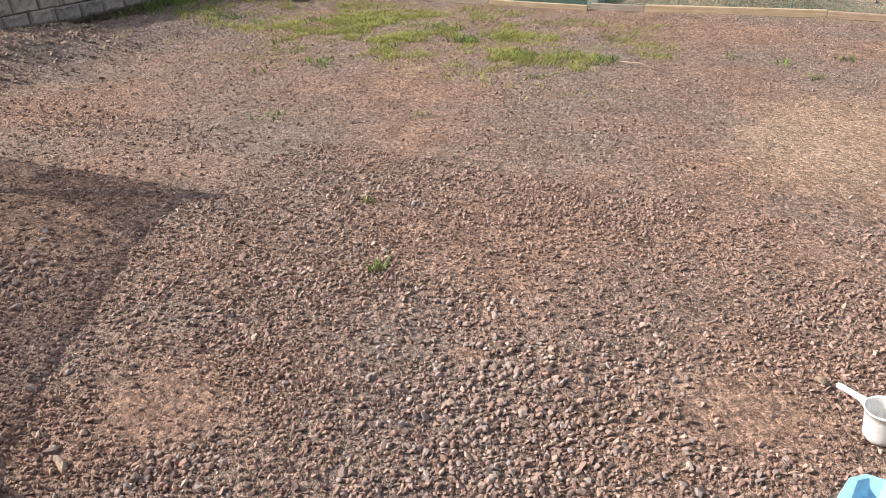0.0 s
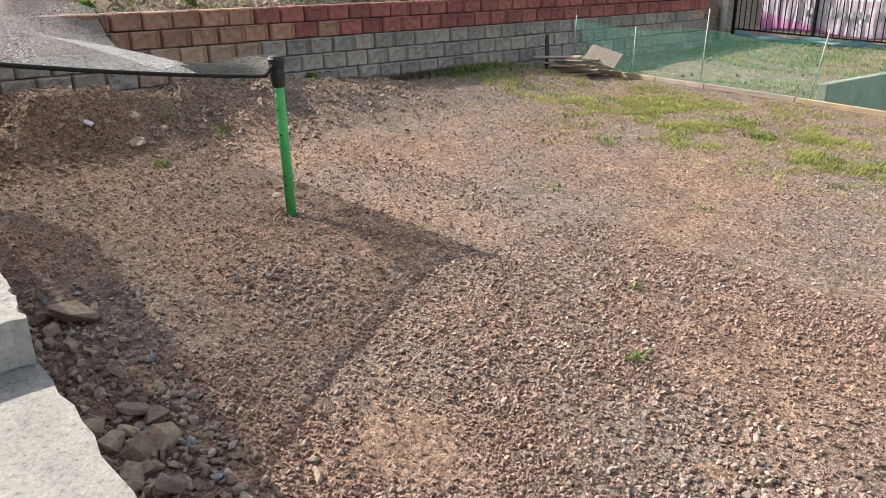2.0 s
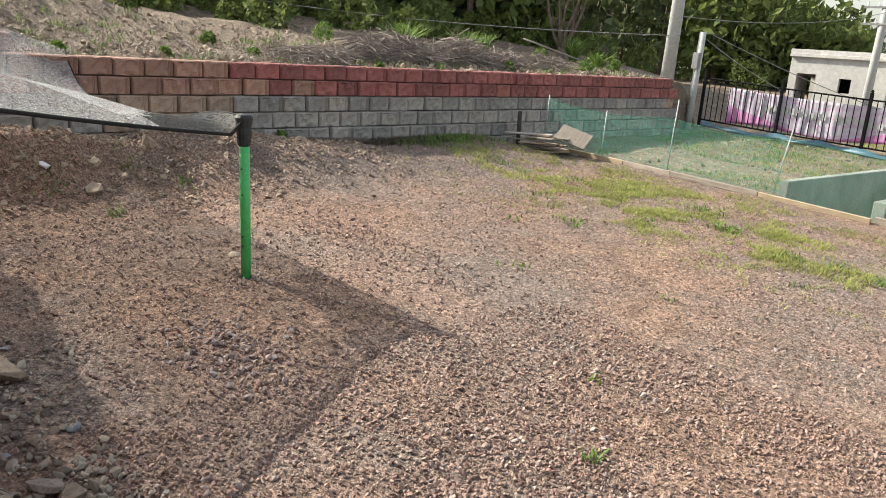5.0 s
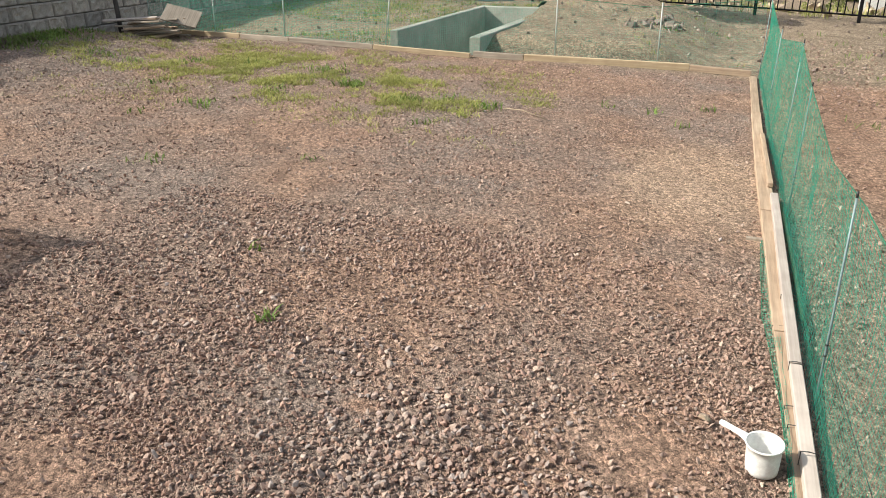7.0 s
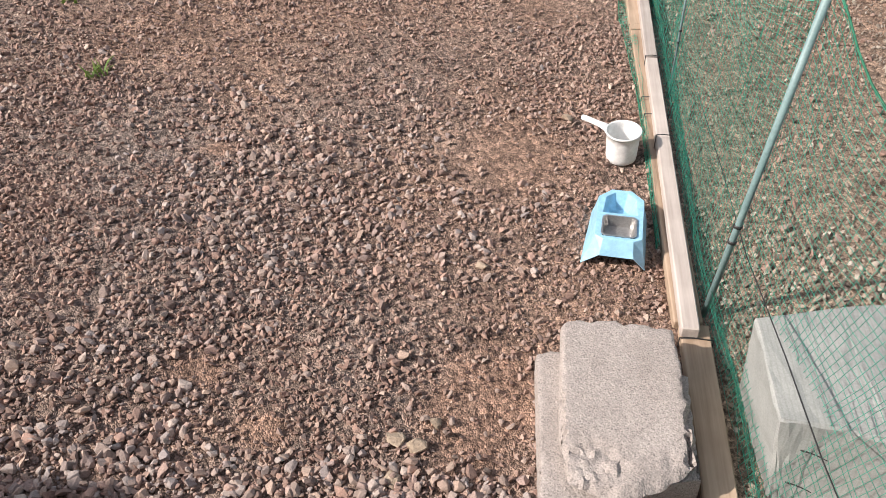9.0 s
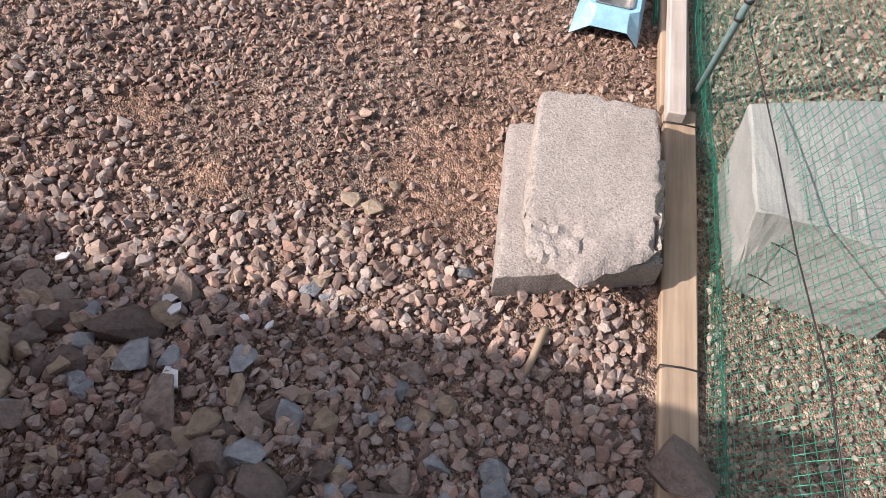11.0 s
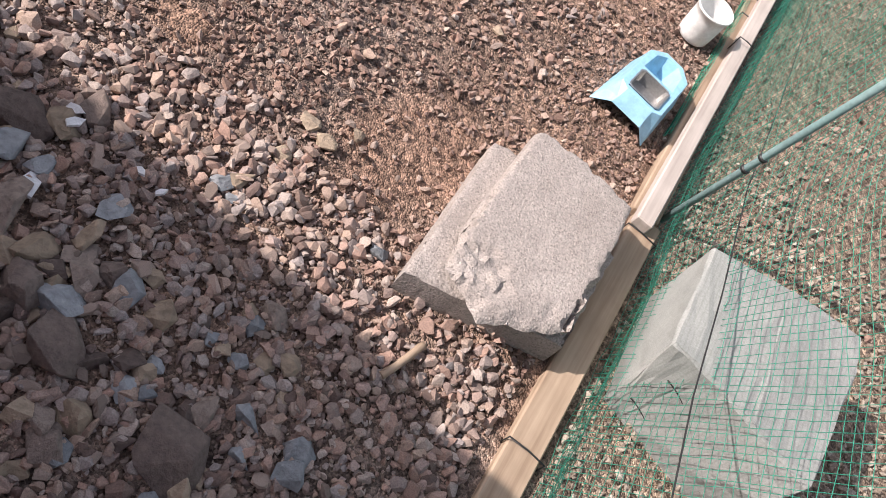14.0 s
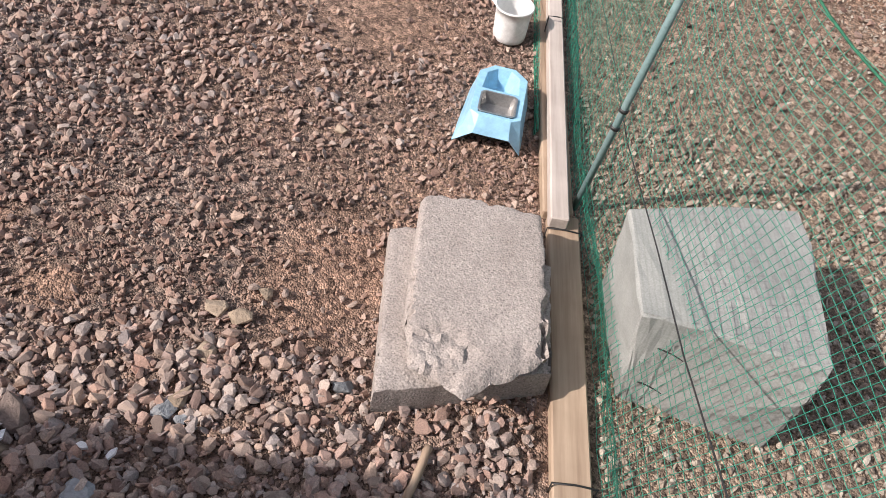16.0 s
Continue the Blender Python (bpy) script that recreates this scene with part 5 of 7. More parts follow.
def banner():
    nx_, nz_ = 120, 14
    me_v, me_f, uv = [], [], []
    for i in range(nx_ + 1):
        u = i / nx_
        x = -9.15 + 4.55 * u
        topz = 1.42 - 0.06 * math.sin(math.pi * u) - 0.10 * u
        botz = 0.62 + 0.05 * math.sin(3 * math.pi * u) - 0.06 * u
        for k in range(nz_ + 1):
            w = k / nz_
            me_v.append((x, FY + 0.055 + 0.012 * math.sin(u * 130) * (0.4 + 0.6 * math.sin(math.pi * w)) + 0.012 * math.sin(u * 31 + w * 3), botz + (topz - botz) * w))
            uv.append((u, w))
    for i in range(nx_):
        for k in range(nz_):
            a = i * (nz_ + 1) + k
            me_f.append((a, a + nz_ + 1, a + nz_ + 2, a + 1))
    me = mesh_of("cloth", me_v, me_f)
    lay = me.uv_layers.new(name="UVMap")
    for lp in me.loops:
        lay.data[lp.index].uv = uv[lp.vertex_index]
    return me


ban = thing("banner", "pink and white printed banner tied along the iron fence", "banner")
cl = from_mesh("cloth", banner(), banner_mat(), ban, smooth=True)
ths = cl.modifiers.new("cloth", 'SOLIDIFY')
ths.thickness = 0.003
MAT_TEXTBAR = plain("faded_green_print", (0.48, 0.50, 0.48), (0.56, 0.57, 0.54), 6, 0.8, bump_s=0)
for k in range(15):
    bar = part("print_bar", box_bm(0.13, 0.004, 0.13, 0.0), MAT_TEXTBAR, ban, "faded unreadable block of print")
    place(bar, pose(-8.2 + 0.20 * k + (0.12 if k > 6 else 0), FY + 0.030, 1.06 + 0.02 * math.sin(k) - 0.01 * k, 0, 0, 0))
tarp_v = [(x, FY - 0.18 - 0.05 * math.sin(x * 5) + (0.10 if k == 1 else 0), fence_foot(x) + (0.02 if k == 0 else 0.10 + 0.03 * math.sin(x * 7))) for x in np.arange(-9.6, -4.6, 0.1) for k in (0, 1)]
tarp = from_mesh("tarpaulin_strip", mesh_of("tarpaulin_strip", tarp_v, [(2 * i, 2 * i + 2, 2 * i + 3, 2 * i + 1) for i in range(len(tarp_v) // 2 - 1)]), plain("blue_tarpaulin", (0.05, 0.12, 0.16), (0.10, 0.20, 0.25), 4, 0.5, bump_s=0.2), smooth=True)
tp_ = tarp.modifiers.new("sheet", 'SOLIDIFY')
tp_.thickness = 0.012
tagged(tarp, "faded blue tarpaulin strip along the foot of the fence", "tarpaulin")

# ---- utility poles, wires, lamp ----
MAT_POLE = plain("pole_concrete", (0.42, 0.42, 0.41), (0.56, 0.56, 0.55), 1.5, 0.85, bump_s=0.2)
MAT_WIRE = plain("grey_cable", (0.20, 0.20, 0.20), (0.30, 0.30, 0.30), 5, 0.6, bump_s=0)


def utility_pole(x, y, z0, h, r0, r1, label, arms=(), lean=0.0):
    e = thing("utility_pole", label, "utility pole", at=pose(x, y, z0, 0, lean, 0))
    part("mast", cyl_bm(r0, r1, h, 18), MAT_POLE, e, smooth=True)
    for z in arms:
        part("crossarm", box_bm(1.3, 0.07, 0.07, 0.005, pose(0, -r1, z)), MAT_WIRE, e)
        for xx in (-0.55, -0.2, 0.2, 0.55):
            part("insulator", cyl_bm(0.035, 0.025, 0.14, 8, pose(xx, -r1, z + 0.03)), MAT_WHITE, e)
    return e


utility_pole(-9.95, 14.45, 0.2, 8.5, 0.155, 0.10, "tall grey concrete utility pole behind the wall end", (7.6,), 0.8)
up2 = utility_pole(-9.35, 14.6, 0.2, 2.35, 0.075, 0.07, "short grey pipe pole with service boxes", (), 1.0)
part("service_box", box_bm(0.14, 0.12, 0.34, 0.01, pose(0.02, -0.12, 1.75)), MAT_WIRE, up2)
utility_pole(-10.4, 28.0, -1.2, 8.5, 0.16, 0.10, "distant concrete utility pole with crossarms", (4.75, 5.3), 0.6)
utility_pole(2.4, 40.0, -2.6, 9.0, 0.17, 0.1, "distant concrete utility pole down the road", (7.8,), 0)


def wire(a, b, sag):
    pts = [tuple(np.array(a) + (np.array(b) - np.array(a)) * t - np.array([0, 0, sag * 4 * t * (1 - t)])) for t in np.linspace(0, 1, 24)]
    return tagged(tube_obj("overhead_wire", pts, 0.009, MAT_WIRE, None, 5), "thin grey overhead cable between poles", "cable", "overhead cables")


wire((-9.75, 14.45, 2.45), (-26, 4, 3.8), 0.5)
wire((-9.75, 14.45, 2.85), (-10.1, 28.0, 4.0), 0.25)
wire((-9.2, 14.6, 2.4), (-7.93, 15.8, 1.45), 0.05)
wire((-9.2, 14.6, 2.55), (-7.4, 22.0, 0.9), 0.1)
wire((-10.2, 28.0, 4.1), (2.4, 40.0, 5.2), 0.6)

# ---- small concrete building and frame beyond the fence ----
MAT_PLASTER = plain("stained_plaster", (0.52, 0.50, 0.465), (0.68, 0.665, 0.63), 0.6, 0.9, bump_s=0.2, bump_d=0.01, fine=6)
MAT_DARK = plain("dark_interior", (0.03, 0.028, 0.026), (0.06, 0.055, 0.05), 3, 0.9, bump_s=0)
bd = thing("building", "unfinished grey concrete building with empty window openings", "building", at=pose(-14.65, 31.35, -1.6, 0, 0, 4))


def wall_with_holes(L, H, T, holes):
    xs = sorted({0, L, *[h[0] for h in holes], *[h[1] for h in holes]})
    zs = sorted({0, H, *[h[2] for h in holes], *[h[3] for h in holes]})
    bm = bmesh.new()
    for xa, xb in zip(xs[:-1], xs[1:]):
        for za, zb in zip(zs[:-1], zs[1:]):
            cx_, cz_ = (xa + xb) / 2, (za + zb) / 2
            if any(h[0] < cx_ < h[1] and h[2] < cz_ < h[3] for h in holes):
                continue
            bmesh.ops.create_cube(bm, size=1, matrix=Matrix.Translation((cx_, T / 2, cz_)) @ Matrix.Diagonal((xb - xa, T, zb - za, 1)))
    bmesh.ops.remove_doubles(bm, verts=bm.verts, dist=0.0005)
    return bm


part("front_wall", wall_with_holes(3.7, 4.0, 0.2, [(0.30, 1.05, 1.9, 3.35), (1.95, 2.4, 2.7, 3.25)]), MAT_PLASTER, bd)
sw = part("side_wall", wall_with_holes(5.0, 4.0, 0.2, [(1.5, 2.5, 2.0, 3.2)]), MAT_PLASTER, bd)
place(sw, pose(0.2, 0.2, 0, 0, 0, 90))
sw2 = part("side_wall", wall_with_holes(5.0, 4.0, 0.2, []), MAT_PLASTER, bd)
place(sw2, pose(3.7, 0.2, 0, 0, 0, 90))
# back wall near black: the shade inside the openings is painted on
part("back_wall", box_bm(3.3, 0.2, 4.0, 0, pose(1.85, 5.1, 0), base=True), MAT_DARK, bd)
part("roof_slab", box_bm(3.8, 5.4, 0.14, 0.01, pose(1.85, 2.6, 4.0), base=True), MAT_PLASTER, bd)
part("parapet", box_bm(3.8, 0.15, 0.16, 0.01, pose(1.85, 0.0, 4.14), base=True), MAT_PLASTER, bd)
fr = thing("pergola", "open grey concrete pergola with posts and beam beyond the fence", "pergola", at=pose(-9.6, 36, -1.8, 0, 0, 20))
for x in (0, 1.9, 3.4):
    part("column", box_bm(0.3, 0.3, 3.4, 0.01, pose(x, 0, 0), base=True), MAT_PLASTER, fr)
part("beam", box_bm(4.1, 0.4, 0.25, 0.01, pose(1.7, 0, 3.4), base=True), MAT_PLASTER, fr)

# ---- foliage ----
def leaf_mat(name, c1, c2, trans=0.25):
    m, nt, b = nodes_of(name)
    geo = nt.nodes.new("ShaderNodeNewGeometry")
    col = ramp(nt, geo.outputs["Random Per Island"], [(0.0, c1), (1.0, c2)])
    f = noise_tex(nt, 1.2, 3, 0.6, geo.outputs["Position"])
    col = mixc(nt, 0.6, col, ramp(nt, f, [(0.3, (0.6, 0.6, 0.6)), (0.7, (1.3, 1.3, 1.3))]), 'MULTIPLY')
    nt.links.new(col, b.inputs["Base Color"])
    b.inputs["Roughness"].default_value = 0.65
    b.inputs["Specular IOR Level"].default_value = 0.25
    tr_ = nt.nodes.new("ShaderNodeBsdfTranslucent")
    nt.links.new(col, tr_.inputs[0])
    mx = nt.nodes.new("ShaderNodeMixShader")
    mx.inputs[0].default_value = trans
    out = nt.nodes["Material Output"]
    nt.links.new(b.outputs[0], mx.inputs[1])
    nt.links.new(tr_.outputs[0], mx.inputs[2])
    nt.links.new(mx.outputs[0], out.inputs[0])
    return m


MAT_GRASS = leaf_mat("yellow_green_grass", (0.20, 0.225, 0.06), (0.42, 0.41, 0.14))
MAT_DARKSTEM = leaf_mat("withered_stems", (0.07, 0.05, 0.04), (0.17, 0.125, 0.10), 0.1)
MAT_DEAD = leaf_mat("dead_stems", (0.17, 0.14, 0.11), (0.36, 0.31, 0.26), 0.1)
MAT_GRASS_G = leaf_mat("fresh_weeds", (0.09, 0.16, 0.035), (0.21, 0.29, 0.07))
MAT_STRAW = leaf_mat("dry_straw", (0.26, 0.20, 0.13), (0.46, 0.38, 0.27), 0.1)
MAT_CONIFER = leaf_mat("dark_conifer", (0.065, 0.085, 0.038), (0.15, 0.18, 0.075), 0.3)
MAT_OAK = leaf_mat("young_tree_leaves", (0.09, 0.125, 0.035), (0.21, 0.25, 0.075), 0.35)
MAT_CROWN = leaf_mat("olive_crown_leaves", (0.075, 0.085, 0.02), (0.19, 0.20, 0.05), 0.3)
MAT_LIME = leaf_mat("spring_leaves", (0.11, 0.14, 0.045), (0.21, 0.23, 0.08), 0.3)
# paler, greyer leaf colour with the distance haze painted in
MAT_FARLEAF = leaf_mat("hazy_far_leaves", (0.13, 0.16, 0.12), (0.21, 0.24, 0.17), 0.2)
MAT_BARK = plain("reddish_bark", (0.10, 0.07, 0.055), (0.22, 0.16, 0.13), 6, 0.9, bump_s=0.5, bump_d=0.01)
MAT_BRANCH = plain("dry_twigs", (0.16, 0.125, 0.105), (0.34, 0.285, 0.25), 9, 0.9, bump_s=0, vary=0.25, island=True, pos=True)


def blades(name, roots, h, w, lean, material, r, parent=None):
    """Grass blades: bent strips, one mesh."""
    n = len(roots)
    a = r.uniform(0, 2 * np.pi, n)
    d = np.stack([np.cos(a), np.sin(a), 0 * a], -1)
    s = np.stack([-np.sin(a), np.cos(a), 0 * a], -1)
    hh = h * r.uniform(0.5, 1.3, n)[:, None]
    ln = lean * r.uniform(0.2, 1.5, n)[:, None]
    ww = w * r.uniform(0.6, 1.3, n)[:, None]
    up = np.array([[0, 0, 1.0]])
    p0, p1, p2 = roots, roots + up * hh * 0.6 + d * ln * hh * 0.35, roots + up * hh + d * ln * hh
    v = np.stack([p0 - s * ww, p0 + s * ww, p1 + s * ww * 0.7, p1 - s * ww * 0.7, p2 + s * ww * 0.12, p2 - s * ww * 0.12], 1).reshape(-1, 3)
    o = np.arange(n)[:, None] * 6
    q = np.concatenate([np.concatenate([o, o + 1, o + 2, o + 3], 1), np.concatenate([o + 3, o + 2, o + 4, o + 5], 1)])
    return from_mesh(name, mesh_of(name, v, q), material, parent)


def leaves(name, centres, size, material, r, parent=None, flat=0.6):
    """Small folded leaf or clump cards with random turns, one mesh."""
    n = len(centres)
    nrm = r.normal(size=(n, 3))
    nrm[:, 2] = np.abs(nrm[:, 2]) * flat + 0.1
    nrm /= np.linalg.norm(nrm, axis=1)[:, None]
    t = np.cross(nrm, r.normal(size=(n, 3)))
    t /= np.linalg.norm(t, axis=1)[:, None]
    b = np.cross(nrm, t)
    sz = (size * r.uniform(0.5, 1.4, n))[:, None]
    v = np.stack([centres - t * sz, centres + b * sz * 0.5 + nrm * sz * 0.12, centres + t * sz, centres - b * sz * 0.5 + nrm * sz * 0.12], 1).reshape(-1, 3)
    o = np.arange(n)[:, None] * 4
    q = np.concatenate([np.concatenate([o, o + 1, o + 2], 1), np.concatenate([o, o + 2, o + 3], 1)])
    return from_mesh(name, mesh_of(name, v, q), material, parent)


rg = np.random.default_rng(77)


def on_ground(x, y, dz=0.0):
    return np.stack([x, y, ground_z(x, y) + dz], -1)


def tufts(n, pick, per, spread):
    """Roots in tufts: pick() gives tuft centres."""
    c = pick(n)
    k = rg.integers(per[0], per[1], n)
    rep = np.repeat(np.arange(n), k)
    x = c[rep, 0] + rg.normal(0, spread, len(rep))
    y = c[rep, 1] + rg.normal(0, spread, len(rep))
    return on_ground(x, y, -0.004)


def patch(cx, cy, sx, sy, ang=0.0, thr=0.0, seed=0):
    def pick(n):
        out = []
        while len(out) < n:
            a, b = rg.normal(0, 0.5, 2)
            x, y = cx + a * sx * math.cos(ang) - b * sy * math.sin(ang), cy + a * sx * math.sin(ang) + b * sy * math.cos(ang)
            if vnoise(x, y, 1.6, 30 + seed) + 0.9 * vnoise(x, y, 4.3, 33 + seed) > thr + 0.25 and y < 8.85:
                out.append((x, y))
        return np.array(out)
    return pick


def yard_pick(n):
    out = []
    while len(out) < n:
        x, y = rg.uniform(-8.6, -2.0), rg.uniform(5.0, 8.8)
        mid = 7.1 - 0.10 * (x + 5.2)
        f = math.exp(-((y - mid) / 1.05) ** 2 - ((x + 5.3) / 2.2) ** 2) + 0.5 * math.exp(-((y - 6.55) / 0.45) ** 2 - ((x + 3.2) / 0.9) ** 2)
        k = float(vnoise(x, y, 2.2, 30)) + 0.9 * float(vnoise(x, y, 5.5, 33))
        if rg.uniform() < f * 1.5 * (0.04 + max(0.0, min(1.0, 2.2 * k))):
            out.append((x, y))
    return np.array(out)


g1_ = np.concatenate([tufts(4600, yard_pick, (4, 11), 0.04), tufts(40, patch(-8.0, 6.7, 0.9, 0.3, 0.9, -0.4, 2), (8, 20), 0.04)])
tagged(blades("yard_grass", g1_, 0.036, 0.0034, 1.4, MAT_GRASS, rg), "patchy yellow-green grass tufts growing in the gravel", "grass", kind="stuff")
cl_ = []
for x, y, n, s in ((-3.43, 6.43, 90, 0.09), (-3.1, 6.6, 30, 0.08), (-4.32, 6.85, 70, 0.09), (-5.3, 5.45, 60, 0.10), (-4.9, 7.3, 70, 0.14), (-6.6, 7.2, 60, 0.12), (-7.7, 6.8, 60, 0.10), (-2.6, 6.5, 40, 0.08), (-6.3, 6.0, 40, 0.1), (-4.3, 6.9, 60, 0.10), (-4.9, 6.2, 40, 0.08), (-2.6, 6.4, 20, 0.06), (-5.9, 7.4, 40, 0.09), (-7.3, 6.9, 36, 0.07), (-2.38, 1.93, 16, 0.025), (-2.88, 2.63, 10, 0.03), (-1.0, 7.0, 16, 0.06), (-0.5, 7.3, 20, 0.07), (-7.76, 2.40, 30, 0.06), (-7.24, 1.53, 26, 0.05), (-8.0, 1.92, 24, 0.06), (-7.83, 1.2, 30, 0.07), (-4.5, 3.75, 20, 0.07), (-5.6, 4.9, 16, 0.06), (-3.0, 5.6, 20, 0.08), (-8.4, 6.4, 50, 0.16), (-8.7, 5.8, 40, 0.14), (-0.7, 6.5, 10, 0.05), (-1.5, 7.1, 10, 0.05), (-3.4, 4.3, 10, 0.05)):
    cl_.append(on_ground(x + rg.normal(0, s, n), y + rg.normal(0, s, n), 0.0))
cl_ = np.concatenate(cl_)
tagged(blades("weeds", cl_, 0.05, 0.007, 1.1, MAT_GRASS_G, rg), "small fresh green weeds scattered in the yard", "weeds", kind="stuff")


wf_ = np.stack([-9.0 + np.abs(rg.normal(0, 0.2, 900)), 4.5 + 2.4 * rg.uniform(0, 1, 900) ** 1.4], -1)
tagged(blades("wall_foot_stems", on_ground(np.repeat(wf_[:, 0], 5) + rg.normal(0, 0.04, 4500), np.repeat(wf_[:, 1], 5) + rg.normal(0, 0.04, 4500)), 0.045, 0.005, 2.2, MAT_DARKSTEM, rg), "dark withered stems along the foot of the wall", "weeds", kind="stuff")
wg_ = np.stack([-8.95 + np.abs(rg.normal(0, 0.28, 150)), rg.normal(6.9, 0.45, 150)], -1)
tagged(blades("wall_foot_weeds", on_ground(np.repeat(wg_[:, 0], 6) + rg.normal(0, 0.04, 900), np.repeat(wg_[:, 1], 6) + rg.normal(0, 0.04, 900)), 0.06, 0.008, 1.2, MAT_GRASS_G, rg), "green weeds along the foot of the wall", "weeds", kind="stuff")


def plot_pick(n):
    out = []
    while len(out) < n:
        x, y = rg.uniform(-9.0, 0.0), rg.uniform(9.5, 15.6)
        inside = abs(x - BOX["x"]) < 0.95 and abs(y - BOX["y"]) < 2.0
        dry = x > -3.2
        if not inside and rg.uniform() < (0.12 if dry else 1.0) and vnoise(x, y, 0.9, 41) + 0.8 * vnoise(x, y, 2.7, 44) > 0.05:
            out.append((x, y))
    return np.array(out)


tagged(blades("plot_yellow_grass", tufts(480, plot_pick, (5, 14), 0.07), 0.05, 0.004, 1.1, MAT_GRASS, rg), "yellowing grass in the plot behind the net", "grass", kind="stuff")
tagged(blades("plot_grass", tufts(280, plot_pick, (5, 16), 0.08), 0.055, 0.007, 1.1, MAT_GRASS_G, rg), "rough green grass in the plot behind the net", "grass", kind="stuff")
tagged(blades("plot_straw", tufts(600, plot_pick, (4, 12), 0.09), 0.05, 0.003, 2.0, MAT_DEAD, rg), "dry straw among the grass behind the net", "straw", kind="stuff")


def side_pick(n):
    return np.stack([rg.uniform(0.3, 5.0, n), rg.uniform(5.5, 15.5, n)], -1)


def beyond_pick(n):
    return np.stack([rg.uniform(-8.0, 14.0, n), rg.uniform(16.2, 32.0, n)], -1)


tagged(blades("slope_grass", tufts(1500, beyond_pick, (5, 14), 0.14), 0.16, 0.008, 1.1, MAT_GRASS, rg), "yellow-green grass on the slope beyond the fence", "grass", kind="stuff")
tagged(blades("path_weeds", tufts(60, side_pick, (5, 16), 0.09), 0.07, 0.006, 0.9, MAT_GRASS_G, rg), "sparse green weeds on the reddish path", "weeds", kind="stuff")


# bank above the wall: soil, dry stems, weeds
def bank_pick(n):
    return np.stack([-9.5 - np.abs(rg.normal(0, 2.2, n)), rg.uniform(-1.5, 14.0, n)], -1)


tagged(blades("bank_straw", tufts(1500, bank_pick, (4, 11), 0.12), 0.09, 0.004, 2.2, MAT_DEAD, rg), "dry straw and stems on the soil bank", "straw", kind="stuff")
tagged(blades("bank_weeds", tufts(230, bank_pick, (6, 18), 0.07), 0.08, 0.009, 0.9, MAT_GRASS_G, rg), "green weeds on the soil bank", "weeds", kind="stuff")


def twig_pile(name, cx, cy, rad, h, n, label):
    lists = []
    for _ in range(n):
        a, rr = rg.uniform(0, 2 * np.pi), rad * math.sqrt(rg.uniform())
        x, y = cx + rr * math.cos(a) * 0.7, cy + rr * math.sin(a) * 1.5
        z = gz(x, y) + h * (1 - (rr / rad) ** 2) * rg.uniform(0.1, 1.0)
        d = Vector(rg.normal(size=3) * np.array([1, 1.4, 0.35])).normalized() * rg.uniform(0.08, 0.34)
        m_ = Vector((x, y, z + rg.uniform(0, 0.08)))
        lists.append(tube([m_ - d, m_ + Vector((0, 0, 0.05)), m_ + d], rg.uniform(0.003, 0.007), 3))
    vs, fs = join(lists)
    return tagged(from_mesh(name, mesh_of(name, vs, fs), MAT_BRANCH), label, "brushwood", kind="stuff")


twig_pile("brushwood", -10.5, 7.1, 0.75, 0.36, 1100, "heap of dry grey brushwood on the bank")
twig_pile("brushwood", -10.5, 8.7, 0.6, 0.42, 900, "rounded heap of dry grey brushwood on the bank")
twig_pile("brushwood", -10.6, 10.4, 0.8, 0.22, 500, "low heap of dry stems on the bank")
twig_pile("brushwood", -10.2, 5.4, 0.5, 0.2, 300, "low heap of dry stems on the bank")


def conifer_points(x, y, z, h, n):
    t = rg.uniform(0, 1, n) ** 0.8
    rad = 0.20 * h * (1 - t) * (0.55 + 0.45 * rg.uniform(0, 1, n)) + 0.1
    a = rg.uniform(0, 2 * np.pi, n)
    return np.stack([x + rad * np.cos(a), y + rad * np.sin(a), z + h * (0.06 + 0.94 * t) - rad * 0.3], -1)


def round_points(x, y, z, h, n):
    p = rg.normal(size=(n, 3))
    p /= np.linalg.norm(p, axis=1)[:, None]
    p *= rg.uniform(0.55, 1.0, (n, 1)) ** 0.6
    lob = 1 + 0.25 * np.sin(p[:, :1] * 5 + x) * np.cos(p[:, 1:2] * 4 + y)
    p *= np.array([0.42, 0.42, 0.45]) * h * lob
    return p + np.array([x, y, z + 0.55 * h])


def leafy_plant(x, y, h, n, material, label, name="leafy_plant"):
    k = rg.uniform(0, 1, n)
    a = rg.uniform(0, 2 * np.pi, n)
    roots = np.stack([x + 0.06 * np.cos(a), y + 0.06 * np.sin(a), np.full(n, gz(x, y) - 0.02)], -1)
    return tagged(blades(name, roots, h, 0.025, 0.9, material, rg), label, "plant")


for x, y, h in ((-11.8, 8.4, 0.5), (-11.6, 9.9, 0.45), (-12.0, 10.7, 0.35), (-12.4, 14.2, 0.5), (-11.0, 13.3, 0.35)):
    leafy_plant(x, y, h, 130, MAT_GRASS_G, "bushy fresh green plant growing on the bank")
for x, y, h in ((-10.1, 3.2, 0.13), (-10.4, 4.6, 0.16), (-9.75, 6.3, 0.1), (-9.1, 4.25, 0.15), (-11.4, 4.4, 0.2), (-10.2, 9.6, 0.15), (-10.0, 11.6, 0.25), (-11.2, 11.6, 0.3), (-10.2, 12.8, 0.25), (-12.3, 7.0, 0.35), (-12.8, 9.2, 0.4), (-9.9, 1.9, 0.15)):
    q = leaves("weed_clump", round_points(x, y, gz(x, y) - 0.05, h * 1.25, 240), 0.035, MAT_GRASS_G, rg)
    tagged(q, "small leafy green weed clump on the soil", "plant", "weed clumps on the bank", kind="stuff")

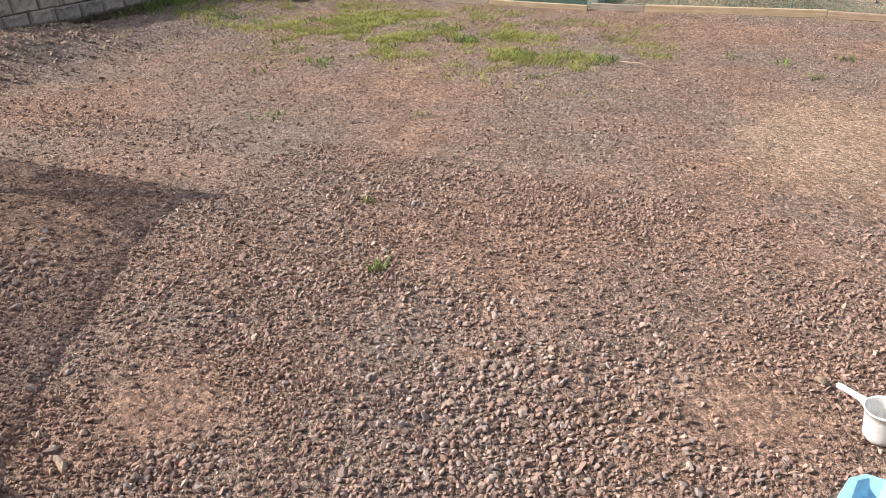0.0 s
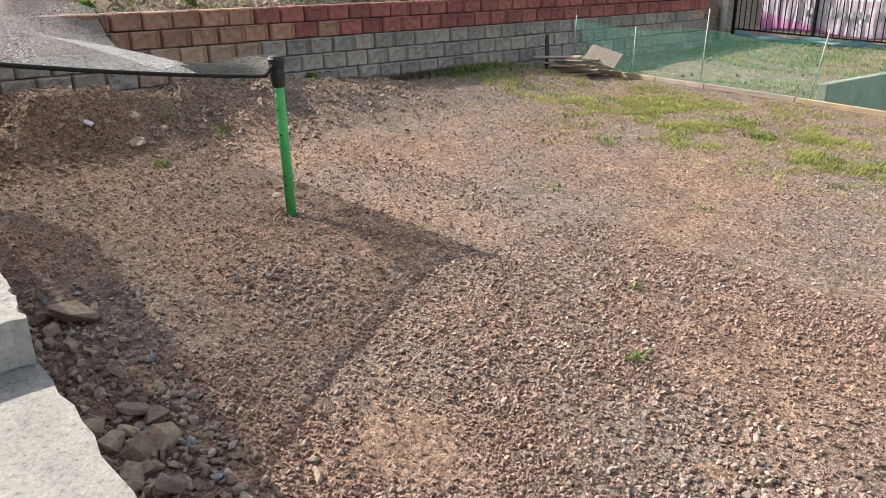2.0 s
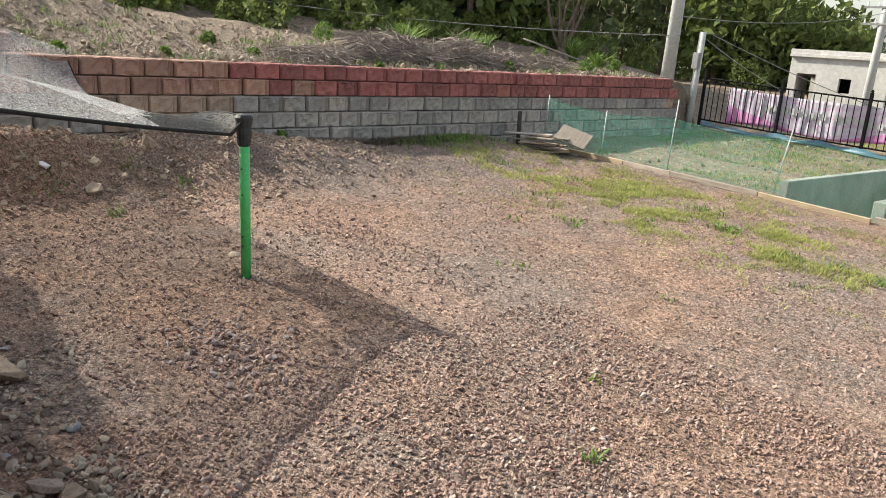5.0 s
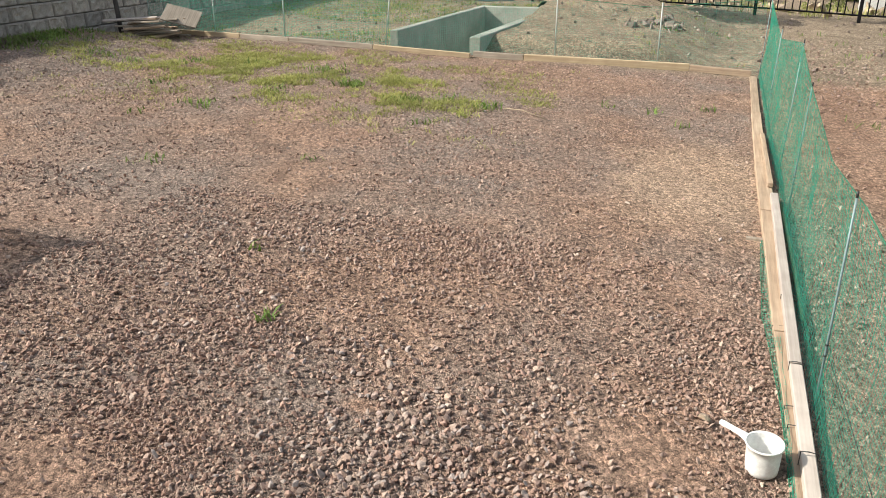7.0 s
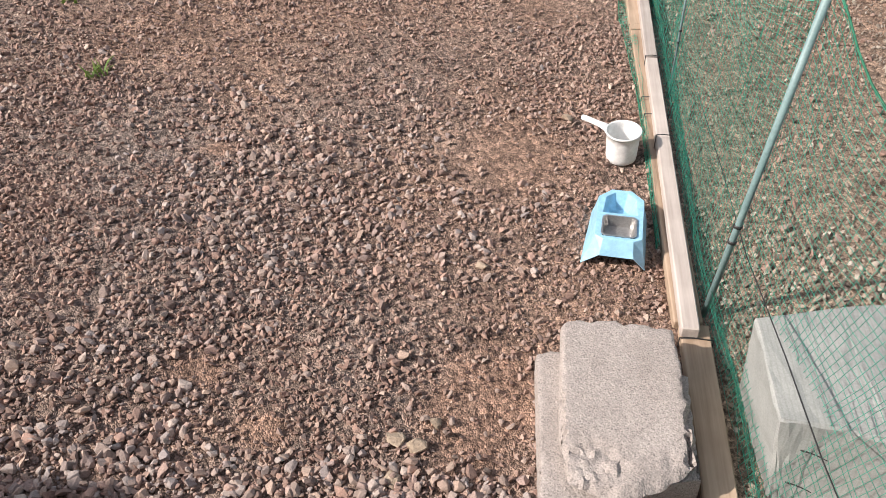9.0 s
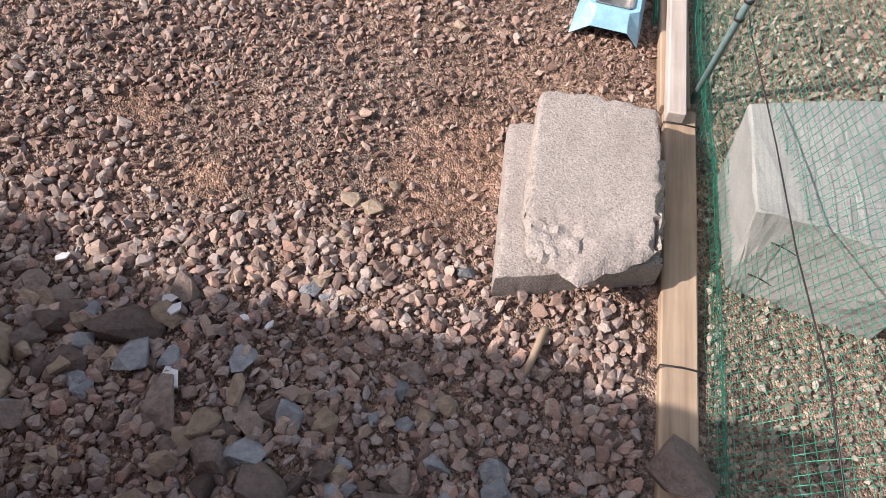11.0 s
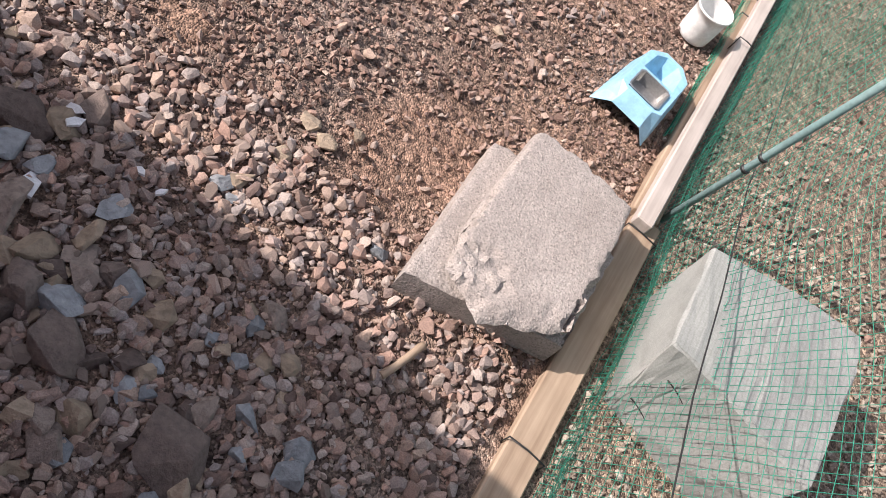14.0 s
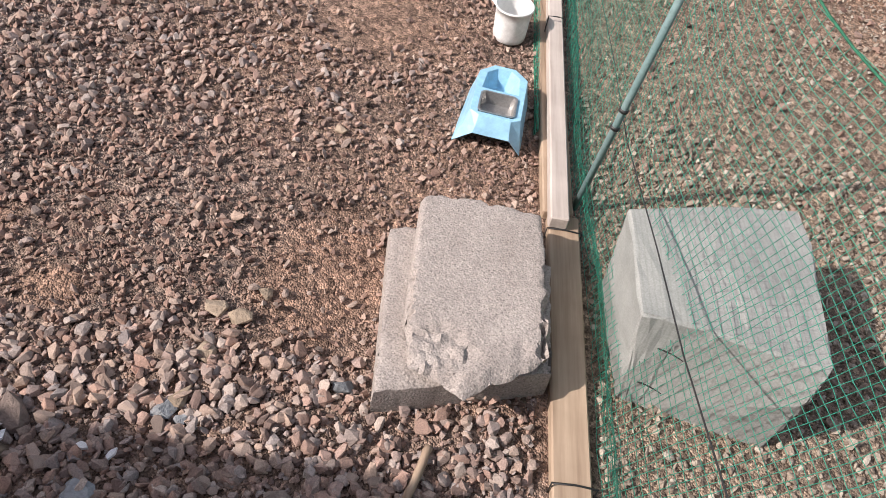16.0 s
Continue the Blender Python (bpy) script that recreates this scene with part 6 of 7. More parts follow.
# clods and stones on bank, mound and plot
def clods(n, pick, lo, hi, mat_, name, label):
    c = pick(n)
    c = c[~((np.abs(c[:, 0] - BOX["x"]) < 0.85) & (np.abs(c[:, 1] - BOX["y"]) < 2.0))]
    n = len(c)
    s = rg.uniform(lo, hi, n) * rg.uniform(0.4, 1.0, n)
    ob = scatter_stones(name, on_ground(c[:, 0], c[:, 1]), s, mat_, rg, 0.3)
    return tagged(ob, label, "stones", kind="stuff")


clods(6500, bank_pick, 0.012, 0.075, MAT_ROCK_TAN, "bank_clods", "clods and stones on the soil bank")
clods(3400, lambda n: np.stack([-8.4 + rg.normal(0, 0.55, n).clip(-0.7, 2), rg.uniform(-0.4, 5.2, n)], -1), 0.01, 0.05, MAT_ROCK_TAN, "mound_clods", "loose clods and stones on the earth mound")
clods(900, lambda n: np.stack([rg.uniform(-8.8, 3.5, n), rg.uniform(9.6, 15.6, n)], -1), 0.01, 0.06, MAT_ROCK, "plot_clods", "stones and clods in the plot behind the net")
clods(40, lambda n: np.stack([-1.45 + rg.normal(0, 0.25, n), 11.7 + rg.normal(0, 0.2, n)], -1), 0.05, 0.14, MAT_ROCK, "stone_heap", "small heap of dark stones by the planting mound")


# ---- bare tree on its mound ----
def bare_tree(x, y, h, stems, label, seed, spread=0.5, r0=0.05, crown=0.0, foot=0.13):
    r = np.random.default_rng(seed)
    e = thing("bare_tree", label, "tree")
    z0 = gz(x, y) - 0.05
    twigs = []
    part("trunk", cyl_bm(foot, foot * 0.75, 0.42, 12, pose(x, y, z0)), MAT_BARK, e)
    for s_ in range(stems):
        a = 2 * math.pi * s_ / stems + r.uniform(-0.3, 0.3)
        tilt = spread * r.uniform(0.45, 1.1)
        p = Vector((x + 0.05 * math.cos(a), y + 0.05 * math.sin(a), z0 + 0.25))
        d = Vector((math.cos(a) * tilt, math.sin(a) * tilt, 1)).normalized()
        pts = [p]
        for k in range(5):
            p = p + d * (h / 5) * r.uniform(0.85, 1.1)
            d = (d + Vector(r.normal(0, 0.12, 3)) + Vector((0, 0, 0.05))).normalized()
            pts.append(p)
            for _ in range(3):
                q = d.cross(Vector(r.normal(size=3))).normalized()
                dd = (d * 0.9 + q * 0.6).normalized()
                L = h * r.uniform(0.12, 0.32)
                twigs.append(tube([p, p + dd * L * 0.5, p + (dd + Vector((0, 0, 0.25))).normalized() * L], 0.010, 4, 0.003))
        tube_obj("limb", pts, r0 * r.uniform(0.6, 1.0), MAT_BARK, e, 8, 0.010)
    vs, fs = join(twigs)
    tagged(from_mesh("twigs", mesh_of("twigs", vs, fs), MAT_BARK, e), kind="stuff")
    if crown:
        pts = []
        for k in range(46):
            a, rr = r.uniform(0, 2 * math.pi), crown * math.sqrt(r.uniform(0, 1))
            pts.append(round_points(x + rr * math.cos(a), y + rr * math.sin(a), z0 + 0.98 + r.uniform(0.0, 1.0) * (1.15 - rr / crown), r.uniform(0.35, 0.6), 420))
        leaves("crown", np.concatenate(pts), 0.035, MAT_CROWN, rg, e)
    return e


bare_tree(-2.53, 14.35, 1.9, 11, "many-stemmed tree with dense olive crown on an earth mound", 3, 0.55, 0.036, 0.95, 0.10)
bare_tree(-13.6, 15.2, 2.6, 6, "leafless many-stemmed tree on the bank", 8, 0.5, 0.05)

# ---- woods and shrubs in the distance ----
wood_pts, oak_pts, stem_list = [], [], []
rw = np.random.default_rng(5)
# a belt of trees behind the bank, falling towards the building
for k in range(230):
    deg = rw.uniform(20.5, 84)
    ang = radians(deg)
    dist = rw.uniform(24, 46) if deg > 38 else rw.uniform(44, 62)
    x, y = -0.5 - dist * math.sin(ang), -0.8 + dist * math.cos(ang)
    if x > -15.5:
        continue
    fall = 1.0 if deg > 38 else 0.45 + 0.75 * max(0, (deg - 20.5) / 17.5)
    h = rw.uniform(5.5, 9.0) * fall * (1.25 if deg < 38 else 1.0)
    z = gz(x, y) - 0.6
    if rw.uniform() < 0.65 and deg > 30:
        wood_pts.append(conifer_points(x, y, z, h * 1.15, 560))
    else:
        oak_pts.append(round_points(x, y, z, h, 640))
    stem_list.append(tube([(x, y, z - 0.5), (x, y, z + h * 0.6)], 0.14, 5, 0.05))
tagged(leaves("conifer_wood", np.concatenate(wood_pts), 0.30, MAT_CONIFER, rg), "dark green conifer wood behind the bank", "wood", kind="stuff")
tagged(leaves("mixed_wood", np.concatenate(oak_pts), 0.27, MAT_OAK, rg), "green broadleaf trees in the wood behind the bank", "wood", kind="stuff")
vs, fs = join(stem_list)
tagged(from_mesh("wood_trunks", mesh_of("wood_trunks", vs, fs), MAT_BARK), "brown trunks in the wood behind the bank", "trunks", kind="stuff")
# undergrowth at the wood's edge
ug = []
for k in range(120):
    ang = radians(rw.uniform(28, 80))
    dist = rw.uniform(17.5, 26)
    x, y = -0.5 - dist * math.sin(ang), -0.8 + dist * math.cos(ang)
    if x < -14.5:
        ug.append(round_points(x, y, gz(x, y) - 0.3, rw.uniform(0.5, 1.5), 320))
tagged(leaves("undergrowth", np.concatenate(ug), 0.09, MAT_OAK, rg), "green undergrowth at the edge of the wood", "shrubs", kind="stuff")
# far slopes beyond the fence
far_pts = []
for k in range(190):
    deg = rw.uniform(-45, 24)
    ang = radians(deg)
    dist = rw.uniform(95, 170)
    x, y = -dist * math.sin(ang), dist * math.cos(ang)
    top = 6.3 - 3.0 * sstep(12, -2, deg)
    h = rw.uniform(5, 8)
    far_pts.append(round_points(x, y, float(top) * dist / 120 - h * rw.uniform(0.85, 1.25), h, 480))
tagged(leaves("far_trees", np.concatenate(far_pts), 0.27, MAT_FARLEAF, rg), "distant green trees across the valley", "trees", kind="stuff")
for k in range(11):
    x, y = rw.uniform(-6, 13), rw.uniform(18.2, 30)
    if abs(x + 2.4) < 1.0 and y < 19:
        continue
    hb = rw.uniform(0.7, 2.0)
    q = leaves("shrub", np.concatenate([round_points(x + rw.normal(0, 0.3), y + rw.normal(0, 0.3), gz(x, y) - 0.1 + 0.3 * hb * rw.uniform(), hb * rw.uniform(0.4, 0.8), 260) for _ in range(4)]), 0.05, MAT_LIME, rg)
    tagged(q, "yellow-green spring shrub on the slope beyond the fence", "shrub", "shrubs beyond the fence")
brown = []
for k in range(110):
    x, y = rw.uniform(-20, 14), rw.uniform(36, 60)
    brown.append(round_points(x, y, gz(x, y) - 0.3, rw.uniform(0.8, 2.2), 360))
tagged(leaves("field_scrub", np.concatenate(brown), 0.10, MAT_OAK, rg), "olive green scrub on the land beyond the fence", "scrub", kind="stuff")
clods(900, lambda n: np.stack([rg.uniform(-6, 12, n), rg.uniform(16.5, 30, n)], -1), 0.03, 0.36, MAT_ROCK_TAN, "slope_stones", "pale stones and rubble on the slope beyond the fence")
# distance haze is painted into this flat bluish-grey hill colour
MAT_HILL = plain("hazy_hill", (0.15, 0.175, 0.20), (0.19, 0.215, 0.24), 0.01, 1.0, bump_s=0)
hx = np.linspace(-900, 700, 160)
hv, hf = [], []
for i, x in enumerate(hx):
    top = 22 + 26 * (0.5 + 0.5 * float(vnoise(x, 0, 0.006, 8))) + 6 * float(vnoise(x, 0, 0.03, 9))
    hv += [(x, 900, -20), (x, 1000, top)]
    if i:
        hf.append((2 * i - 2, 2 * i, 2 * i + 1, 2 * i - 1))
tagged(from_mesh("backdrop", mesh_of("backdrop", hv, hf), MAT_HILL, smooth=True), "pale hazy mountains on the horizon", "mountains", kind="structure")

# ---- odds and ends beyond the fence ----
cabin = thing("site_cabin", "small white cabin with red base strip beyond the fence", "cabin", at=pose(-0.9, 25.5, gz(-0.9, 25.5), 0, 0, 12))
part("wall_panel", box_bm(1.7, 1.2, 1.1, 0.02, pose(0, 0, 0.22), base=True), MAT_POLE, cabin)
part("base_strip", box_bm(1.74, 1.24, 0.22, 0.01, base=True), MAT_RED, cabin, "red base strip")
part("window", box_bm(0.5, 0.03, 0.4, 0.005, pose(0.2, -0.61, 0.85)), MAT_DARK, cabin, "dark window pane")
for x, y, w, d, h, rz in ((4.8, 27.0, 2.6, 1.6, 1.2, -8), (7.5, 24.0, 1.6, 1.0, 0.8, 15)):
    q = part("storage_box", box_bm(w, d, h, 0.04, base=True, seg=2), MAT_POLE)
    place(q, pose(x, y, gz(x, y) - 0.02, 0, 0, rz))
    tagged(q, "pale grey storage box standing on the slope", "box")

# ---- odds and ends on the bank ----
MAT_TARPW = plain("white_sheeting", (0.55, 0.56, 0.60), (0.70, 0.71, 0.74), 2, 0.6, bump_s=0.2)
cab = thing("plastic_tank", "white plastic tank in a metal cage on the bank", "tank", at=pose(-22.0, 9.9, gz(-22.0, 9.9), 0, 0, 35))
part("tank", box_bm(1.3, 1.1, 1.25, 0.08, base=True, seg=3), MAT_TARPW, cab)
for k in range(5):
    part("cage_bar", box_bm(0.03, 0.03, 1.3, 0.0, pose(-0.6 + 0.3 * k, -0.58, 0), base=True), MAT_WIRE, cab)
for k in range(3):
    part("cage_bar", box_bm(1.36, 0.03, 0.03, 0.0, pose(0, -0.58, 0.2 + 0.45 * k)), MAT_WIRE, cab)
cab2 = part("storage_box", box_bm(1.1, 1.0, 1.1, 0.05, base=True, seg=2), MAT_TARPW)
place(cab2, pose(-22.3, 7.6, gz(-22.3, 7.6), 0, 0, 30))
tagged(cab2, "white storage box standing on the bank", "box")
bl = part("blue_drum", cyl_bm(0.29, 0.29, 0.9, 18), plain("blue_plastic_drum", (0.03, 0.16, 0.45), (0.05, 0.22, 0.55), 3, 0.4, bump_s=0))
place(bl, pose(-22.4, 8.75, gz(-22.4, 8.75) + 0.3))
tagged(bl, "blue plastic drum standing among white boxes", "drum")
for x, y, rz in ((-9.75, 1.2, 8), (-9.8, 0.45, -12), (-9.9, -0.1, 20)):
    q = part("loose_block", box_bm(0.2, 0.40, 0.19, 0.015, base=True), MAT_BLOCK_BROWN)
    place(q, pose(x, y, gz(x, y) - 0.02, 0, 4, rz))
    tagged(q, "loose reddish-brown block lying on top of the bank", "block", "loose blocks on the bank")
pb = part("white_board", box_bm(0.30, 2.0, 0.03, 0.004), MAT_WOOD_PALE)
place(pb, pose(-12.0, 12.9, gz(-12.0, 12.9) + 0.34, -9, 12, 6))
tagged(pb, "pale painted board propped on the bank", "board")
tray = part("blue_tray", box_bm(0.15, 0.19, 0.06, 0.018, base=True, seg=2), plain("blue_plastic_tray", (0.02, 0.06, 0.24), (0.035, 0.10, 0.33), 3, 0.4, bump_s=0))
place(tray, pose(-7.90, -0.01, gz(-7.90, -0.01) - 0.012, 0, 0, 20))
tagged(tray, "small blue plastic tray standing in the shaded corner", "tray")
cable = tube_obj("white_cable", [(-8.1, -0.12, gz(-8.1, -0.12) + 0.10), (-8.03, -0.02, gz(-8.0, 0.0) + 0.15), (-7.95, 0.08, gz(-7.95, 0.08) + 0.12), (-7.88, 0.14, gz(-7.88, 0.14) + 0.05), (-7.86, 0.15, gz(-7.86, 0.15) + 0.012)], 0.007, MAT_WHITE, None, 6)
tagged(cable, "white cable looped behind the blue tray", "cable")

# ---- single rocks ----
def rock(x, y, size, material, label, group="", flat=0.62, seed=0, sink=0.3, turn=None, stretch=1.0, tilt=12, name="rock"):
    r = np.random.default_rng(seed + int(abs(x * 1000) + abs(y * 777)))
    v, f = rock_base(int(r.integers(0, 1 << 30)), 16, flat, 3.4)
    v = v * 1.08
    v = v * size * np.array([stretch, 1.0, 1.0])
    bm = bmesh.new()
    vv = [bm.verts.new(p) for p in v]
    for t in f:
        bm.faces.new([vv[i] for i in t])
    bmesh.ops.dissolve_limit(bm, angle_limit=radians(9), verts=bm.verts[:], edges=bm.edges[:])
    bmesh.ops.bevel(bm, geom=bm.edges[:], offset=size * 0.018, segments=1, affect='EDGES')
    ob = part(name, bm, material)
    a = r.uniform(0, 360) if turn is None else turn
    place(ob, pose(x, y, gz(x, y) + size * flat * (0.55 - sink), r.normal(0, tilt), r.normal(0, tilt), a))
    tagged(ob, label, "rock", group)
    return ob


RL = "angular brown broken rock lying in gravel"
NEAR = "rocks below the near wall"
BROWN = ((-1.50, -0.08, 0.052), (-1.35, -0.09, 0.034), (-1.29, -0.10, 0.029), (-1.44, -0.18, 0.042), (-1.28, -0.16, 0.036), (-1.13, -0.15, 0.062), (-1.395, -0.22, 0.03), (-1.32, -0.217, 0.042), (-1.271, -0.379, 0.036), (-0.984, -0.297, 0.054), (-1.262, -0.275, 0.026), (-1.208, -0.246, 0.036), (-0.846, -0.273, 0.030), (-0.777, -0.264, 0.026), (-0.75, -0.417, 0.064), (-0.875, -0.384, 0.052), (-0.814, -0.293, 0.034), (-0.688, -0.418, 0.036), (-0.486, -0.436, 0.062), (-0.642, -0.544, 0.036), (-1.043, -0.037, 0.038))
for x, y, s in BROWN:
    rock(x, y, s * 1.08, MAT_ROCK, RL, NEAR, stretch=1.3 if s > 0.06 else 1.1, sink=0.0)
for x, y, s in ((-1.46, -0.14, 0.042), (-1.38, -0.272, 0.066), (-1.309, -0.344, 0.066), (-1.31, -0.125, 0.031), (-0.646, -0.484, 0.034), (-0.759, 0.066, 0.031), (-0.755, 0.288, 0.026), (-0.694, 0.274, 0.027), (-0.741, 0.174, 0.022), (-1.262, -0.024, 0.02), (-0.901, -0.315, 0.042), (-1.23, -0.145, 0.031), (-0.60, 0.98, 0.022), (-0.35, 1.88, 0.03), (-0.66, 0.36, 0.02)):
    rock(x, y, s * 1.08, MAT_ROCK_TAN, "dusty tan angular rock lying in gravel", NEAR, flat=0.55, sink=-0.05)
for x, y, s in ((-1.197, -0.193, 0.026), (-1.083, -0.212, 0.046), (-0.808, -0.36, 0.044), (-0.318, -0.288, 0.034), (-0.309, -0.332, 0.034), (-0.394, -0.363, 0.023), (-0.445, 0.154, 0.023), (-0.745, 0.016, 0.015), (-0.866, -0.169, 0.036), (-1.183, -0.28, 0.026), (-0.62, -0.40, 0.028), (-0.78, 0.03, 0.026)):
    rock(x, y, s * 1.08, MAT_ROCK_BLUE, "bluish grey speckled rock lying in gravel", NEAR, flat=0.6, sink=-0.05)
rock(0.06, -0.235, 0.082, MAT_ROCK, "large grey-brown rock resting on the end of the edging board", sink=-0.35, flat=0.7, tilt=4)
rn_ = np.random.default_rng(61)
for k in range(110):
    rock(rn_.uniform(-1.55, -0.40), rn_.uniform(-0.62, -0.10), rn_.uniform(0.016, 0.038), (MAT_ROCK, MAT_ROCK_TAN, MAT_ROCK_TAN, MAT_ROCK_BLUE)[int(rn_.integers(0, 4))], "small angular broken rock among pebbles", NEAR, seed=k, sink=0.0)
PILE = "heap of broken rocks at the wall foot"
rk = np.random.default_rng(14)
for x, y, sz, st in ((-3.50, -0.11, 0.085, 1.2), (-3.42, -0.05, 0.080, 1.3), (-3.25, -0.07, 0.100, 1.3), (-3.33, -0.25, 0.095, 1.1), (-3.21, -0.18, 0.100, 1.3), (-3.46, -0.29, 0.090, 1.0), (-3.10, -0.19, 0.070, 1.1), (-3.09, -0.26, 0.075, 1.1), (-3.12, -0.36, 0.080, 1.2), (-2.92, -0.16, 0.075, 1.4), (-3.30, -0.14, 0.060, 1.0), (-3.38, -0.17, 0.065, 1.2), (-3.02, -0.30, 0.070, 1.0), (-2.98, -0.22, 0.055, 1.2), (-2.86, -0.28, 0.070, 1.1), (-3.24, -0.33, 0.075, 1.1), (-3.13, -0.08, 0.045, 1.1), (-2.99, -0.03, 0.045, 1.2), (-2.95, 0.10, 0.042, 1.3), (-2.74, 0.32, 0.036, 1.2), (-2.63, 0.27, 0.040, 1.4), (-3.73, 0.20, 0.045, 1.1), (-3.68, 0.14, 0.035, 1.0), (-4.26, -0.14, 0.075, 1.1), (-4.40, -0.20, 0.060, 1.2), (-4.72, -0.16, 0.085, 1.1), (-4.52, -0.16, 0.070, 1.0), (-4.16, -0.06, 0.040, 1.2), (-4.86, -0.05, 0.060, 1.1)):
    rock(x, y, sz * 0.76, MAT_ROCK_TAN if rk.uniform() < 0.8 else MAT_ROCK, "dusty tan broken rock in a heap by the wall", PILE, stretch=st, sink=rk.uniform(-0.25, 0.1), tilt=20)
for k in range(90):
    a_, cy_ = rk.uniform(-5.0, -2.5), -0.22
    rock(a_, cy_ + rk.normal(0, 0.16), rk.uniform(0.016, 0.036), (MAT_ROCK_TAN, MAT_ROCK, MAT_ROCK_TAN, MAT_ROCK_BLUE)[int(rk.integers(0, 4))], "small broken stone strewn along the wall foot", PILE, seed=k, sink=0.0, tilt=20)
rock(-4.64, -0.03, 0.145, MAT_ROCK_TAN, "large flat tan rock by the wall foot", PILE, flat=0.4, sink=-0.25, turn=35, stretch=1.15)
rock(-7.72, 1.52, 0.11, MAT_ROCK_TAN, "flat grey stone lying below the mound", flat=0.5)
rock(-7.96, 1.17, 0.055, MAT_WHITE_CHIP, "white stone lying on the earth mound", flat=0.6)
rock(-8.24, 2.20, 0.09, MAT_ROCK_TAN, "pale upright stone on the earth mound", flat=1.2)
rock(-8.02, 1.62, 0.07, MAT_ROCK_TAN, "tan stone on the earth mound")
sack = rock(-8.35, -0.08, 0.17, MAT_DARKTAPE, "black filled rubbish sack in the shaded corner", flat=0.9, name="rubbish_sack")
tagged(sack, category="sack")
rock(-5.85, 1.92, 0.07, MAT_ROCK_TAN, "pale flat stone lying by the post", flat=0.3)
rock(-8.0, 0.35, 0.10, MAT_ROCK, "dark stone in the shaded corner")
rock(-8.05, 2.35, 0.08, MAT_ROCK, "brown stone below the mound")
for x, y, s, a in ((-0.997, -0.236, 0.034, 120), (-1.322, -0.02, 0.017, 40), (-1.058, -0.068, 0.018, 10), (-1.039, -0.092, 0.021, 70), (-0.887, -0.081, 0.014, -30), (-0.835, -0.083, 0.013, 60)):
    bmc = bmesh.new()
    vv = [bmc.verts.new((px * s, py * s, pz_)) for pz_ in (0, 0.006) for px, py in ((-1, -0.35), (0.2, -0.5), (1.0, 0.05), (0.1, 0.45), (-0.8, 0.3))]
    bmc.faces.new(vv[4::-1])
    bmc.faces.new(vv[5:])
    for i in range(5):
        j = (i + 1) % 5
        bmc.faces.new((vv[i], vv[j], vv[5 + j], vv[5 + i]))
    q = part("shard", bmc, MAT_WHITE_CHIP)
    place(q, pose(x, y, gz(x, y) + 0.024, rk.normal(0, 14), rk.normal(0, 14), a))
    tagged(q, "white broken shard lying among stones", "shard", "white shards in the gravel")
bone_p = [(-0.285, -0.075), (-0.275, -0.045), (-0.262, 0.0), (-0.255, 0.035), (-0.25, 0.045)]
bone = tube_obj("dry_stick", [(x, y, gz(x, y) + 0.022) for x, y in bone_p], 0.009, MAT_WOOD, None, 8)
tagged(bone, "pale chewed stick lying in gravel", "stick")
tw = tube_obj("dry_twig", [(-2.42, 6.45, gz(-2.4, 6.4) + 0.02), (-2.2, 6.3, gz(-2.2, 6.3) + 0.05), (-1.95, 6.2, gz(-1.95, 6.2) + 0.02)], 0.004, MAT_STRAW, None, 5)
tagged(tw, "thin pale twig lying on the gravel", "twig")


# ---- loose chippings ----
rs_ = np.random.default_rng(99)
BARE = ((-0.56, 0.42, 0.15, 0.24), (-1.66, 1.48, 0.10, 0.06), (-1.11, 0.28, 0.07, 0.045), (-1.35, 0.45, 0.1, 0.07), (-2.55, 0.7, 0.4, 0.25), (-0.55, 1.6, 0.3, 0.25), (-0.5, 4.95, 0.72, 1.25), (-0.4, 3.0, 0.3, 0.3))


def gravel(n, x0, x1, y0, y1, lo, hi, material, name, label, keep_bare=0.12, density=None, power=2.0, shapes=None, sink=-0.04):
    x, y = rs_.uniform(x0, x1, n), rs_.uniform(y0, y1, n)
    k = np.ones(n)
    for cx, cy, sx, sy in BARE:
        k *= 1 - (1 - keep_bare) * np.exp(-(((x - cx) / sx) ** 2 + ((y - cy) / sy) ** 2) ** 2)
    if density is not None:
        k *= density(x, y)
    clear = (x > -0.028) & (x < 0.118) & (y > -1.0)
    slab_in = (x > -0.385) & (x < 0.02) & (y > 0.125 + 0.32 * (x + 0.385)) & (y < 0.57)
    sel = (rs_.uniform(0, 1, n) < k) & ~clear & ~slab_in
    for bx, by, bs in BROWN:
        sel &= np.hypot(x - bx, y - by) > bs * 0.8
    x, y = x[sel], y[sel]
    s = lo + (hi - lo) * rs_.uniform(0, 1, len(x)) ** power
    return tagged(scatter_stones(name, on_ground(x, y), s, material, rs_, sink, shapes), label, "gravel", kind="stuff")


def clump(scale, seed, lo=0.25):
    return lambda x, y: lo + (1 - lo) * sstep(-0.35, 0.35, vnoise(x, y, scale, seed) + 0.4 * vnoise(x, y, scale * 3.1, seed + 1))


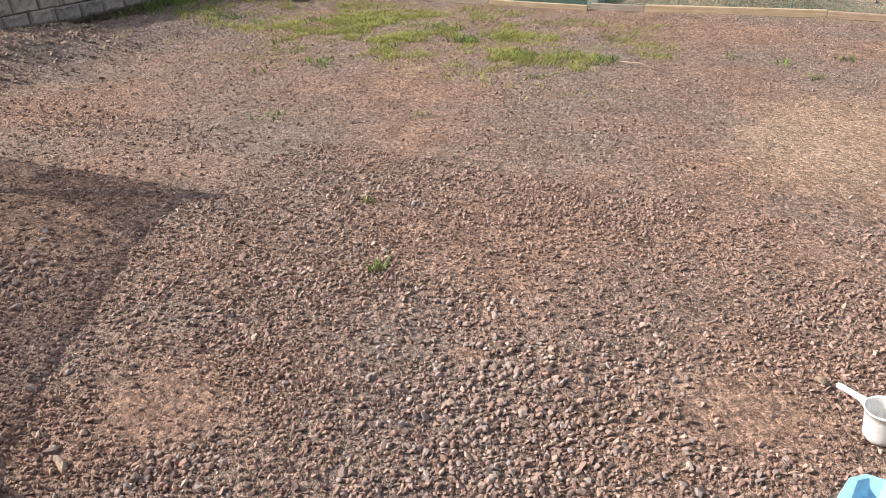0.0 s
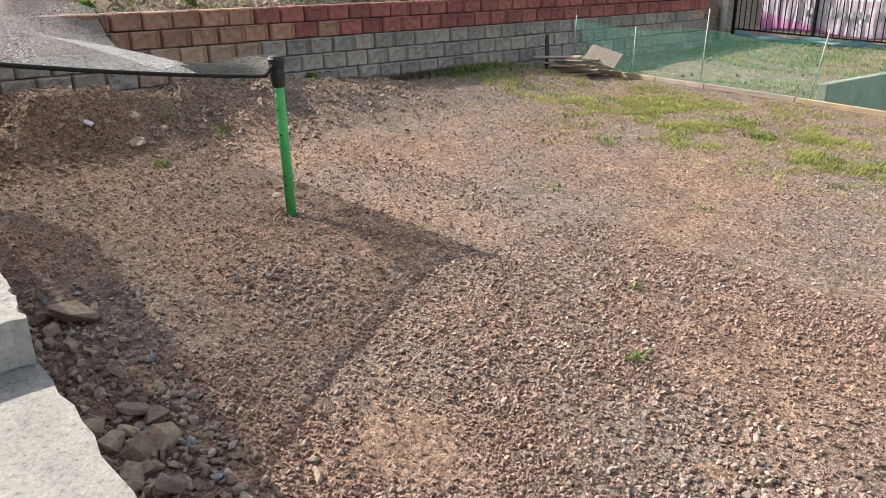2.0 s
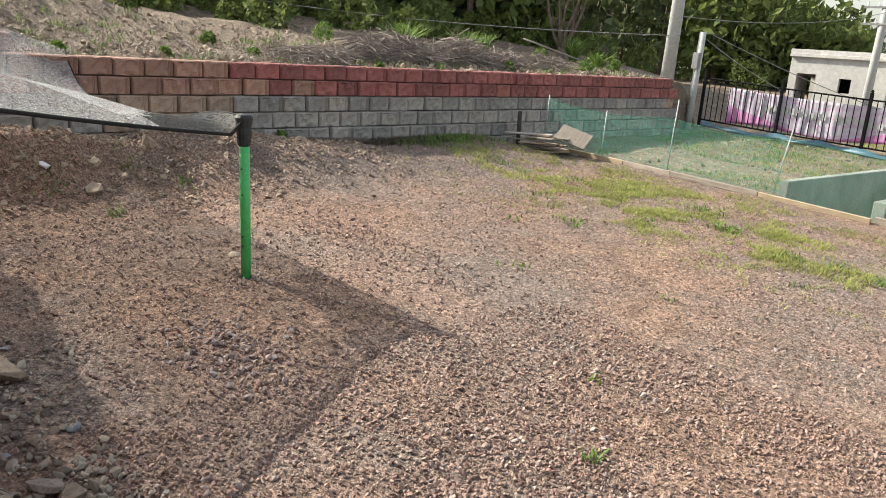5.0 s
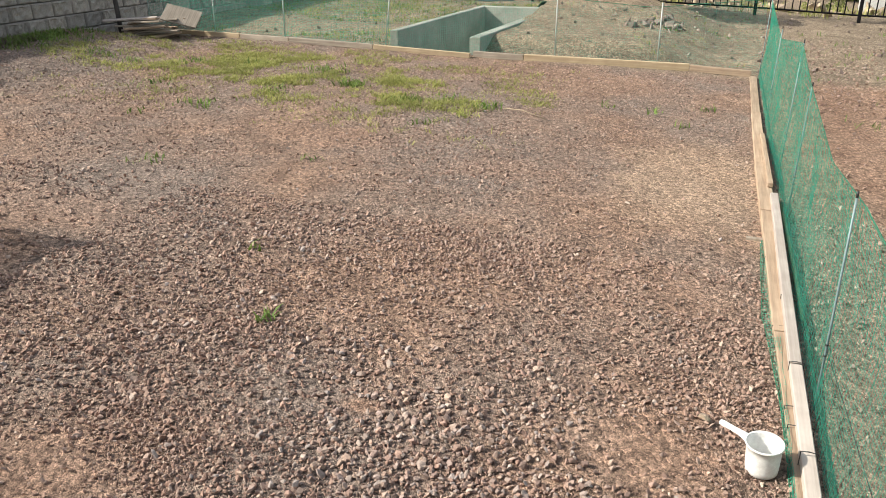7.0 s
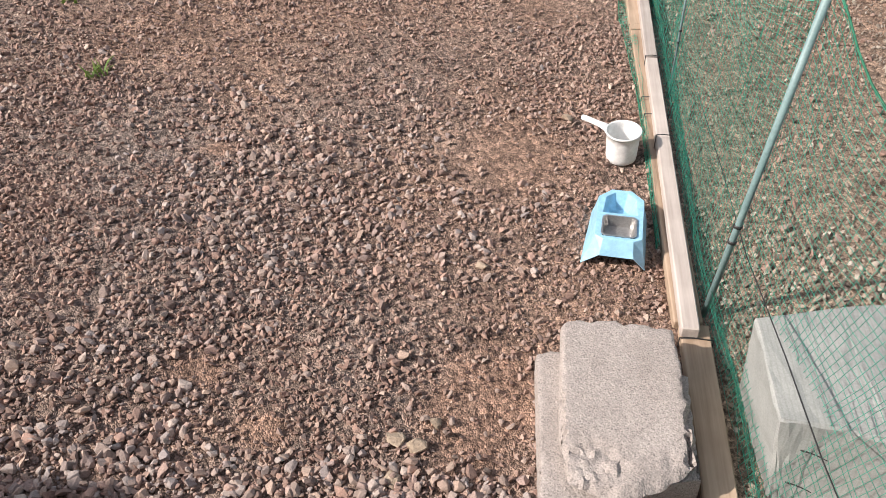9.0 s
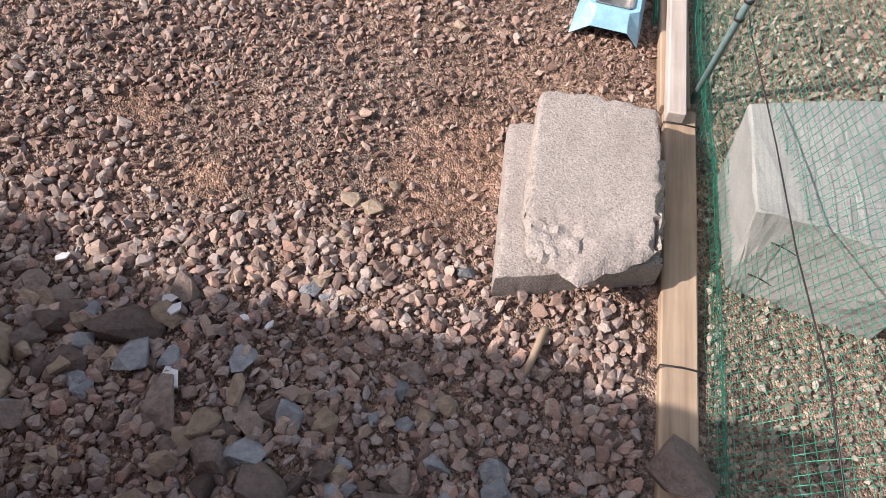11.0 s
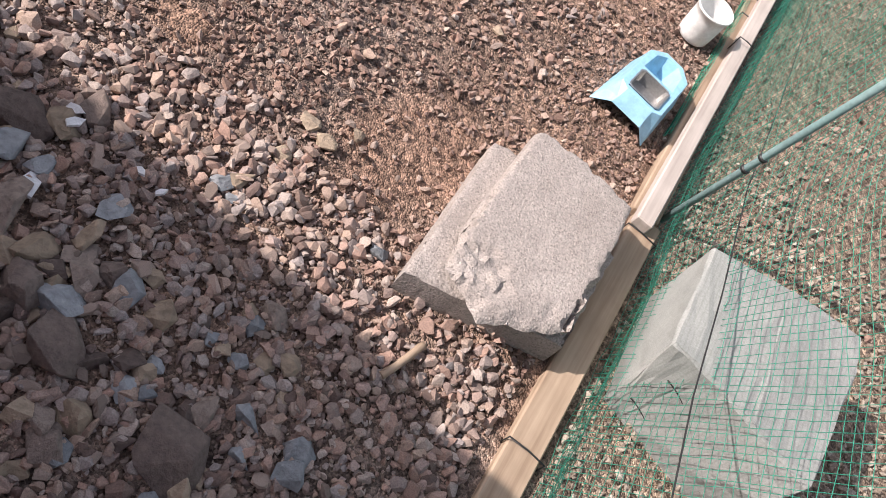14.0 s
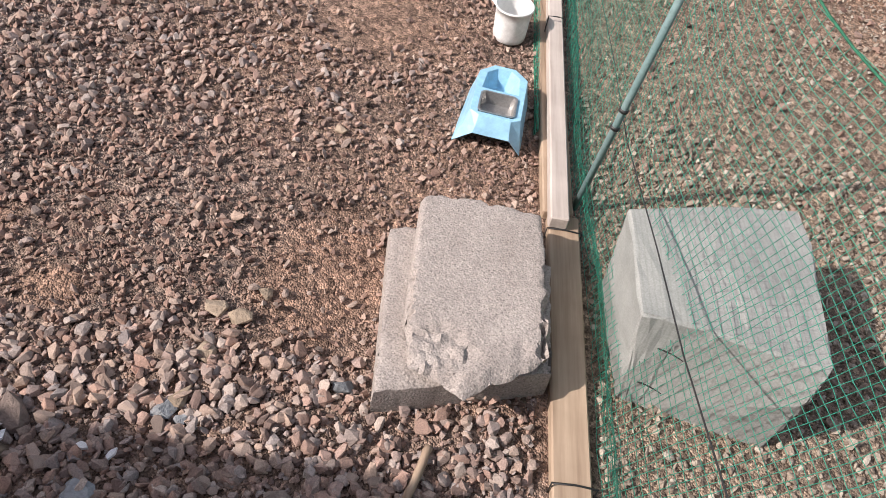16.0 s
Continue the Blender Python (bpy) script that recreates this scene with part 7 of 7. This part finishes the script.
MAT_PICK = plain("single_stones", (0.24, 0.18, 0.152), (0.40, 0.31, 0.262), 30, 0.9, bump_s=0.5, bump_d=0.004, fine=120, vary=0.45)
PICK = []
for k in range(16):
    v, f = rock_base(900 + k, 20, 0.72)
    me = mesh_of("stone", v, f)
    me.materials.append(MAT_PICK)
    PICK.append(me)
for k in range(300):
    x = rs_.uniform(-1.75, -0.05)
    y = rs_.uniform(-0.62, 0.08 + 0.12 * math.sin(x * 5)) if k < 240 else rs_.uniform(0.0, 0.7)
    if x > -0.42 and y > 0.04:
        x -= 0.45
    q = from_mesh("stone", PICK[k % 16], None, ground)
    s_ = (0.010 + 0.015 * rs_.uniform() ** 1.8) * (0.85 if k >= 240 else 1.0)
    q.matrix_basis = pose(x, y, gz(x, y) + 0.35 * s_ + 0.006, rs_.normal(0, 16), rs_.normal(0, 16), rs_.uniform(0, 360)) @ Matrix.Diagonal((s_, s_ * rs_.uniform(0.7, 1.1), s_ * rs_.uniform(0.6, 1.0), 1))
NEARZONE = lambda x, y: sstep(0.42, -0.02, y + 0.28 * vnoise(x, y, 2.6, 3) + 0.12 * vnoise(x, y, 6.0, 4) - 0.16 * sstep(-0.7, -1.6, x))
gravel(20000, -2.4, 0.05, -0.75, 0.95, 0.006, 0.021, MAT_STONE_GREY, "coarse_gravel", "coarse brown and grey pebbles below the near wall", density=NEARZONE, power=2.2, shapes=ROCKS_NEAR, keep_bare=0.03)
gravel(22000, -2.6, 0.05, -0.75, 1.3, 0.004, 0.0105, MAT_STONE, "fine_gravel", "fine reddish grit between the stones", keep_bare=0.2, density=clump(2.0, 91, 0.5))
gravel(56000, -3.9, 0.05, 0.1, 3.4, 0.004, 0.0145, MAT_STONE, "yard_gravel", "brown gravel chippings over the yard", density=clump(1.3, 21, 0.4), power=1.7)
gravel(15000, -3.4, -0.4, 0.3, 3.2, 0.007, 0.0185, MAT_STONE_GREY, "grey_gravel", "grey chippings in drifts over the yard", keep_bare=0.02, density=lambda x, y: (np.exp(-((x + 1.6) / 0.9) ** 2 - ((y - 1.2) / 0.8) ** 2) + 0.10) * clump(1.6, 31, 0.1)(x, y), shapes=ROCKS_NEAR)
gravel(42000, -9.0, 0.0, 2.8, 9.0, 0.005, 0.017, MAT_STONE, "far_gravel", "brown gravel chippings in the far part of the yard", density=clump(0.9, 51, 0.4), sink=0.2, power=2.8)
gravel(18000, -8.6, -2.4, -0.6, 3.4, 0.005, 0.019, MAT_STONE, "shaded_gravel", "brown gravel chippings under the shade net", density=clump(1.1, 61, 0.35))
gravel(5000, 0.12, 1.3, -0.9, 1.3, 0.005, 0.0145, MAT_STONE_TAN, "path_pebbles", "pale grey pebbles beside the granite block", keep_bare=1.0, shapes=ROCKS_NEAR)
gravel(17000, 0.1, 2.0, -0.9, 4.5, 0.004, 0.0135, MAT_STONE_TAN, "path_gravel", "greenish grey chippings on the path outside the net", density=clump(1.2, 71, 0.35), keep_bare=1.0)
gravel(9000, 0.3, 4.5, 1.0, 13.0, 0.006, 0.024, MAT_STONE, "path_stones", "reddish chippings along the far path", density=clump(0.8, 81, 0.2), keep_bare=1.0)
gravel(900, -5.75, -4.9, 1.3, 2.2, 0.006, 0.018, MAT_STONE_GREY, "post_gravel", "loose chippings heaped round the foot of the green post", density=lambda x, y: np.exp(-((x + 5.32) / 0.22) ** 2 - ((y - 1.74) / 0.2) ** 2), shapes=ROCKS_NEAR)
gravel(1500, -8.6, -0.1, 2.6, 8.8, 0.010, 0.023, MAT_STONE_GREY, "far_stones", "larger loose stones and clods over the far yard", density=clump(0.7, 57, 0.12), keep_bare=0.3, sink=0.3)
gravel(2600, -5.2, -2.3, -0.6, 0.45, 0.010, 0.030, MAT_STONE_TAN, "wall_foot_rubble", "tan and grey rubble strewn along the foot of the near wall", density=lambda x, y: sstep(0.32, -0.1, y + 0.2 * vnoise(x, y, 2.4, 8)) * (0.35 + 0.65 * np.exp(-((x + 3.2) / 0.5) ** 2)), shapes=ROCKS_NEAR)
gravel(1400, -5.2, -3.6, 0.7, 1.6, 0.010, 0.026, MAT_STONE_GREY, "shaded_chippings", "grey chippings in a drift under the net edge", density=lambda x, y: np.exp(-((x + 4.3) / 0.4) ** 2 - ((y - 1.1) / 0.22) ** 2), shapes=ROCKS_NEAR)
